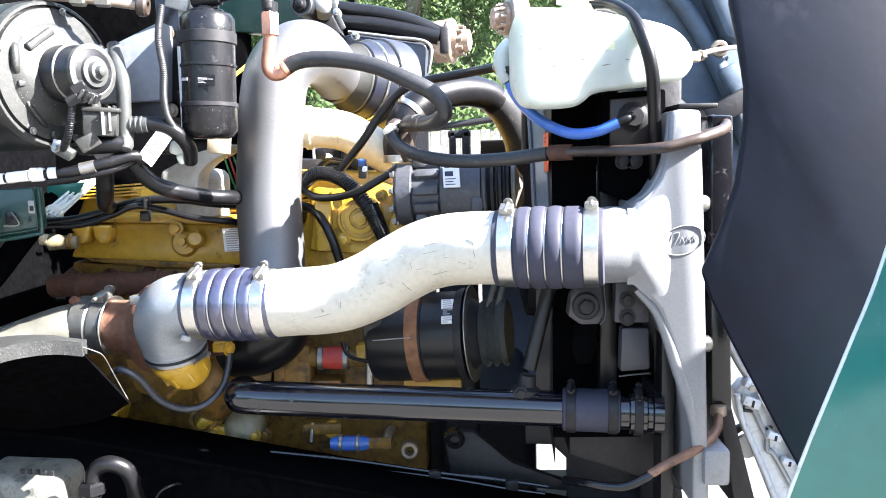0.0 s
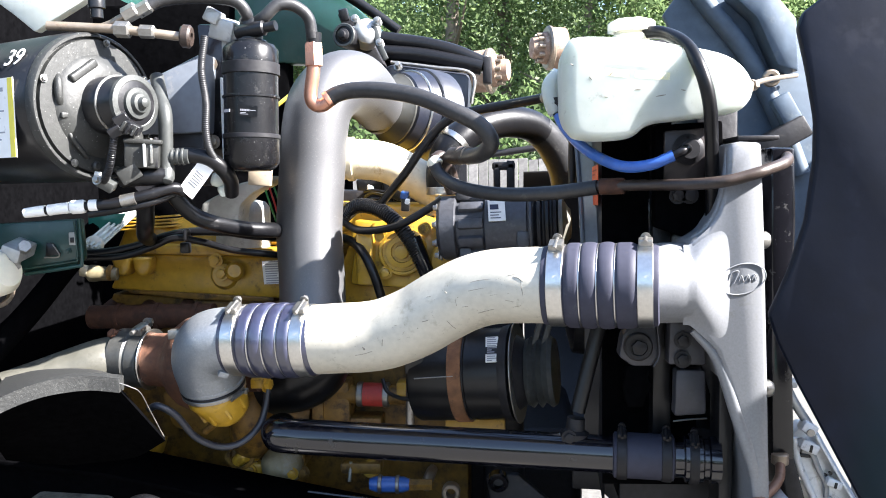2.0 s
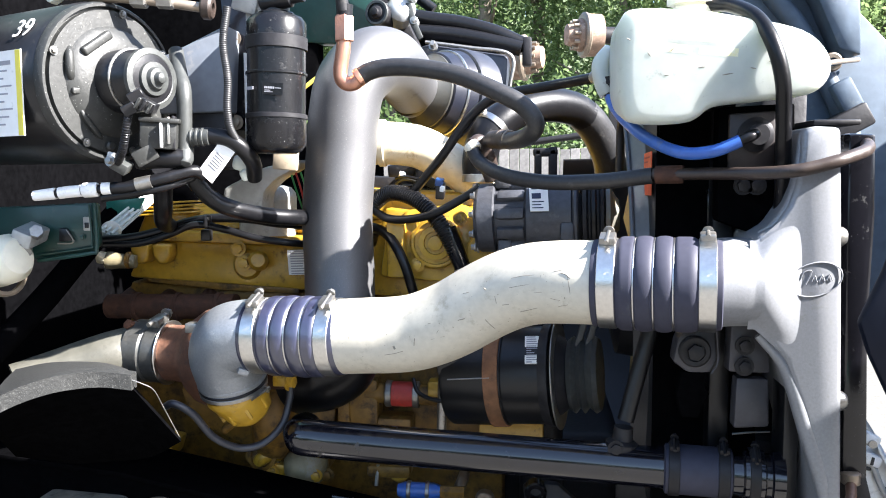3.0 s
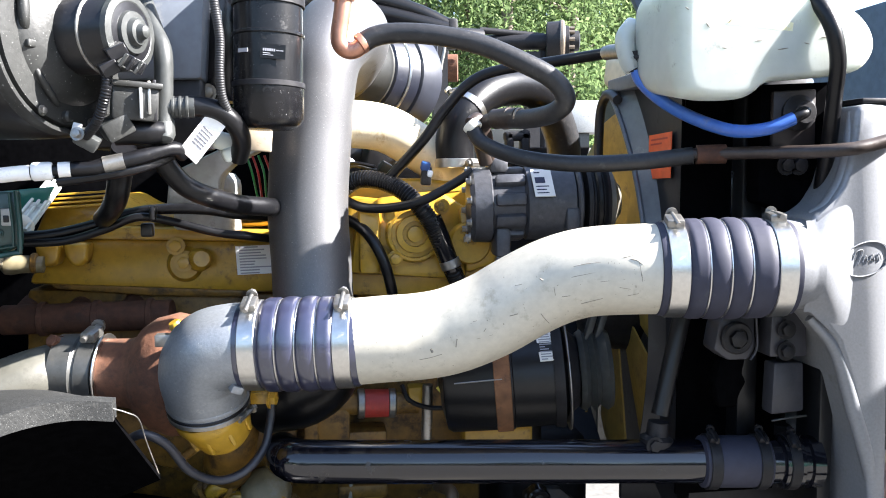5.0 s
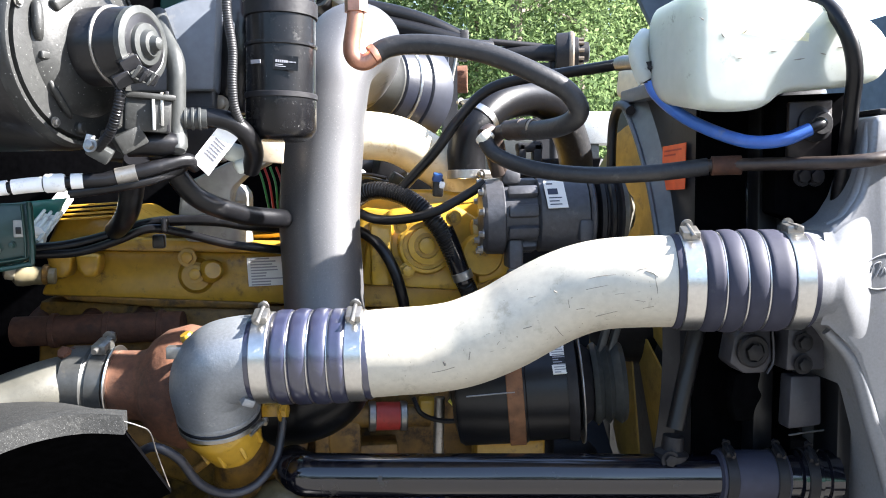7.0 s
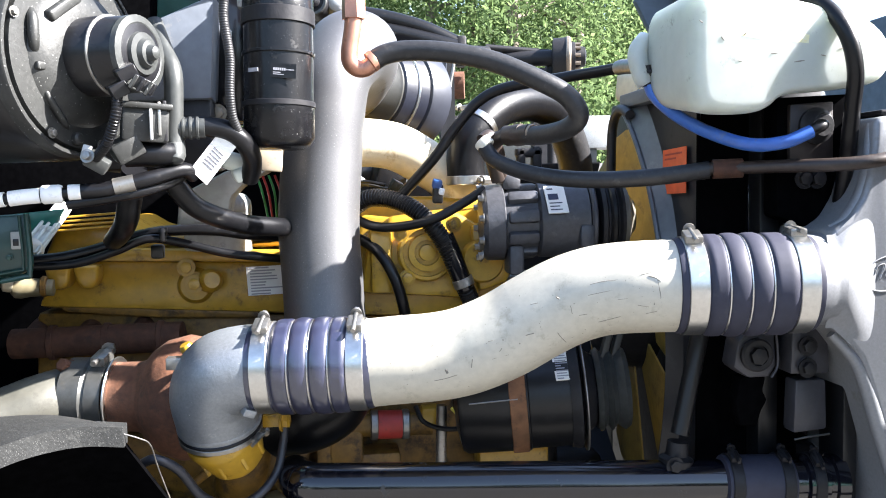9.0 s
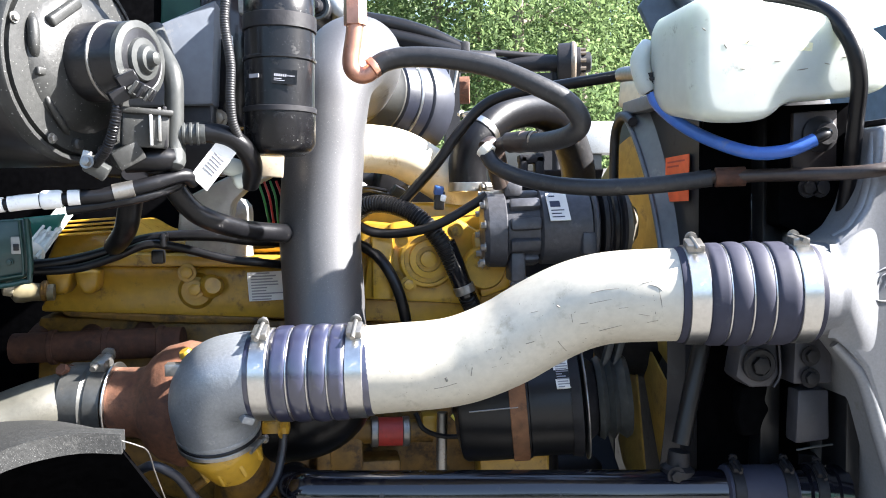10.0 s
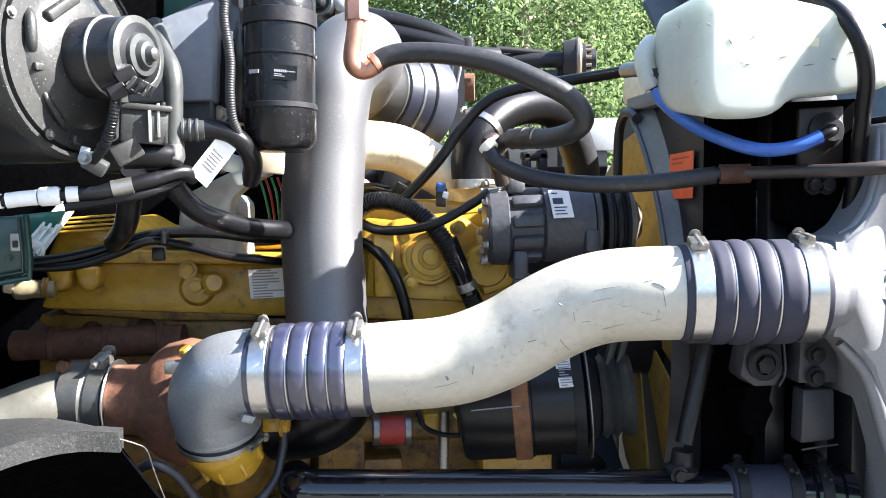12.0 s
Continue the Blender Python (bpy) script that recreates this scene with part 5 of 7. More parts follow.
part("lower_frame", plate([(0.146, 1.171), (0.303, 1.152), (0.321, 0.987), (0.145, 1.046)], 1.22, 1.3, 0.005), BLACK_FLAT, radiator)
part("upright", box((0.270, 1.150, 1.159), (0.018, 0.05, 0.42), None, 0.003), SATIN, radiator)
part("upright", box((0.197, 1.200, 1.379), (0.025, 0.05, 0.5), None, 0.003), SATIN, radiator)
part("inner_plate", plate([(0.182, 1.484), (0.247, 1.483), (0.292, 1.407), (0.183, 1.410)], 1.2, 1.23, 0.003), BLACK_PAINT, radiator)

SHC = Vector((0.1, 1.65, 1.273))
shroud = thing("fan_shroud", SHC - Vector((0, 0, 0.45)), "dark grey plastic fan shroud with an orange warning label", "shroud")
SH = mat("dark_shroud_plastic", (0.014, 0.0145, 0.018), 0.45, 0.0, 0.12, 90, (0.04, 0.04, 0.04), 0.06, 10, 0.1)
SH_RIM = mat("grey_shroud_plastic", (0.11, 0.12, 0.135), 0.4, 0.0, 0.12, 90, (0.2, 0.2, 0.2), 0.06, 10, 0.1)


def arc(x, r, lo=-28, hi=54, n=15):
    return [Vector((x, SHC.y - r * math.cos(radians(a)), SHC.z + r * math.sin(radians(a)))) for a in np.linspace(lo, hi, n)]


def boundary(x, near, top, low, lo=-28, hi=54, n=15):
    """Where rays from the fan's axis meet the shroud's square outline."""
    out = []
    for a in np.linspace(lo, hi, n):
        c, k = math.cos(radians(a)), math.sin(radians(a))
        r = min((SHC.y - near) / c, (top - SHC.z) / k if k > 0 else 9, (low - SHC.z) / k if k < 0 else 9)
        out.append(Vector((x, SHC.y - r * c, SHC.z + r * k)))
    return out


flare_up = [Vector((0.121, SHC.y - r * math.cos(radians(a)), SHC.z + r * math.sin(radians(a)))) for a, r in zip(np.linspace(6, 54, 15), np.linspace(0.406, 0.432, 15))]
flare = [Vector((0.121, SHC.y - r * math.cos(radians(a)), SHC.z + r * math.sin(radians(a)))) for a, r in zip(np.linspace(-28, 54, 15), [0.406] * 8 + [0.407, 0.409, 0.413, 0.418, 0.423, 0.428, 0.432])]
part("rim", sheet(arc(0.1, 0.4, 6), flare_up, 0.006, 2, 3), SH_RIM, shroud, "paler grey bell-mouth rim")
part("rim_edge", tube(arc(0.1, 0.402, 6), 0.0035, 8), SH_RIM, shroud)
part("lower_rim", sheet(arc(0.1, 0.4, -28, 6), arc(0.121, 0.406, -28, 6), 0.006, 2, 3), SH, shroud)
part("face", sheet(flare, boundary(0.123, 1.205, 1.6, 0.95), 0.004, 3, 3), SH, shroud)
part("barrel", sheet(arc(0.123, 0.402), arc(0.25, 0.41), 0.004, 2, 3), SH, shroud)
part("far_barrel", sheet(arc(0.03, 0.405, 140, 250), arc(0.25, 0.41, 140, 250), 0.004, 2, 3), SH, shroud)
part("front_skin", box((0.185, 1.205, 1.33), (0.13, 0.004, 0.5), None, 0.001), SHADE_BLACK, shroud)
part("top_skin", box((0.185, 1.325, 1.602), (0.13, 0.24, 0.004), None, 0.001), SH_RIM, shroud)
part("upper_flange", box((0.112, 1.355, 1.605), (0.02, 0.14, 0.02), None, 0.003), SH_RIM, shroud)
part("arch", tube([(0.1, 1.375, 1.583), (0.1, 1.398, 1.592), (0.1, 1.42, 1.593), (0.1, 1.442, 1.58), (0.1, 1.452, 1.553), (0.1, 1.456, 1.49)], 0.007, 10), SH, shroud)
part("foam_seal", box((0.145, 1.46, 1.63), (0.04, 0.08, 0.05), Euler((0.2, 0, 0.2)).to_matrix(), 0.012, 3), CREAM, shroud, "weathered cream foam seal")
printed(shroud, "warning_label", (0.118, 1.3, 1.53), (0.118, 1.228, 1.532), (0.118, 1.302, 1.473), ORANGE, [(0.1, 0.1, 0.75, 0.04), (0.1, 0.2, 0.5, 0.04)], RED_RUBBER, 0.001, "orange warning label")
FAN = mat("dusty_yellow_paint", (0.42, 0.28, 0.06), 0.5, 0.0, 0.2, 50, (0.2, 0.14, 0.07), 0.25, 8, 0.1)
fan = thing("cooling_fan", (0.15, 1.5, 1.02), "yellow engine cooling fan inside the shroud", "fan")
FCN = Vector((0.15, 1.5, 1.3))
part("hub", lathe([(-0.06, 0.05), (-0.05, 0.09), (0.01, 0.1), (0.03, 0.06)], FCN, (1, 0, 0), 32), BLACK_FLAT, fan)
for i in range(8):
    turn = Matrix.Rotation(radians(45 * i), 3, "X")
    blade = bmesh.new()
    outline = [(0.06, 0.02, 0.0), (0.04, 0.07, -0.008), (0.118, 0.236, -0.014), (0.185, 0.2, -0.006), (0.238, 0.134, 0.006), (0.254, 0.084, 0.014)]
    front_ = [blade.verts.new(FCN + turn @ Vector((x, -n_, z))) for n_, z, x in outline]
    back_ = [blade.verts.new(FCN + turn @ Vector((x + 0.003, -n_, z))) for n_, z, x in outline]
    mid_f = blade.verts.new(FCN + turn @ Vector((-0.006, -0.15, 0.122)))
    mid_b = blade.verts.new(FCN + turn @ Vector((-0.003, -0.15, 0.122)))
    for k in range(6):
        m_ = (k + 1) % 6
        blade.faces.new((front_[k], front_[m_], mid_f))
        blade.faces.new((back_[m_], back_[k], mid_b))
        blade.faces.new((front_[m_], front_[k], back_[k], back_[m_]))
    bmesh.ops.recalc_face_normals(blade, faces=blade.faces)
    part("blade", blade, FAN, fan)

cross = thing("cross_member", (0.1, 1.7, 0.8), "dark steel chassis cross member under the radiator", "cross member")
part("beam", box((0.12, 1.7, 0.7), (0.36, 0.3, 0.16), None, 0.01), BLACK_FLAT, cross)
part("upright", box((-0.1, 1.65, 0.9), (0.05, 0.2, 0.3), None, 0.006), BLACK_FLAT, cross)
part("gusset", plate([(0.085, 1.075), (0.235, 1.072), (0.33, 1.0), (0.36, 0.78), (0.151, 0.78), (0.151, 1.011), (0.128, 1.034), (0.085, 1.036)], 1.3, 1.31, 0.002), BLACK_FLAT, cross)
part("gusset_leg", box((0.225, 1.45, 0.85), (0.03, 0.3, 0.22), None, 0.004), BLACK_FLAT, cross)
part("timing_cover", box((-0.02, 1.75, 1.1), (0.07, 0.62, 0.5), None, 0.02, 3), BLACK_FLAT, engine, "black front cover")
solo("oil_pan", box((-0.3, 1.75, 0.9), (0.85, 0.4, 0.3), None, 0.03, 3), BLACK_FLAT, "black engine oil pan behind the frame rail", "oil pan")

# ---- expansion tank ----
etank = thing("expansion_tank", (0.179, 1.200, 1.559), "milky white plastic coolant expansion tank with faded yellow print", "tank")
OUT = [(0.060, 1.623), (0.060, 1.655), (0.064, 1.679), (0.080, 1.689), (0.142, 1.686), (0.187, 1.679), (0.251, 1.665), (0.279, 1.649), (0.293, 1.626), (0.289, 1.604), (0.268, 1.588), (0.212, 1.5805), (0.175, 1.577), (0.160, 1.572), (0.148, 1.562), (0.135, 1.557), (0.110, 1.555), (0.084, 1.556), (0.068, 1.563), (0.061, 1.590)]
ol = smooth_line([(*p, 0) for p in OUT + OUT[:1]], 4)[:-1]
mid = ol.mean(0)
half = np.abs(ol - mid).max(0)
bm = bmesh.new()
rings = []
for v, dep in [(th, -1) for th in np.linspace(0, 90, 8)] + [(th, 1) for th in np.linspace(90, 0, 8)]:
    d = 0.024 * (1 - math.sin(radians(v)))
    y = 1.155 + dep * (0.045 + 0.025 * math.cos(radians(v)))
    back = (y - 1.085) / 0.14
    rings.append([bm.verts.new((mid[0] + (p[0] - mid[0]) * (1 - d / half[0]), y, mid[1] + (p[1] - mid[1]) * (1 - 0.8 * d / half[1]) * (1 - 0.4 * back if p[1] < mid[1] else 1))) for p in ol])
for a, b in zip(rings, rings[1:]):
    for k in range(len(ol)):
        bm.faces.new((a[k], a[(k + 1) % len(ol)], b[(k + 1) % len(ol)], b[k]))
bm.faces.new(rings[0])
bm.faces.new(rings[-1])
part("body", bm, WHITE_POLY, etank)
part("filler_neck", lathe([(-0.01, 0.024), (0.012, 0.024), (0.014, 0.021), (0.026, 0.021)], (0.154, 1.170, 1.687), (0, 0, 1), 24), CREAM_POLY, etank)
part("cap", lathe([(0.0, 0.031), (0.012, 0.031), (0.015, 0.027)], Vector((0.155, 1.170, 1.704)), (0, 0, 1), 6), CREAM_POLY, etank, "cream hexagonal cap")
part("side_nozzle", lathe([(-0.02, 0.03), (0.0, 0.028), (0.008, 0.02)], (0.073, 1.215, 1.634), (-1, -0.3, 0), 24), WHITE_POLY, etank)
part("spout", tube([(0.064, 1.220, 1.658), (0.051, 1.215, 1.641), (0.054, 1.210, 1.617), (0.060, 1.208, 1.604)], 0.012, 16), WHITE_POLY, etank)
PRINT = mat("faded_yellow_print", (0.64, 0.62, 0.36), 0.45, 0, 0.1, 90, (0.62, 0.65, 0.6), 0.35, 40, 0)
for a, b in (((0.112, 1.086, 1.657), (0.167, 1.086, 1.651)), ((0.110, 1.086, 1.643), (0.140, 1.086, 1.639)), ((0.147, 1.086, 1.639), (0.189, 1.086, 1.635))):
    part("faded_print", box(lerp(a, b, 0.5), (b[0] - a[0], 0.002, 0.009), Euler((0, math.atan2(a[2] - b[2], b[0] - a[0]), 0)).to_matrix()), PRINT, etank, "faded yellow print")
for p, w, a in (((0.071, 1.0865, 1.652), 0.007, 0.6), ((0.093, 1.0845, 1.635), 0.006, 0.9), ((0.112, 1.0845, 1.612), 0.005, 0.1), ((0.150, 1.0845, 1.620), 0.008, -0.1), ((0.178, 1.0845, 1.612), 0.012, -0.15), ((0.205, 1.0845, 1.618), 0.006, 0.2), ((0.118, 1.0845, 1.640), 0.005, -0.8), ((0.225, 1.0845, 1.625), 0.007, -0.1)):
    part("scuff", tube([Vector(p) - Vector((w * math.cos(a), 0, -w * math.sin(a))) * 0.5, Vector(p), Vector(p) + Vector((w * math.cos(a), 0, -w * math.sin(a))) * 0.5], [0.0003, 0.0007, 0.0003], 6), GRIME, etank, "grey scuff")
bh = thing("coolant_hose", (0.133, 1.150, 1.521), "bright blue coolant hose with black ends", "hose")
part("hose", tube([(0.060, 1.206, 1.610), (0.065, 1.200, 1.590), (0.081, 1.175, 1.565), (0.103, 1.140, 1.543), (0.134, 1.107, 1.527), (0.166, 1.092, 1.528), (0.194, 1.087, 1.539)], 0.0072, 16), BLUE_HOSE, bh)
part("end_sleeve", lathe([(-0.012, 0.0088), (0.012, 0.0088)], (0.061, 1.206, 1.613), (0.1, 0, -1), 16), RUBBER, bh)
part("spring_clip", ring((0.066, 1.206, 1.618), (0.1, 0, -1), 0.011, 0.0135, 0.004, 20), BLACK_FLAT, bh)
part("end_sleeve", tube([(0.189, 1.087, 1.537), (0.206, 1.086, 1.545), (0.216, 1.108, 1.548)], 0.006, 12), RUBBER, bh)
solo("overflow_hose", tube([(0.171, 1.160, 1.702), (0.193, 1.140, 1.696), (0.211, 1.100, 1.675), (0.223, 1.075, 1.642), (0.233, 1.072, 1.603), (0.239, 1.085, 1.561), (0.244, 1.100, 1.511), (0.249, 1.120, 1.459)], 0.0085, 16), RUBBER, "black rubber hose arching over the white tank", "hose")
solo("vent_hose", tube([(0.065, 1.260, 1.634), (0.028, 1.300, 1.631), (-0.008, 1.330, 1.628), (-0.077, 1.360, 1.619), (-0.113, 1.370, 1.602), (-0.144, 1.375, 1.568), (-0.174, 1.380, 1.527), (-0.219, 1.400, 1.476)], 0.0072, 12), RUBBER, "thin black hose from the tank to the engine", "hose")
solo("hose_fitting", tube([(0.056, 1.235, 1.629), (0.050, 1.262, 1.632), (0.047, 1.272, 1.632)], 0.0092, 14), ZINC, "grey metal fitting on the tank's vent hose", "fitting")

BLUE_PLUG = mat("dark_blue_plastic", (0.015, 0.06, 0.2), 0.4, 0.0, 0.12, 90, None, 0, 18, 0.05)
bc = thing("wire_connector", (-0.173, 1.360, 1.475), "blue sensor plug with a white clip on the engine", "connector")
part("plug", box((-0.173, 1.360, 1.492), (0.0125, 0.014, 0.012), Euler((0.2, 0.2, 0)).to_matrix(), 0.002), BLUE_PLUG, bc, "blue plastic plug")
part("body", box((-0.172, 1.362, 1.479), (0.014, 0.014, 0.026), Euler((0.1, 0.05, 0)).to_matrix(), 0.003), PLASTIC, bc)
part("clip", box((-0.168, 1.352, 1.482), (0.007, 0.01, 0.008), Euler((0.2, 0.2, 0)).to_matrix(), 0.0015), PAPER, bc, "white clip")
wrap = thing("cable_end", (-0.138, 1.370, 1.359), "taped black cable end with a steel band", "cable")
part("tape", lathe([(-0.05, 0.0125), (-0.02, 0.0135), (0.02, 0.0125), (0.03, 0.011)], (-0.145, 1.372, 1.376), (0.35, 0, -0.93), 18), BLACK_PAINT, wrap)
part("band", ring((-0.138, 1.372, 1.358), (0.35, 0, -0.93), 0.012, 0.0145, 0.012, 20), ZINC, wrap, "steel band")

# ---- wiring behind the crossover pipe ----
gear = thing("wiring_junction", (-0.222, 1.620, 1.477), "black wiring junction with grey plugs behind the intake crossover", "wiring")
part("base", box((-0.218, 1.680, 1.470), (0.24, 0.1, 0.05), Euler((0, 0.05, 0.1)).to_matrix(), 0.006), BLACK_FLAT, gear)
part("box", box((-0.221, 1.620, 1.502), (0.05, 0.05, 0.05), Euler((0.1, 0.2, 0.2)).to_matrix(), 0.005), PLASTIC, gear)
part("box", box((-0.266, 1.660, 1.509), (0.07, 0.06, 0.03), Euler((0, -0.1, 0.1)).to_matrix(), 0.005), PLASTIC, gear)
part("box", box((-0.141, 1.720, 1.500), (0.06, 0.05, 0.05), Euler((0.1, 0.1, 0)).to_matrix(), 0.005), BLACK_FLAT, gear)
for k in range(4):
    part("wire", tube([Vector((-0.278, 1.600, 1.496)) + Vector((0, 0.004 * k, -0.009 * k)), Vector((-0.259, 1.585, 1.499)) + Vector((0, 0, -0.008 * k + 0.004 * (k % 2))), Vector((-0.228, 1.580, 1.493)) + Vector((0.004 * k, 0, -0.006 * k))], 0.0032, 8), (RUBBER, PIPE_GREY)[k % 2], gear)
part("plug", box((-0.212, 1.570, 1.491), (0.02, 0.02, 0.018), Euler((0.2, 0.5, 0.2)).to_matrix(), 0.003), PIPE_GREY, gear, "grey plastic plug")
part("plug", box((-0.267, 1.600, 1.503), (0.012, 0.02, 0.008), Euler((0.2, 0.3, 0.2)).to_matrix(), 0.002), PAPER, gear, "white plug")

# ---- radiator hose ----
rh = thing("radiator_hose", (-0.118, 1.450, 1.473), "fat black rubber radiator hose bent over the engine", "hose")
part("hose", tube([(-0.117, 1.455, 1.492), (-0.118, 1.455, 1.531), (-0.104, 1.457, 1.57), (-0.065, 1.485, 1.602), (-0.015, 1.53, 1.617), (0.03, 1.572, 1.614), (0.054, 1.592, 1.601)], 0.0285, 30), RUBBER, rh)
part("hose_end", tube([(0.048, 1.588, 1.606), (0.066, 1.603, 1.589), (0.084, 1.622, 1.563), (0.099, 1.64, 1.53), (0.107, 1.66, 1.488)], 0.029, 26), RUBBER_GREY, rh, "dusty grey rubber hose end")
hose_clamp((-0.098, 1.461, 1.577), (0.6, 0.4, 0.7), 0.0288, 0.011, (-0.75, -0.5, 0.45), 0.9)
hose_clamp((-0.117, 1.455, 1.497), (0, 0, 1), 0.029, 0.013, (0.8, -0.8, 0), 1.0)

hook = thing("lifting_eye", (-0.016, 1.500, 1.500), "black steel lifting eye on the engine front", "bracket")
part("upright", box((-0.027, 1.500, 1.519), (0.012, 0.02, 0.05), None, 0.003), BLACK_FLAT, hook)
part("upright", box((-0.003, 1.500, 1.522), (0.014, 0.02, 0.05), None, 0.003), BLACK_FLAT, hook)
part("bridge", box((-0.015, 1.500, 1.538), (0.04, 0.02, 0.014), None, 0.004), BLACK_FLAT, hook)

# ---- lower radiator pipe ----
lp = thing("lower_coolant_pipe", (-0.113, 1.180, 1.103), "glossy black steel coolant pipe with a rubber coupling", "pipe")
L0, L1 = Vector((-0.332, 1.212, 1.1445)), Vector((0.132, 1.155, 1.139))
ld = (L1 - L0).normalized()
part("tube", tube([Vector((-0.368, 1.300, 1.128)), Vector((-0.363, 1.258, 1.137)), Vector((-0.350, 1.226, 1.143)), L0 + ld * 0.01, lerp(L0, L1, 0.5), L1], 0.0255, 30, 8), ENAMEL, lp)
part("coupling", lathe([(-0.004, 0.0262), (-0.002, 0.0305), (0.075, 0.0305), (0.077, 0.0262)], L1, ld, 32), SILICONE, lp, "rubber coupling sleeve")
part("outlet", lathe([(0.06, 0.026), (0.088, 0.026), (0.09, 0.031), (0.112, 0.031), (0.114, 0.0275), (0.12, 0.0275), (0.122, 0.031), (0.135, 0.031)], L1, ld, 32), ENAMEL, lp)
for t in (0.008, 0.066):
    hose_clamp(L1 + ld * t, ld, 0.031, 0.013, (0, -0.3, 1), 0.8, BLACK_FLAT, "dirty black clamp on the pipe coupling")
hose_clamp(L1 + ld * 0.101, ld, 0.0315, 0.012, (0.4, -0.6, 1), 0.8, BLACK_FLAT, "dirty black clamp on the pipe coupling")
strut = thing("radiator_strut", (0.073, 1.170, 1.164), "black steel support rod standing on the coolant pipe", "strut")
part("rod", tube([(0.114, 1.180, 1.313), (0.098, 1.172, 1.256), (0.082, 1.165, 1.195)], 0.0105, 16), SATIN, strut)
part("foot", lathe([(-0.016, 0.017), (-0.012, 0.02), (0.0, 0.02), (0.004, 0.013), (0.02, 0.012)], (0.078, 1.165, 1.167), (0.1, 0, 1), 20), BLACK_FLAT, strut)
part("foot_bolt", bolt((0.069, 1.148, 1.164), (0, -1, 0), 0.007, 0.006), BLACK_FLAT, strut)

# ---- frame rail ----
rail = thing("frame_rail", (-0.110, 1.265, 0.730), "dusty steel chassis frame rail, coloured near-black for shade", "frame rail")
# Web and flange coloured near-black in place of a shadow the sun doesn't cast.
part("web", plate([(-1.108, 1.097), (-0.633, 1.070), (0.151, 0.955), (0.427, 0.911), (0.435, 0.516), (-1.135, 0.514)], 1.320, 1.337, 0.002, 2, 0.12), SHADE_BLACK, rail)
part("top_flange", plate([(-1.107, 1.099), (-0.633, 1.071), (0.151, 0.957), (0.151, 0.951), (-0.635, 1.063), (-1.108, 1.089)], 1.309, 1.430, 0.002, 2, 0.12), SHADE_BLACK, rail)
rb = thing("engine_mount_bracket", (0.039, 1.320, 0.963), "black triangular steel engine mount bracket on the rail", "bracket")
part("plate", plate([(-0.048, 1.048), (-0.034, 1.056), (0.003, 1.053), (0.063, 1.001), (0.160, 0.965), (0.151, 0.952), (-0.035, 0.973)], 1.309, 1.326, 0.003), BLACK_FLAT, rb)
part("bush", ring((-0.029, 1.309, 1.044), (0.000, -1.100, -0.150), 0.008, 0.016, 0.02, 24), BLACK_PAINT, rb)
brake = thing("air_line", (-0.080, 1.287, 0.996), "thin black air lines clipped along the frame rail", "pipe")
for dz in (0, 1):
    part("line", tube([(-0.329, 1.298, 1.028), (-0.199, 1.292, 1.015), (-0.053, 1.287, 0.994), (0.056, 1.281, 0.982), (0.119, 1.276, 0.974)], 0.003, 8) if dz == 0 else tube([(-0.310, 1.296, 1.017), (-0.180, 1.289, 1.002), (-0.053, 1.285, 0.987), (0.055, 1.276, 0.971), (0.113, 1.274, 0.963)], 0.0026, 8), BLACK_PAINT, brake)
for p in ((-0.062, 1.285, 0.990), (0.061, 1.276, 0.976)):
    part("clip", box(p, (0.02, 0.012, 0.02), None, 0.003), BLACK_FLAT, brake)
vent = thing("steel_vent_line", (0.202, 1.100, 1.047), "rust brown steel line bent round the cooler tank", "pipe")
part("tube", tube([(0.341, 1.130, 1.140), (0.330, 1.100, 1.126), (0.302, 1.075, 1.111), (0.254, 1.060, 1.093), (0.232, 1.060, 1.079)], 0.0062, 12), VENT_RUST, vent, "rust brown end")
part("tube", tube([(0.236, 1.060, 1.0815), (0.224, 1.060, 1.073), (0.197, 1.070, 1.058), (0.156, 1.100, 1.051), (0.130, 1.140, 1.040)], 0.0061, 12), BLACK_PAINT, vent, "black painted end")
part("ferrule", lathe([(-0.006, 0.008), (-0.004, 0.011), (0.008, 0.011), (0.01, 0.008)], (0.341, 1.130, 1.141), (0, 0, 1), 16), BRONZE, vent)
valve = thing("fuel_valve", (-0.184, 1.320, 1.016), "small blue valve with steel clips and brass fittings", "valve")
part("body", lathe([(-0.032, 0.009), (-0.022, 0.0125), (0.022, 0.0125), (0.032, 0.009)], (-0.202, 1.320, 1.033), (1, 0, 0), 20), BLUE_HOSE, valve, "blue plastic body")
for t in (-0.015, 0.013):
    part("clip", ring(Vector((-0.202, 1.320, 1.033)) + Vector((t, 0, 0)), (1, 0, 0), 0.0118, 0.0148, 0.006, 20), ZINC, valve)
part("fitting", lathe([(0.03, 0.0095), (0.068, 0.0095)], (-0.202, 1.320, 1.033), (1, 0, 0), 6), YELLOW_OLD, valve)
part("port", ring((-0.104, 1.320, 1.022), (0, -1, 0), 0.008, 0.0145, 0.02, 24), BRONZE, valve)
part("stem", tube([(-0.147, 1.330, 1.024), (-0.140, 1.360, 1.037), (-0.147, 1.480, 1.002)], 0.009, 10), BRONZE, valve)
GEAR = mat("sooty_pale_casting", (0.19, 0.19, 0.16), 0.65, 0.1, 0.25, 60, (0.04, 0.04, 0.035), 0.4, 10, 0.3)
gear = thing("steering_gear", (-0.673, 1.232, 0.964), "pale sooty cast housing with raised marks under the rail", "steering gear")
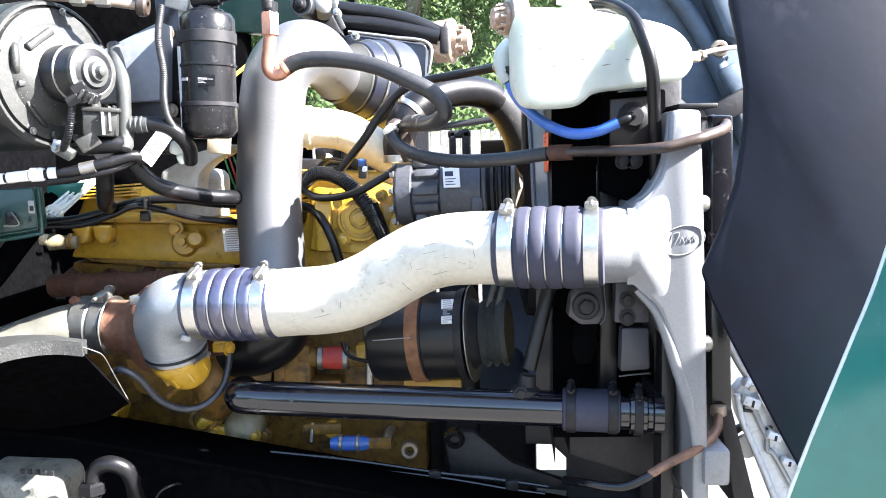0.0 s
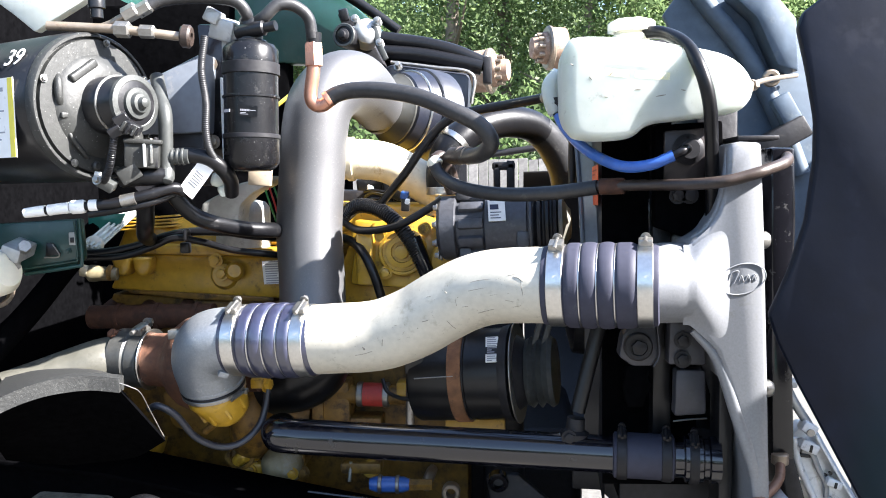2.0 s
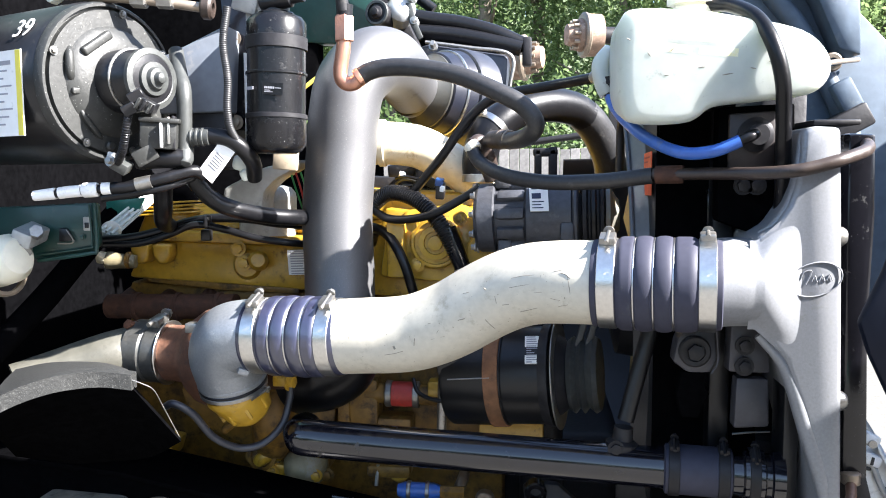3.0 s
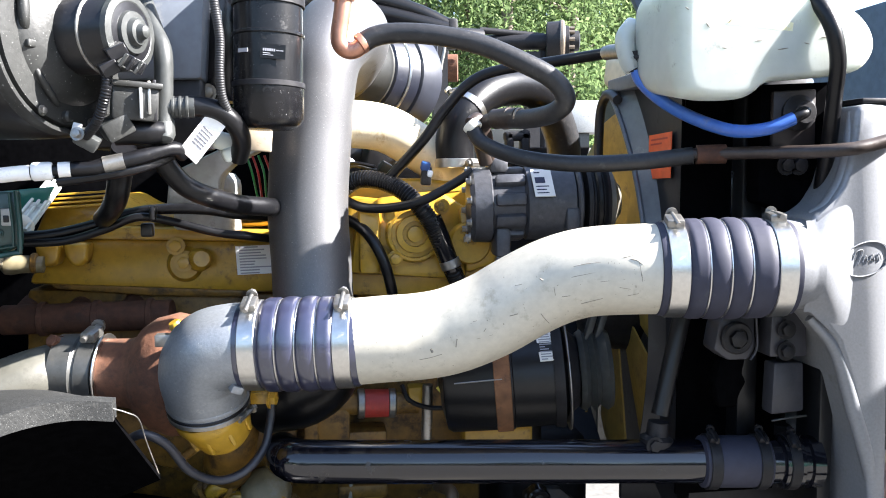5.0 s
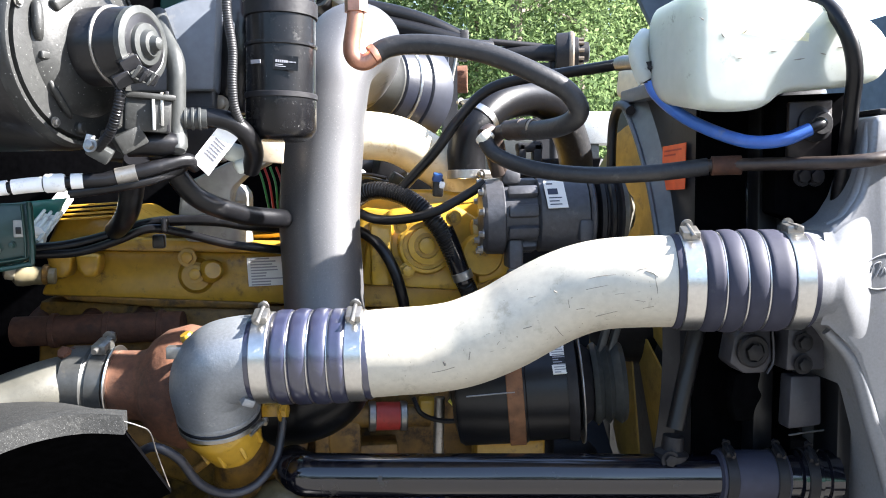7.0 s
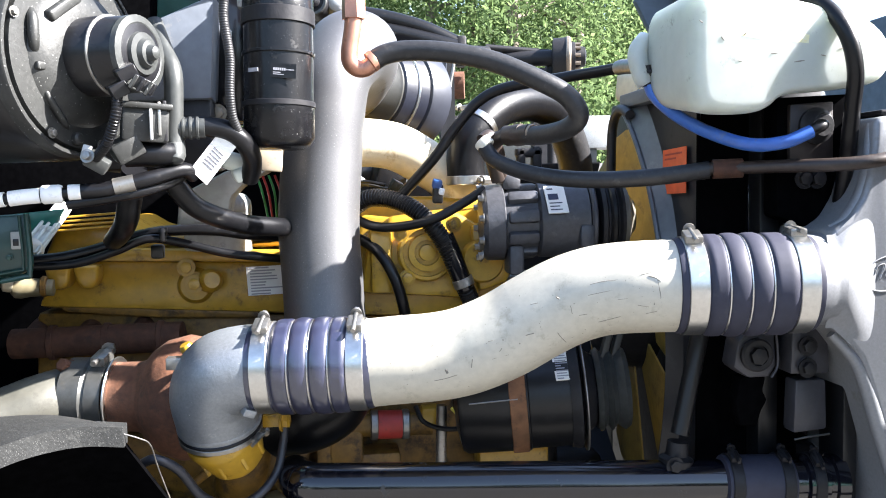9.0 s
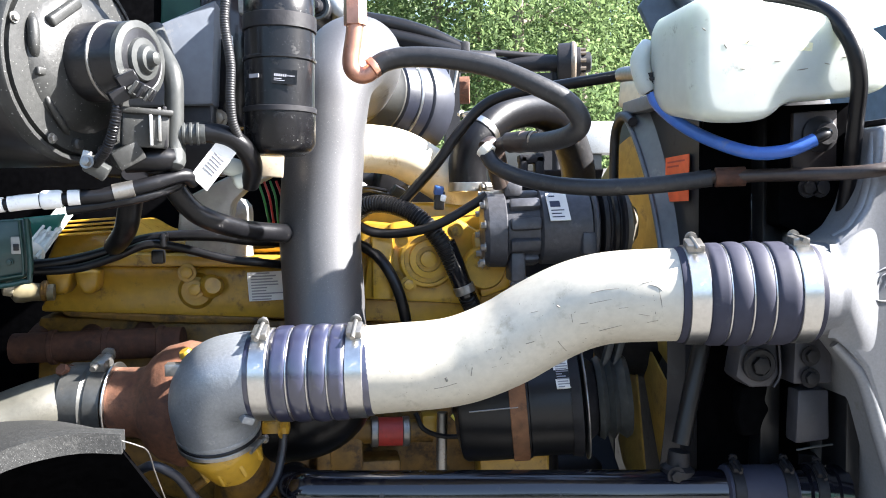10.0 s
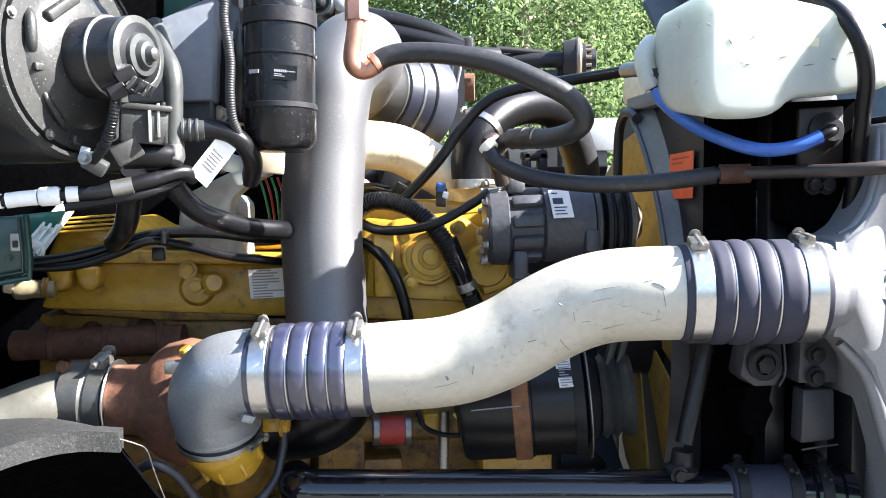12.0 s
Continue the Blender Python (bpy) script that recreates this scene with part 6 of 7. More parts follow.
part("casting", box((-0.695, 1.243, 0.982), (0.15, 0.12, 0.1), None, 0.02, 4), GEAR, gear)
bm = None
for i in range(5):
    bm = box(Vector((-0.669, 1.170, 1.049)) + Vector((0.011 * i, 0, -0.001 * i)), (0.005, 0.004, 0.007), None, 0, 2, bm)
part("raised_marks", bm, BLACK_FLAT, gear)
el = thing("steering_hose", (-0.542, 1.166, 1.009), "black rubber steering hose with elbow fittings", "hose")
part("elbow", tube([(-0.558, 1.155, 1.014), (-0.557, 1.155, 1.040), (-0.549, 1.155, 1.058), (-0.526, 1.155, 1.064), (-0.506, 1.166, 1.043), (-0.506, 1.188, 0.982)], 0.012, 18), RUBBER, el)
part("nut", lathe([(0, 0.02), (0.014, 0.02), (0.017, 0.016)], (-0.558, 1.155, 1.021), (0, 0, 1), 6), RUBBER, el)
solo("wire", tube([(-0.492, 1.210, 0.981), (-0.478, 1.210, 1.000), (-0.459, 1.221, 1.006), (-0.466, 1.287, 0.979)], 0.0018, 8), RUBBER_GREY, "thin grey wire by the frame rail", "wire")

axle = thing("front_axle", (-0.72, 2.05, 0), "black steel front axle with two large black tyres", "axle")
part("beam", tube([(-0.72, 1.3, 0.46), (-0.72, 1.5, 0.4), (-0.72, 2.5, 0.4), (-0.72, 2.8, 0.46)], 0.06, 14), BLACK_FLAT, axle)
for at in ((-0.72, 1.18, 0.467), (-0.72, 2.9, 0.467)):
    tyre = part("wheel", lathe([(-0.13, 0.28), (-0.14, 0.37), (-0.13, 0.44), (-0.1, 0.462), (0.1, 0.462), (0.13, 0.44), (0.14, 0.37), (0.13, 0.28)], at, (0, 1, 0), 64), RUBBER, axle)
    for k in (-0.06, -0.02, 0.02, 0.06):
        part("tread_rib", ring((at[0], at[1] + k, at[2]), (0, 1, 0), 0.45, 0.467, 0.028, 64), RUBBER, tyre)
    part("rim", lathe([(-0.1, 0.285), (-0.09, 0.275), (-0.04, 0.255), (-0.02, 0.12), (-0.06, 0.1), (-0.06, 0.02)], at, (0, 1, 0), 40), BLACK_FLAT, tyre)

# ---- splash guard ----
GUARD = mat("dusty_black_rubber", (0.021, 0.0215, 0.021), 0.62, 0.0, 0.3, 300, (0.045, 0.045, 0.042), 0.15, 24, 0.25, spec=0.3, specks=((0.1, 0.1, 0.096), 900, 0.63))
guard = thing("splash_guard", (-0.579, 1.080, 1.198), "black fender splash guard with dusty grey rubber edge", "splash guard")
G0 = [(-0.651, 0.980, 1.240), (-0.623, 1.000, 1.255), (-0.594, 1.020, 1.264), (-0.567, 1.040, 1.266), (-0.542, 1.052, 1.265), (-0.512, 1.060, 1.260)]
G1 = [(-0.754, 1.200, 1.235), (-0.708, 1.200, 1.245), (-0.662, 1.200, 1.248), (-0.617, 1.190, 1.249), (-0.577, 1.170, 1.247), (-0.568, 1.160, 1.247)]


part("top", sheet(G0, G1, 0.005, 6, 6, 0.004), GUARD, guard, "dusty grey top")
part("edge", sheet([Vector(p) + Vector((0, -0.002, 0.007)) for p in G0], [Vector(p) + Vector((0, 0.012, 0.008)) for p in G0], 0.019, 6, 2), GUARD, guard, "thick speckled rubber lip")
part("side", sheet([Vector(p) + Vector((0, 0.004, -0.008)) for p in G0], [Vector((-0.761, 1.200, 1.114)), Vector((-0.715, 1.200, 1.110)), Vector((-0.669, 1.200, 1.107)), Vector((-0.627, 1.200, 1.111)), Vector((-0.558, 1.190, 1.123)), Vector((-0.485, 1.130, 1.167))], 0.005, 6, 5), SHADE_BLACK, guard)
part("flange", tube([(-0.514, 1.060, 1.261), (-0.500, 1.065, 1.254), (-0.492, 1.075, 1.244), (-0.491, 1.100, 1.213), (-0.486, 1.130, 1.167)], 0.0007, 8), ZINC, guard, "bare metal flange edge")

# ---- wiring, looms and cables ----
looms = "black cable looms"
solo("cable_loom", tube([(-0.410, 1.140, 1.711), (-0.416, 1.138, 1.667), (-0.411, 1.137, 1.623), (-0.412, 1.135, 1.589), (-0.411, 1.140, 1.564), (-0.406, 1.150, 1.547)], 0.0048, 12, 7, (0.0026, 0.0005)), RUBBER_GREY, "ribbed grey loom hanging beside the drier", "loom", looms)
solo("cable_loom", tube([(-0.487, 1.190, 1.512), (-0.479, 1.198, 1.492), (-0.463, 1.210, 1.471), (-0.440, 1.225, 1.458), (-0.411, 1.270, 1.447), (-0.381, 1.310, 1.442), (-0.357, 1.385, 1.437), (-0.324, 1.420, 1.435)], 0.0118, 16), RUBBER, "thick black loom going behind the intake pipe", "loom", looms)
solo("cable_loom", tube([(-0.289, 1.440, 1.456), (-0.261, 1.420, 1.474), (-0.227, 1.400, 1.471), (-0.195, 1.380, 1.453), (-0.166, 1.370, 1.417), (-0.138, 1.380, 1.358), (-0.116, 1.420, 1.317)], 0.0122, 16, 7, (0.0042, 0.0012)), RUBBER, "black corrugated loom running down the engine front", "loom", looms)
solo("cable", tube([(-0.289, 1.420, 1.451), (-0.259, 1.390, 1.437), (-0.222, 1.370, 1.436), (-0.179, 1.350, 1.446), (-0.134, 1.345, 1.470), (-0.111, 1.340, 1.485)], 0.0065, 12), RUBBER, "black cable sagging to the compressor", "cable", looms)
solo("cable", tube([(-0.297, 1.430, 1.422), (-0.270, 1.415, 1.415), (-0.248, 1.395, 1.397), (-0.230, 1.385, 1.364), (-0.218, 1.390, 1.321), (-0.211, 1.430, 1.274)], 0.0078, 14), RUBBER, "black cable curving down behind the charge pipe", "cable", looms)
solo("cable", tube([(-0.692, 1.320, 1.407), (-0.643, 1.330, 1.410), (-0.598, 1.340, 1.420), (-0.558, 1.345, 1.433), (-0.517, 1.345, 1.439), (-0.461, 1.345, 1.438), (-0.414, 1.360, 1.430), (-0.337, 1.450, 1.419)], 0.007, 12), RUBBER, "black wiring cable lying along the engine", "cable", looms)
solo("cable", tube([(-0.685, 1.320, 1.401), (-0.628, 1.325, 1.402), (-0.582, 1.330, 1.415), (-0.541, 1.330, 1.430), (-0.502, 1.335, 1.424), (-0.448, 1.340, 1.409), (-0.400, 1.355, 1.401), (-0.337, 1.430, 1.387)], 0.0055, 12), RUBBER, "black wiring cable lying along the engine", "cable", looms)
solo("cable_tie_block", box((-0.522, 1.334, 1.435), (0.008, 0.022, 0.019), None, 0.003), PLASTIC, "black plastic cable clip on the wiring", "clip")
solo("connector_block", box((-0.536, 1.362, 1.412), (0.016, 0.014, 0.018), None, 0.003), PLASTIC, "black square connector on the engine cover", "connector")
solo("rubber_elbow", tube([(-0.519, 1.180, 1.512), (-0.529, 1.200, 1.485), (-0.539, 1.220, 1.457), (-0.558, 1.260, 1.439), (-0.582, 1.330, 1.429)], [0.0135, 0.013, 0.0125, 0.012, 0.012], 18), RUBBER, "black rubber drain elbow under the heater", "hose")
solo("hose", tube([(-0.462, 1.140, 1.552), (-0.445, 1.145, 1.554), (-0.418, 1.150, 1.550), (-0.401, 1.160, 1.536), (-0.396, 1.180, 1.519), (-0.402, 1.200, 1.501)], 0.0105, 14), RUBBER, "black hose curving from the heater fitting", "hose", "heater hoses")
nip = thing("hose_nipple", (-0.454, 1.130, 1.541), "ribbed metal hose nipple on the heater pipe", "fitting")
bm = lathe([(-0.012, 0.0105), (0.02, 0.0105)], (-0.459, 1.140, 1.552), (1, 0.1, 0), 18)
for i in range(3):
    ring(Vector((-0.460, 1.140, 1.552)) + Vector((0.007 * i, 0, 0)), (1, 0.1, 0), 0.010, 0.0118, 0.003, 18, bm)
part("body", bm, PIPE_GREY, nip)
TAN_PLATE = mat("tan_painted_plate", (0.4, 0.33, 0.24), 0.55, 0.0, 0.1, 60, (0.2, 0.16, 0.1), 0.1, 14, 0.05)
PALE_CAST = mat("pale_grey_casting", (0.36, 0.36, 0.34), 0.5, 0.2, 0.1, 90, (0.2, 0.2, 0.18), 0.12, 10, 0.1)
solo("wire", tube([(-0.520, 1.75, 1.652), (-0.494, 1.75, 1.668), (-0.459, 1.75, 1.694), (-0.421, 1.75, 1.722)], 0.004, 8), YELLOW_TAG, "thin yellow cable behind the drier", "wire")
br = thing("cast_bracket", (-0.445, 1.330, 1.444), "grey cast bracket arm with a round opening", "bracket")
part("arm", plate([(-0.512, 1.438), (-0.507, 1.484), (-0.444, 1.515), (-0.388, 1.528), (-0.390, 1.514), (-0.424, 1.497), (-0.442, 1.479), (-0.446, 1.454), (-0.440, 1.436), (-0.475, 1.430)], 1.36, 1.42, 0.006), PALE_CAST, br)
part("clip", box((-0.417, 1.200, 1.519), (0.026, 0.02, 0.02), Euler((0, 0.3, 0.2)).to_matrix(), 0.006, 3), PALE, br, "white plastic clip")
part("clip", box((-0.409, 1.198, 1.507), (0.022, 0.018, 0.016), Euler((0.3, -0.4, 0.2)).to_matrix(), 0.005, 3), PALE, br)
part("plate", box((-0.389, 1.300, 1.525), (0.036, 0.01, 0.028), Euler((0, 0.08, 0)).to_matrix(), 0.002), TAN_PLATE, br, "tan painted plate")
can = thing("filter_canister", (-0.475, 1.475, 1.40), "grey painted canister standing on the engine", "canister")
part("body", lathe([(0.0, 0.047), (0.062, 0.047), (0.07, 0.0455), (0.079, 0.038), (0.083, 0.02)], (-0.475, 1.475, 1.405), (0.02, 0, 1), 36), PALE_CAST, can)
part("seam", ring((-0.475, 1.475, 1.463), (0.02, 0, 1), 0.046, 0.0482, 0.004, 36), PALE_CAST, can)
for i, m in enumerate((WIRE_GREEN, WIRE_RED, WIRE_GREEN, WIRE_RED)):
    solo("wire", tube([Vector((-0.412, 1.400, 1.508)) + Vector((0.008 * i, 0, 0)), Vector((-0.405, 1.400, 1.485)) + Vector((0.008 * i, 0, 0)), Vector((-0.400, 1.420, 1.451)) + Vector((0.006 * i, 0, 0))], 0.0016, 8), m, ("green" if i % 2 == 0 else "red") + " insulated wire behind the loom", "wire", "coloured wires")
hl = thing("hydraulic_hose", (-0.523, 1.020, 1.478), "black hose with white heat sleeve and crimped ends", "hose")
part("core", tube([(-0.652, 1.100, 1.480), (-0.621, 1.102, 1.483), (-0.590, 1.106, 1.486), (-0.555, 1.112, 1.489)], 0.0058, 14), RUBBER, hl, "black hose under the sleeves")
part("sleeve", tube([(-0.650, 1.100, 1.480), (-0.636, 1.101, 1.4815), (-0.622, 1.102, 1.483)], [0.0064, 0.007, 0.0072], 16), PAPER, hl, "white sleeve")
part("sleeve", tube([(-0.618, 1.102, 1.4833), (-0.604, 1.104, 1.485), (-0.591, 1.106, 1.486)], 0.0074, 16), PAPER, hl, "white sleeve")
part("cuff", lathe([(-0.010, 0.0078), (-0.008, 0.0092), (0.006, 0.0092), (0.009, 0.0082)], (-0.580, 1.108, 1.487), (1, 0.15, 0.05), 18), PAPER, hl)
part("cuff", tube([(-0.566, 1.110, 1.4885), (-0.555, 1.112, 1.489)], 0.0076, 16), PAPER, hl)
part("hose", tube([(-0.558, 1.112, 1.489), (-0.537, 1.114, 1.490), (-0.520, 1.118, 1.494), (-0.493, 1.125, 1.501), (-0.463, 1.142, 1.510), (-0.454, 1.156, 1.504)], 0.0076, 14), RUBBER, hl)
part("crimp", tube([(-0.525, 1.117, 1.493), (-0.506, 1.120, 1.497)], 0.0085, 14), ZINC, hl)
part("second_hose", tube([(-0.569, 1.114, 1.477), (-0.534, 1.119, 1.482), (-0.499, 1.128, 1.489), (-0.471, 1.150, 1.500), (-0.463, 1.160, 1.510)], 0.0058, 12), RUBBER, hl)
tag = thing("paper_tag", (-0.443, 1.155, 1.490), "white printed paper tag taped round a hose", "tag")
printed(tag, "paper", Vector((-0.420, 1.145, 1.555)), Vector((-0.405, 1.152, 1.539)), (-0.456, 1.145, 1.510), PAPER, [(0.2, 0.4 + 0.065 * i, 0.6, 0.025) for i in range(6)], INK, 0.0012)
gb = thing("fuse_box", (-0.699, 1.250, 1.386), "dark green painted steel box with a slotted cover", "box")
part("body", plate([(-0.851, 1.458), (-0.657, 1.466), (-0.655, 1.404), (-0.668, 1.396), (-0.855, 1.370)], 1.255, 1.272, 0.004, 2), GREEN_DARK, gb)
part("rim", tube([(-0.655, 1.250, 1.466), (-0.653, 1.248, 1.403), (-0.665, 1.248, 1.394), (-0.744, 1.250, 1.383)], 0.0032, 8), GREEN_DARK, gb)
part("inner_rim", tube([(-0.663, 1.250, 1.464), (-0.661, 1.250, 1.409), (-0.670, 1.250, 1.401), (-0.744, 1.250, 1.391)], 0.0016, 8), GREEN_DARK, gb)
part("back_plate", plate([(-0.740, 1.462), (-0.672, 1.468), (-0.690, 1.436), (-0.740, 1.425)], 1.44, 1.446, 0.002), GREEN, gb, "bright teal plate behind")
part("rivet", bolt((-0.676, 1.252, 1.417), (0, -1, 0), 0.003, 0.003), GREEN_DARK, gb)
part("slot", plate([(-0.711, 1.410), (-0.689, 1.412), (-0.699, 1.429), (-0.709, 1.430)], 1.249, 1.26, 0.001), PLASTIC, gb)
part("slot_edge", tube([(-0.712, 1.248, 1.408), (-0.688, 1.248, 1.410), (-0.698, 1.248, 1.429)], 0.0012, 6), ZINC, gb)
part("hinge", box((-0.667, 1.251, 1.436), (0.012, 0.004, 0.02), None, 0.0015), PALE_CAST, gb, "pale latch plate")
part("keyhole", box((-0.667, 1.2485, 1.434), (0.006, 0.002, 0.008), None, 0.0008), PLASTIC, gb)
fitc = thing("pipe_fitting", (-0.721, 1.200, 1.399), "grey brass-like pipe fittings beside the green box", "fitting")
part("body", box((-0.735, 1.220, 1.422), (0.03, 0.05, 0.022), Euler((0.2, 0.4, 0.1)).to_matrix(), 0.004), BRUSHED, fitc)
part("nut", lathe([(-0.01, 0.012), (0.012, 0.012)], (-0.740, 1.210, 1.404), (0.5, -0.8, -0.3), 6), ZINC, fitc)
part("nut", lathe([(-0.008, 0.009), (0.01, 0.009)], (-0.713, 1.200, 1.427), (0.5, -0.8, 0.3), 6), ZINC, fitc)
horn = thing("cream_bottle", (-0.757, 1.200, 1.357), "cream coloured rounded plastic bottle with tan ribs", "bottle")
part("body", lathe([(-0.12, 0.03), (-0.02, 0.036), (0.01, 0.034), (0.024, 0.024), (0.028, 0.01)], (-0.758, 1.200, 1.390), (0.9, -0.3, 0.2), 26), CREAM_POLY, horn)
part("rib", ring((-0.765, 1.200, 1.374), (0.9, -0.3, 0.2), 0.03, 0.037, 0.008, 26), BRONZE, horn)
solo("cab_strut", tube([(-0.839, 1.220, 1.217), (-0.779, 1.300, 1.309), (-0.769, 1.400, 1.371), (-0.729, 1.460, 1.445)], 0.02, 10), SHADE_BLACK, "black steel strut rising behind the green box", "strut")
sp = thing("steel_strap", (-0.655, 1.320, 1.421), "pale steel strap bracket leaning on the engine", "bracket")
SA, SB = [Vector((-0.694, 1.335, 1.420)), Vector((-0.712, 1.545, 1.476))], [Vector((-0.674, 1.335, 1.412)), Vector((-0.688, 1.525, 1.468))]
part("strap", sheet(SA, SB, 0.004, 4, 3), PALE, sp)
for k in (0.1, 0.5, 0.9):
    part("ridge", tube([lerp(SA[0], SB[0], k) + Vector((0, -0.002, 0.003)), lerp(SA[1], SB[1], k) + Vector((0, -0.002, 0.003))], 0.0022, 8), PALE, sp)
part("pad", lathe([(-0.012, 0.012), (0.0, 0.016), (0.008, 0.014), (0.013, 0.006)], (-0.690, 1.360, 1.418), (0.2, -0.8, 0.5), 20), CREAM_POLY, sp, "cream rubber pad")
lug = thing("pipe_plug", (-0.731, 1.420, 1.356), "yellow painted pipe plug at the end of the cylinder head", "plug")
part("body", lathe([(-0.04, 0.011), (-0.012, 0.0125), (0.0, 0.015), (0.008, 0.0145), (0.013, 0.009)], (-0.728, 1.430, 1.364), (-1, -0.1, 0.05), 18), GREY_YELLOW, lug)
part("cap", lathe([(0.006, 0.0105), (0.018, 0.0105), (0.021, 0.006)], (-0.730, 1.426, 1.367), (-1, -0.2, 0.2), 14), CREAM, lug, "pale cap")
part("collar", ring((-0.700, 1.432, 1.3645), (-1, -0.1, 0.05), 0.008, 0.014, 0.008, 18), YELLOW_OLD, lug)

# ---- hood ----
hood = thing("tilted_hood", (0.9, 1.4, 0.4), "green truck hood tilted forward, blue-grey inside, near wall coloured for shade", "hood")
HY = 0.84
part("near_inner_wall", plate([(0.403, 1.784), (0.319, 1.700), (0.286, 1.679), (0.262, 1.661), (0.257, 1.647), (0.266, 1.608), (0.274, 1.563), (0.274, 1.524), (0.267, 1.468), (0.253, 1.423), (0.235, 1.380), (0.244, 1.353), (0.263, 1.313), (0.319, 1.207), (0.365, 1.123), (0.548, 1.121), (0.653, 1.358), (0.639, 1.776)], HY, HY + 0.012, 0.004), HOOD_SHADED, hood, "blue-grey laminate inner wall, coloured dark for shade")
part("outer_skin", sheet([(0.299, 0.800, 1.124), (0.320, 0.780, 1.218), (0.350, 0.770, 1.314), (0.378, 0.770, 1.393), (0.413, 0.770, 1.531), (0.432, 0.770, 1.654)], [(0.421, 0.700, 1.139), (0.420, 0.660, 1.232), (0.413, 0.630, 1.334), (0.423, 0.620, 1.408), (0.436, 0.620, 1.523), (0.449, 0.620, 1.622)], 0.006, 6, 6), GREEN, hood, "glossy teal green outer skin")
part("skin_edge", tube([(0.299, 0.800, 1.124), (0.320, 0.780, 1.218), (0.350, 0.770, 1.314), (0.378, 0.770, 1.393), (0.413, 0.770, 1.531), (0.432, 0.770, 1.654)], 0.002, 10), PALE, hood, "worn pale edge of the skin")
FYH = 2.05
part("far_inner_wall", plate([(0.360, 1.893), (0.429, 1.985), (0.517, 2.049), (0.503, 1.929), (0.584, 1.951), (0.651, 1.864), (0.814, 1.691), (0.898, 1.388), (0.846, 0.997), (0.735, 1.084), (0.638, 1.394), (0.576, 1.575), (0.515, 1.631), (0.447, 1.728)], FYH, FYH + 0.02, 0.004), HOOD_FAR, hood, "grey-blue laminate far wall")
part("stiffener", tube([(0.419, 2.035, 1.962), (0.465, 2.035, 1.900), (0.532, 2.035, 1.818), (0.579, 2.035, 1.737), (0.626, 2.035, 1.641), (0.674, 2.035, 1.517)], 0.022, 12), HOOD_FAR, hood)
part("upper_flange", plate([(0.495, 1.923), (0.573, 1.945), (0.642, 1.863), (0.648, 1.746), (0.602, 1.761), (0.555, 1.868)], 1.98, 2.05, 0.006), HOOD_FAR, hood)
part("bracket", box((0.622, 1.980, 1.657), (0.045, 0.03, 0.08), Euler((0, -0.5, 0)).to_matrix(), 0.006), HOOD_FAR, hood)
part("bracket", box((0.609, 1.980, 1.598), (0.12, 0.06, 0.05), Euler((0, -0.5, 0)).to_matrix(), 0.006), BLACK_FLAT, hood)
part("front_wall", box((1.25, 1.95, 0.95), (0.03, 2.3, 2.0), None, 0.01), HOOD_FAR, hood)
cable = thing("hood_restraint", (0.515, 1.900, 1.698), "rusty turnbuckle eye rod holding the hood open", "rod")
part("rod", tube([(0.416, 1.600, 1.672), (0.523, 1.800, 1.709), (0.662, 2.040, 1.744)], 0.0055, 10), BRONZE, cable)
part("eye", ring((0.562, 1.900, 1.723), (0, 1, 0.1), 0.009, 0.019, 0.012, 24), BRONZE, cable)
part("nut", lathe([(-0.012, 0.011), (0.012, 0.011)], (0.463, 1.690, 1.687), (0.5, 0.8, 0.1), 6), BRONZE, cable)
part("clevis", box((0.428, 1.620, 1.676), (0.02, 0.03, 0.02), Euler((0, 0, 0.5)).to_matrix(), 0.004), BRONZE, cable)
# Colour brightened so the hinge looks sunlit within the hood's shade.
SUNLIT_CAST = mat("sunlit_cast_channel", (0.74, 0.75, 0.75), 0.5, 0.2, 0.1, 80, (0.3, 0.3, 0.29), 0.1, 14, 0.1)
hinge = part("hinge", plate([(0.516, 1.030), (0.534, 1.052), (0.556, 1.043), (0.642, 0.886), (0.720, 0.719), (0.632, 0.719), (0.568, 0.881), (0.541, 0.942), (0.522, 0.985)], 1.6, 1.64, 0.005), SUNLIT_CAST, hood, "grey cast hinge channel, brightened to look sunlit")
part("wall", tube([(0.517, 1.592, 1.028), (0.524, 1.592, 0.985), (0.541, 1.592, 0.942), (0.568, 1.592, 0.881), (0.591, 1.592, 0.823), (0.632, 1.592, 0.719)], 0.0065, 10), SUNLIT_CAST, hinge)
part("wall", sheet([(0.552, 1.578, 1.038), (0.597, 1.578, 0.958), (0.637, 1.578, 0.886), (0.712, 1.578, 0.719)], [(0.560, 1.602, 1.042), (0.604, 1.602, 0.962), (0.645, 1.602, 0.890), (0.722, 1.602, 0.719)], 0.008, 6, 3), SUNLIT_CAST, hinge)
part("step", tube([(0.531, 1.592, 1.004), (0.549, 1.592, 0.998), (0.562, 1.592, 0.968), (0.576, 1.592, 0.938), (0.577, 1.592, 0.914), (0.588, 1.592, 0.907), (0.616, 1.592, 0.858), (0.650, 1.592, 0.790)], 0.0055, 8), BRUSHED, hinge)
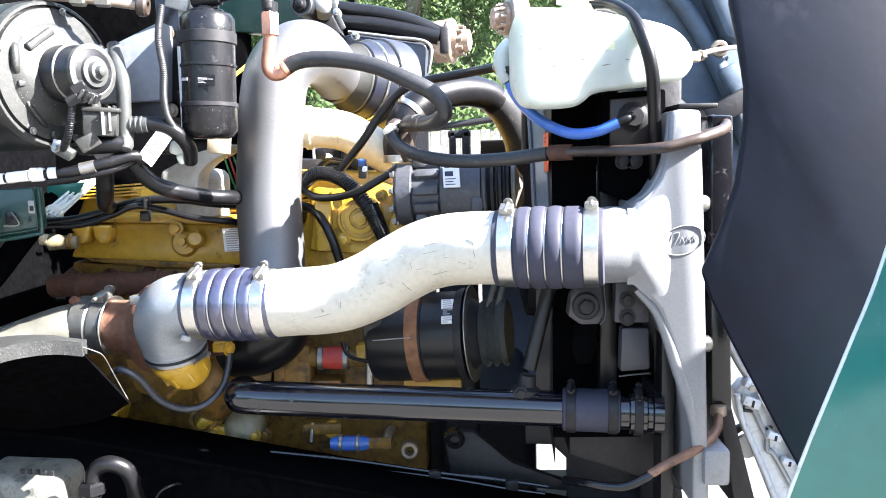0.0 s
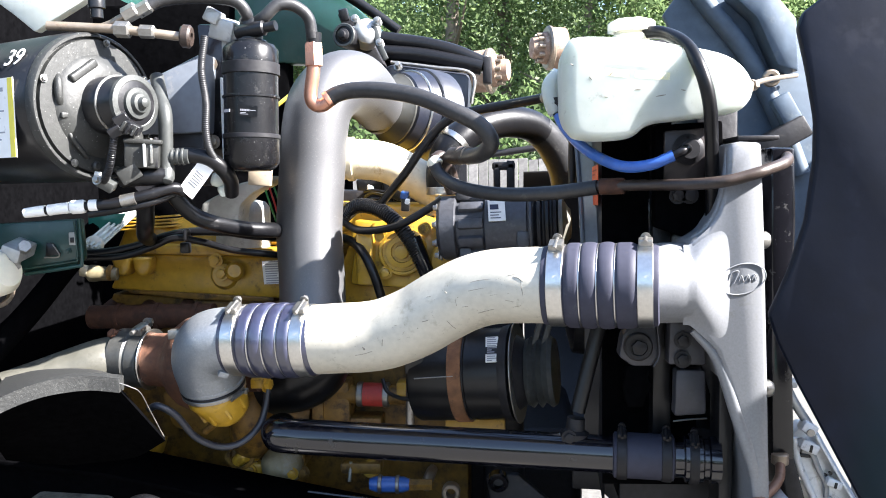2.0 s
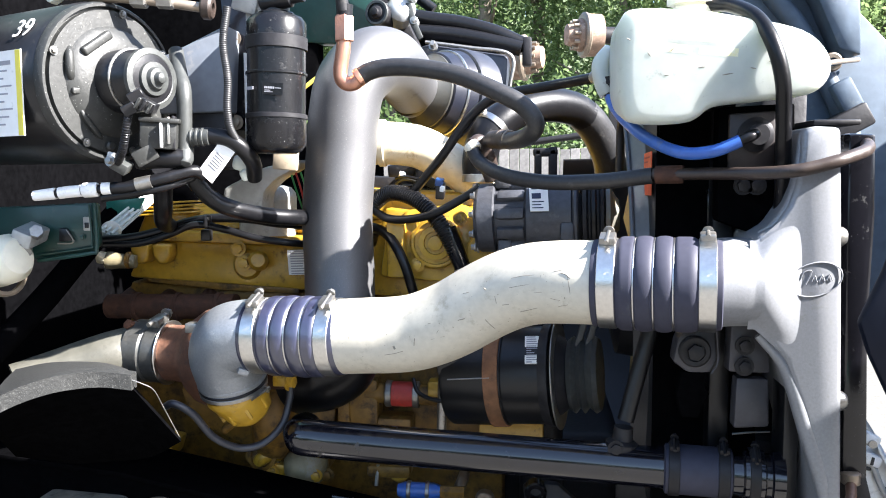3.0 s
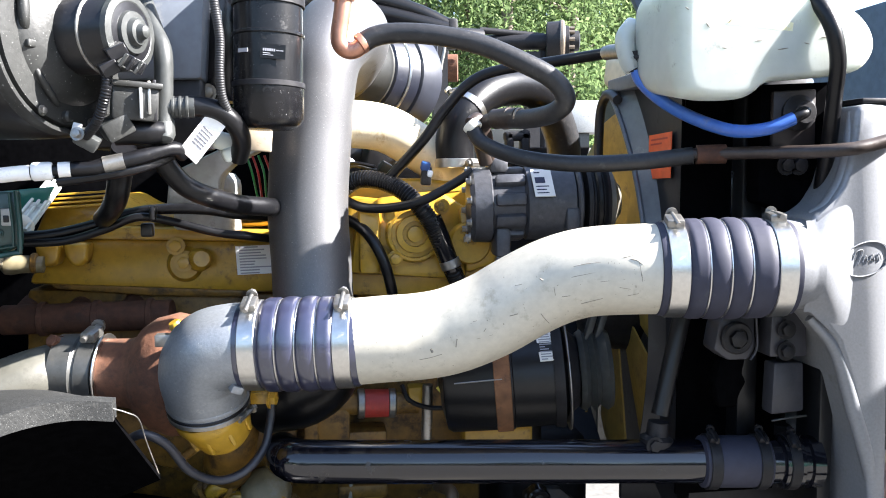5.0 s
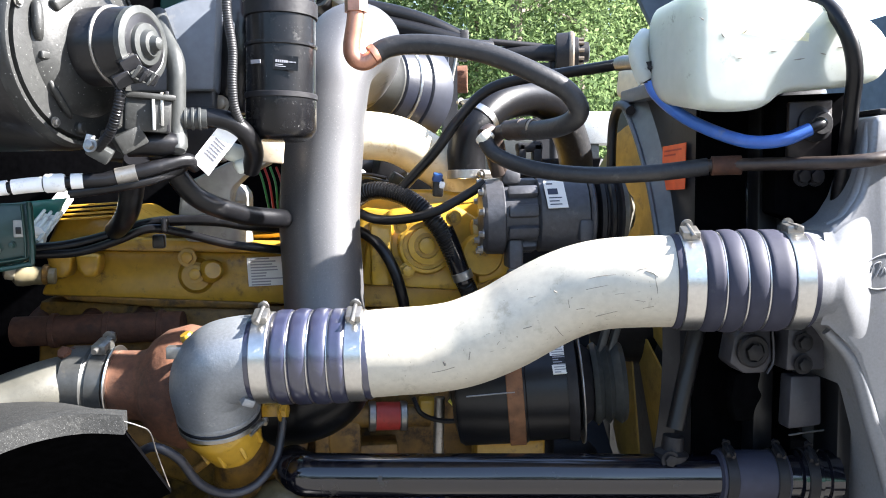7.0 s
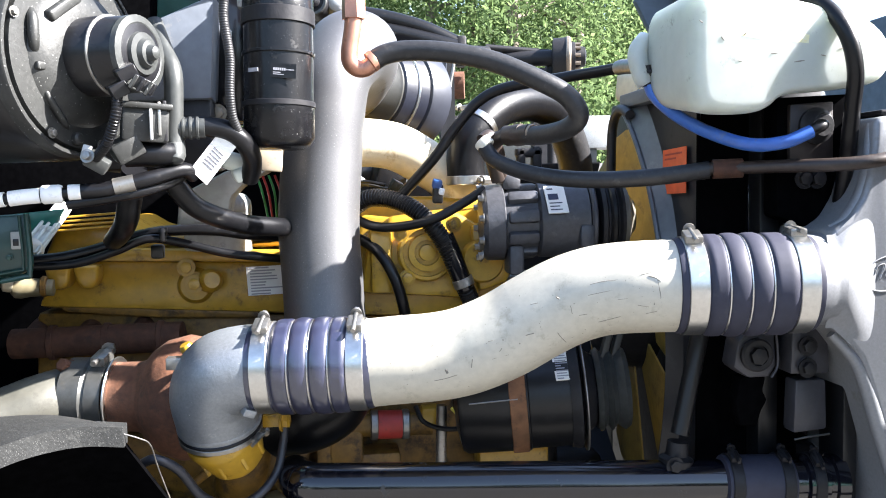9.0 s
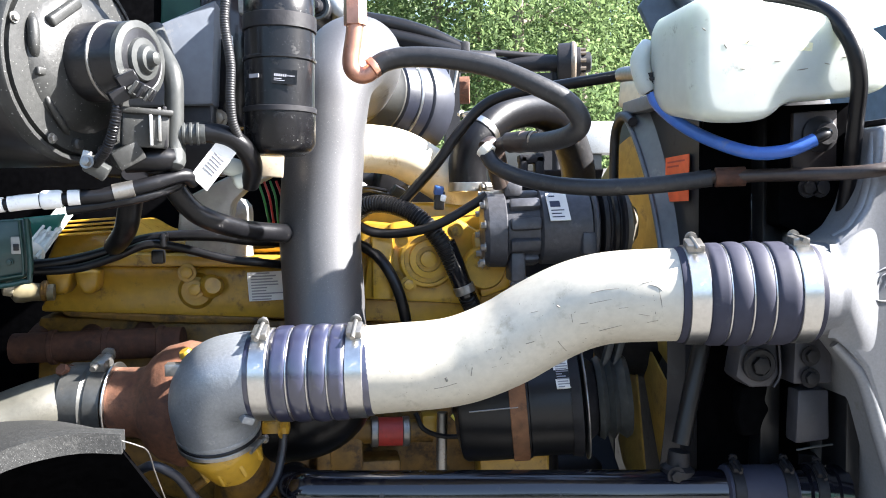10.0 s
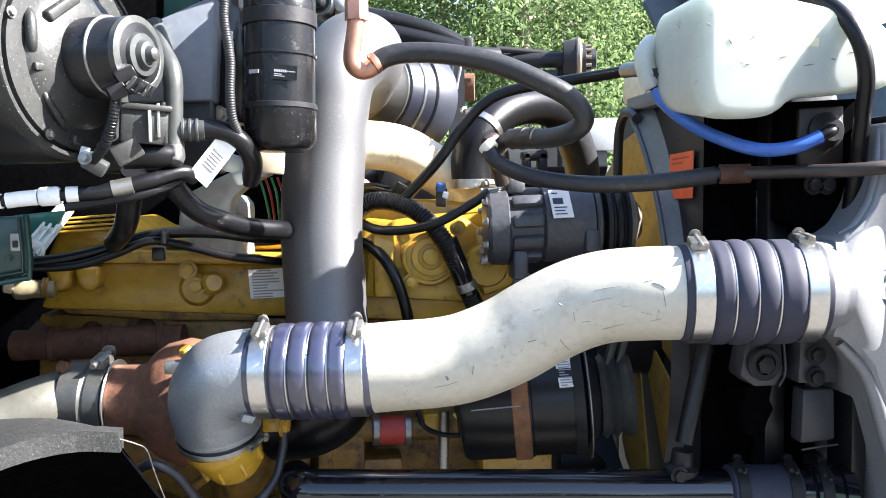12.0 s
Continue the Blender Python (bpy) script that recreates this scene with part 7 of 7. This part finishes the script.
for p, w_, h_ in (((0.541, 1.585, 1.014), 0.035, 0.02), ((0.586, 1.585, 0.945), 0.03, 0.016), ((0.614, 1.585, 0.893), 0.026, 0.014)):
    part("lug", box(p, (w_, 0.02, h_), Euler((0, 0.4, 0)).to_matrix(), 0.004), SUNLIT_CAST, hinge)
    part("slot", box((p[0] + 0.001, p[1] - 0.009, p[2] - 0.002), (0.005, 0.006, h_ * 0.7), Euler((0, 0.2, 0)).to_matrix(), 0.001), PLASTIC, hinge)
for p in ((0.574, 1.594, 0.958), (0.583, 1.594, 0.961), (0.621, 1.594, 0.886)):
    part("hole", lathe([(0, 0.003), (0.006, 0.003)], p, (0, -1, 0), 10), PLASTIC, hinge)
part("pocket", box((0.536, 1.596, 0.994), (0.022, 0.014, 0.007), Euler((0, 0.1, 0)).to_matrix(), 0.002), PLASTIC, hinge)
part("bar", tube([(0.490, 1.575, 1.140), (0.514, 1.580, 1.095), (0.540, 1.585, 1.055)], 0.0085, 10), BRUSHED, hinge)
part("latch", box((0.536, 1.578, 1.052), (0.028, 0.03, 0.02), Euler((0, 0.5, 0)).to_matrix(), 0.004), SUNLIT_CAST, hinge)
part("pin", lathe([(-0.012, 0.007), (0.012, 0.007)], (0.536, 1.572, 1.046), (0, -1, 0), 14), ZINC, hinge)
part("pivot_block", box((0.474, 1.510, 1.152), (0.03, 0.03, 0.014), None, 0.003), BRUSHED, hinge)
part("cup", ring((0.553, 1.650, 0.914), (0, -1, 0), 0.024, 0.034, 0.02, 24), BLACK_FLAT, hinge)
part("pad", lathe([(0, 0.024), (0.012, 0.024)], (0.555, 1.650, 0.904), (0, -1, 0), 20), PAPER, hinge)

# ---- yard behind ----
solo("ground", box((0, 60, -0.05), (900, 900, 0.1)), GROUND, "pale dusty gravel yard", "ground", "", "structure")
fence = thing("board_fence", (0, 13, 0), "weathered grey upright board fence", "fence", "", "structure")
bm0 = box((0, 0, 0), (0.145, 0.02, 1.8), None, 0.002, 1)
board = finish(bm0, WOOD, "board")
for i in range(90):
    ob = new("board", board)
    ob.parent = fence
    ob.location = (-7 + 0.155 * i, 0.01 * random.random(), 0.95 + 0.03 * random.random())
for z in (0.45, 1.5):
    part("rail", box((0, 13.05, z), (14.2, 0.04, 0.09)), WOOD, fence)


def hub(at, face, metal, name="axle_hub"):
    """A rusty wheel hub and drum on a stand."""
    at = Vector(at)
    d = Vector((face, -0.25, 0)).normalized()
    h = thing(name, (at.x, at.y, 0), "rusty truck axle hub and brake drum on a steel stand", "axle hub", "rusty axle hubs")
    part("drum", lathe([(-0.16, 0.12), (-0.15, 0.17), (-0.03, 0.175), (-0.02, 0.14), (0.04, 0.13), (0.05, 0.1), (0.13, 0.085), (0.14, 0.05)], at, d, 28), metal, h)
    part("ring", ring(at - d * 0.02, d, 0.1, 0.185, 0.05, 28), BRONZE, h)
    u = Vector((0, 0, 1))
    w = d.cross(u)
    for i in range(10):
        a = 2 * math.pi * i / 10
        part("stud", lathe([(0, 0.016), (0.06, 0.016)], at + d * 0.03 + (u * math.sin(a) + w * math.cos(a)) * 0.11, d, 8), BRONZE, h)
    part("axle", tube([at - d * 0.7, at - d * 0.1], 0.07, 14), BLACK_FLAT, h)
    part("stand", box((at.x - d.x * 0.3, at.y, at.z / 2 - 0.05), (0.12, 0.12, at.z - 0.1)), BLACK_FLAT, h)
    return h


OLD_IRON = mat("pale_rusty_iron", (0.26, 0.17, 0.12), 0.7, 0.1, 0.35, 12, (0.45, 0.36, 0.28), 0.3, 4, 0.4)
hub((-0.092, 7.000, 2.431), 1, OLD_IRON)
hub((0.357, 7.200, 2.633), -1, OLD_IRON)
hub((1.801, 7.500, 2.632), 1, BLACK_FLAT)
rack = thing("machine_frame", (-0.2, 7.6, 0), "dark steel frame of a machine parked in the yard", "machine")
for p, q, r in (((1.060, 7.600, 2.733), (1.649, 7.600, 2.687), 0.03), ((1.212, 7.600, 2.645), (1.648, 7.600, 2.588), 0.025), ((0.730, 7.600, 2.545), (0.670, 7.600, 0.132), 0.06), ((1.649, 7.600, 2.697), (1.660, 7.600, -0.431), 0.05), ((0.647, 7.600, 2.077), (1.724, 7.600, 2.147), 0.05), ((-0.284, 7.600, 1.746), (0.518, 7.600, 1.844), 0.03)):
    part("beam", tube([p, q], r, 10), BLACK_FLAT, rack)
part("drum", lathe([(-0.1, 0.12), (0.1, 0.12)], (0.763, 7.600, 2.398), (1, -0.2, 0), 20), RUST, rack)
part("box", box((2.166, 8.000, 1.994), (0.5, 0.4, 0.3), None, 0.01), BRUSHED, rack)
part("panel", box((1.558, 8.000, 1.706), (1.2, 0.3, 0.35), None, 0.01), PIPE_GREY, rack)


def foliage(at, spread, count, size, seed):
    """Many bent leaf sprays in a cloud of clumps."""
    rnd = np.random.RandomState(seed)
    clumps = rnd.normal(size=(max(8, count // 60), 3)) * np.array(spread) * 0.55
    which = rnd.randint(len(clumps), size=count)
    pos = np.array(at) + clumps[which] + rnd.normal(size=(count, 3)) * np.array(spread) * 0.13
    u = rnd.normal(size=(count, 3))
    u /= np.linalg.norm(u, axis=1)[:, None]
    v = np.cross(u, rnd.normal(size=(count, 3)))
    v /= np.linalg.norm(v, axis=1)[:, None]
    s = size * rnd.uniform(0.5, 1.4, (count, 1))
    return np.stack([pos - u * s, pos + v * s * 0.45, pos + u * s, pos - v * s * 0.45], 1).reshape(-1, 3)


def leaf_mesh(name, verts, material):
    n = len(verts) // 4
    me = bpy.data.meshes.new(name)
    me.from_pydata(verts.tolist(), [], np.arange(4 * n).reshape(n, 4).tolist())
    me.materials.append(material)
    return me


rt = random.Random(5)
for i in range(17):
    x, y = -9 + 1.15 * i + rt.uniform(-0.5, 0.5), rt.uniform(15, 24)
    tall = rt.uniform(8, 11)
    tree = thing("tree", (x, y, 0), "tall yard-side tree with grey trunk and sunlit green leaves", "tree", "trees behind the yard")
    tx, ty = rt.uniform(-0.5, 0.5), rt.uniform(-0.3, 0.3)
    trunk = tube([(x, y, -0.1), (x + tx * 0.3, y, tall * 0.35), (x + tx, y + ty, tall * 0.8), (x + tx * 1.2, y + ty, tall)], [0.2, 0.15, 0.09, 0.03], 10, 6)
    for j in range(7):
        h0 = tall * (0.2 + 0.1 * j)
        a = rt.uniform(0, 6.28)
        e = rt.uniform(1.0, 2.0)
        tube([(x + tx * 0.5, y, h0), (x + tx * 0.5 + e * 0.5 * math.cos(a), y + e * 0.5 * math.sin(a), h0 + 0.3), (x + tx * 0.5 + e * math.cos(a), y + e * math.sin(a), h0 + 0.7)], [0.06, 0.04, 0.012], 6, 4, None, True, trunk)
    part("trunk", trunk, BARK, tree)
    crown = new("crown", leaf_mesh("crown", foliage((tx * 0.6, 0, tall * 0.55), (1.7, 1.7, 3.2), 9500, 0.062, 100 + i), LEAF))
    crown.parent = tree
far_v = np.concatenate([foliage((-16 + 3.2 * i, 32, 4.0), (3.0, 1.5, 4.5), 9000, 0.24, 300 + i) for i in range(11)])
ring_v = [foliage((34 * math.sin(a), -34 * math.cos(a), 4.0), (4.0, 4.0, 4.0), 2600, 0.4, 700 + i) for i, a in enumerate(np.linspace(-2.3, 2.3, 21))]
woods = new("far_woods", leaf_mesh("far_woods", far_v, LEAF_HAZE))
tagged(woods, "dense green woods behind the trees", "woods", "", "stuff")
# Unseen woods added behind the camera, darkened to cut fill light and reflections.
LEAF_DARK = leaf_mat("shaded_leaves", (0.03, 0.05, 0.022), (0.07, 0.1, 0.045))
unseen_woods = new("woods", leaf_mesh("woods", np.concatenate(ring_v), LEAF_DARK))
tagged(unseen_woods, "unseen green woods round the yard, darkened to dim reflections", "woods", "", "stuff")
under_v = np.concatenate([foliage((-10 + 2.2 * i, 14.5, 1.6), (1.6, 0.7, 1.3), 2600, 0.07, 500 + i) for i in range(10)])
under = new("undergrowth", leaf_mesh("undergrowth", under_v, LEAF))
tagged(under, "green undergrowth along the fence", "bushes", "", "stuff")
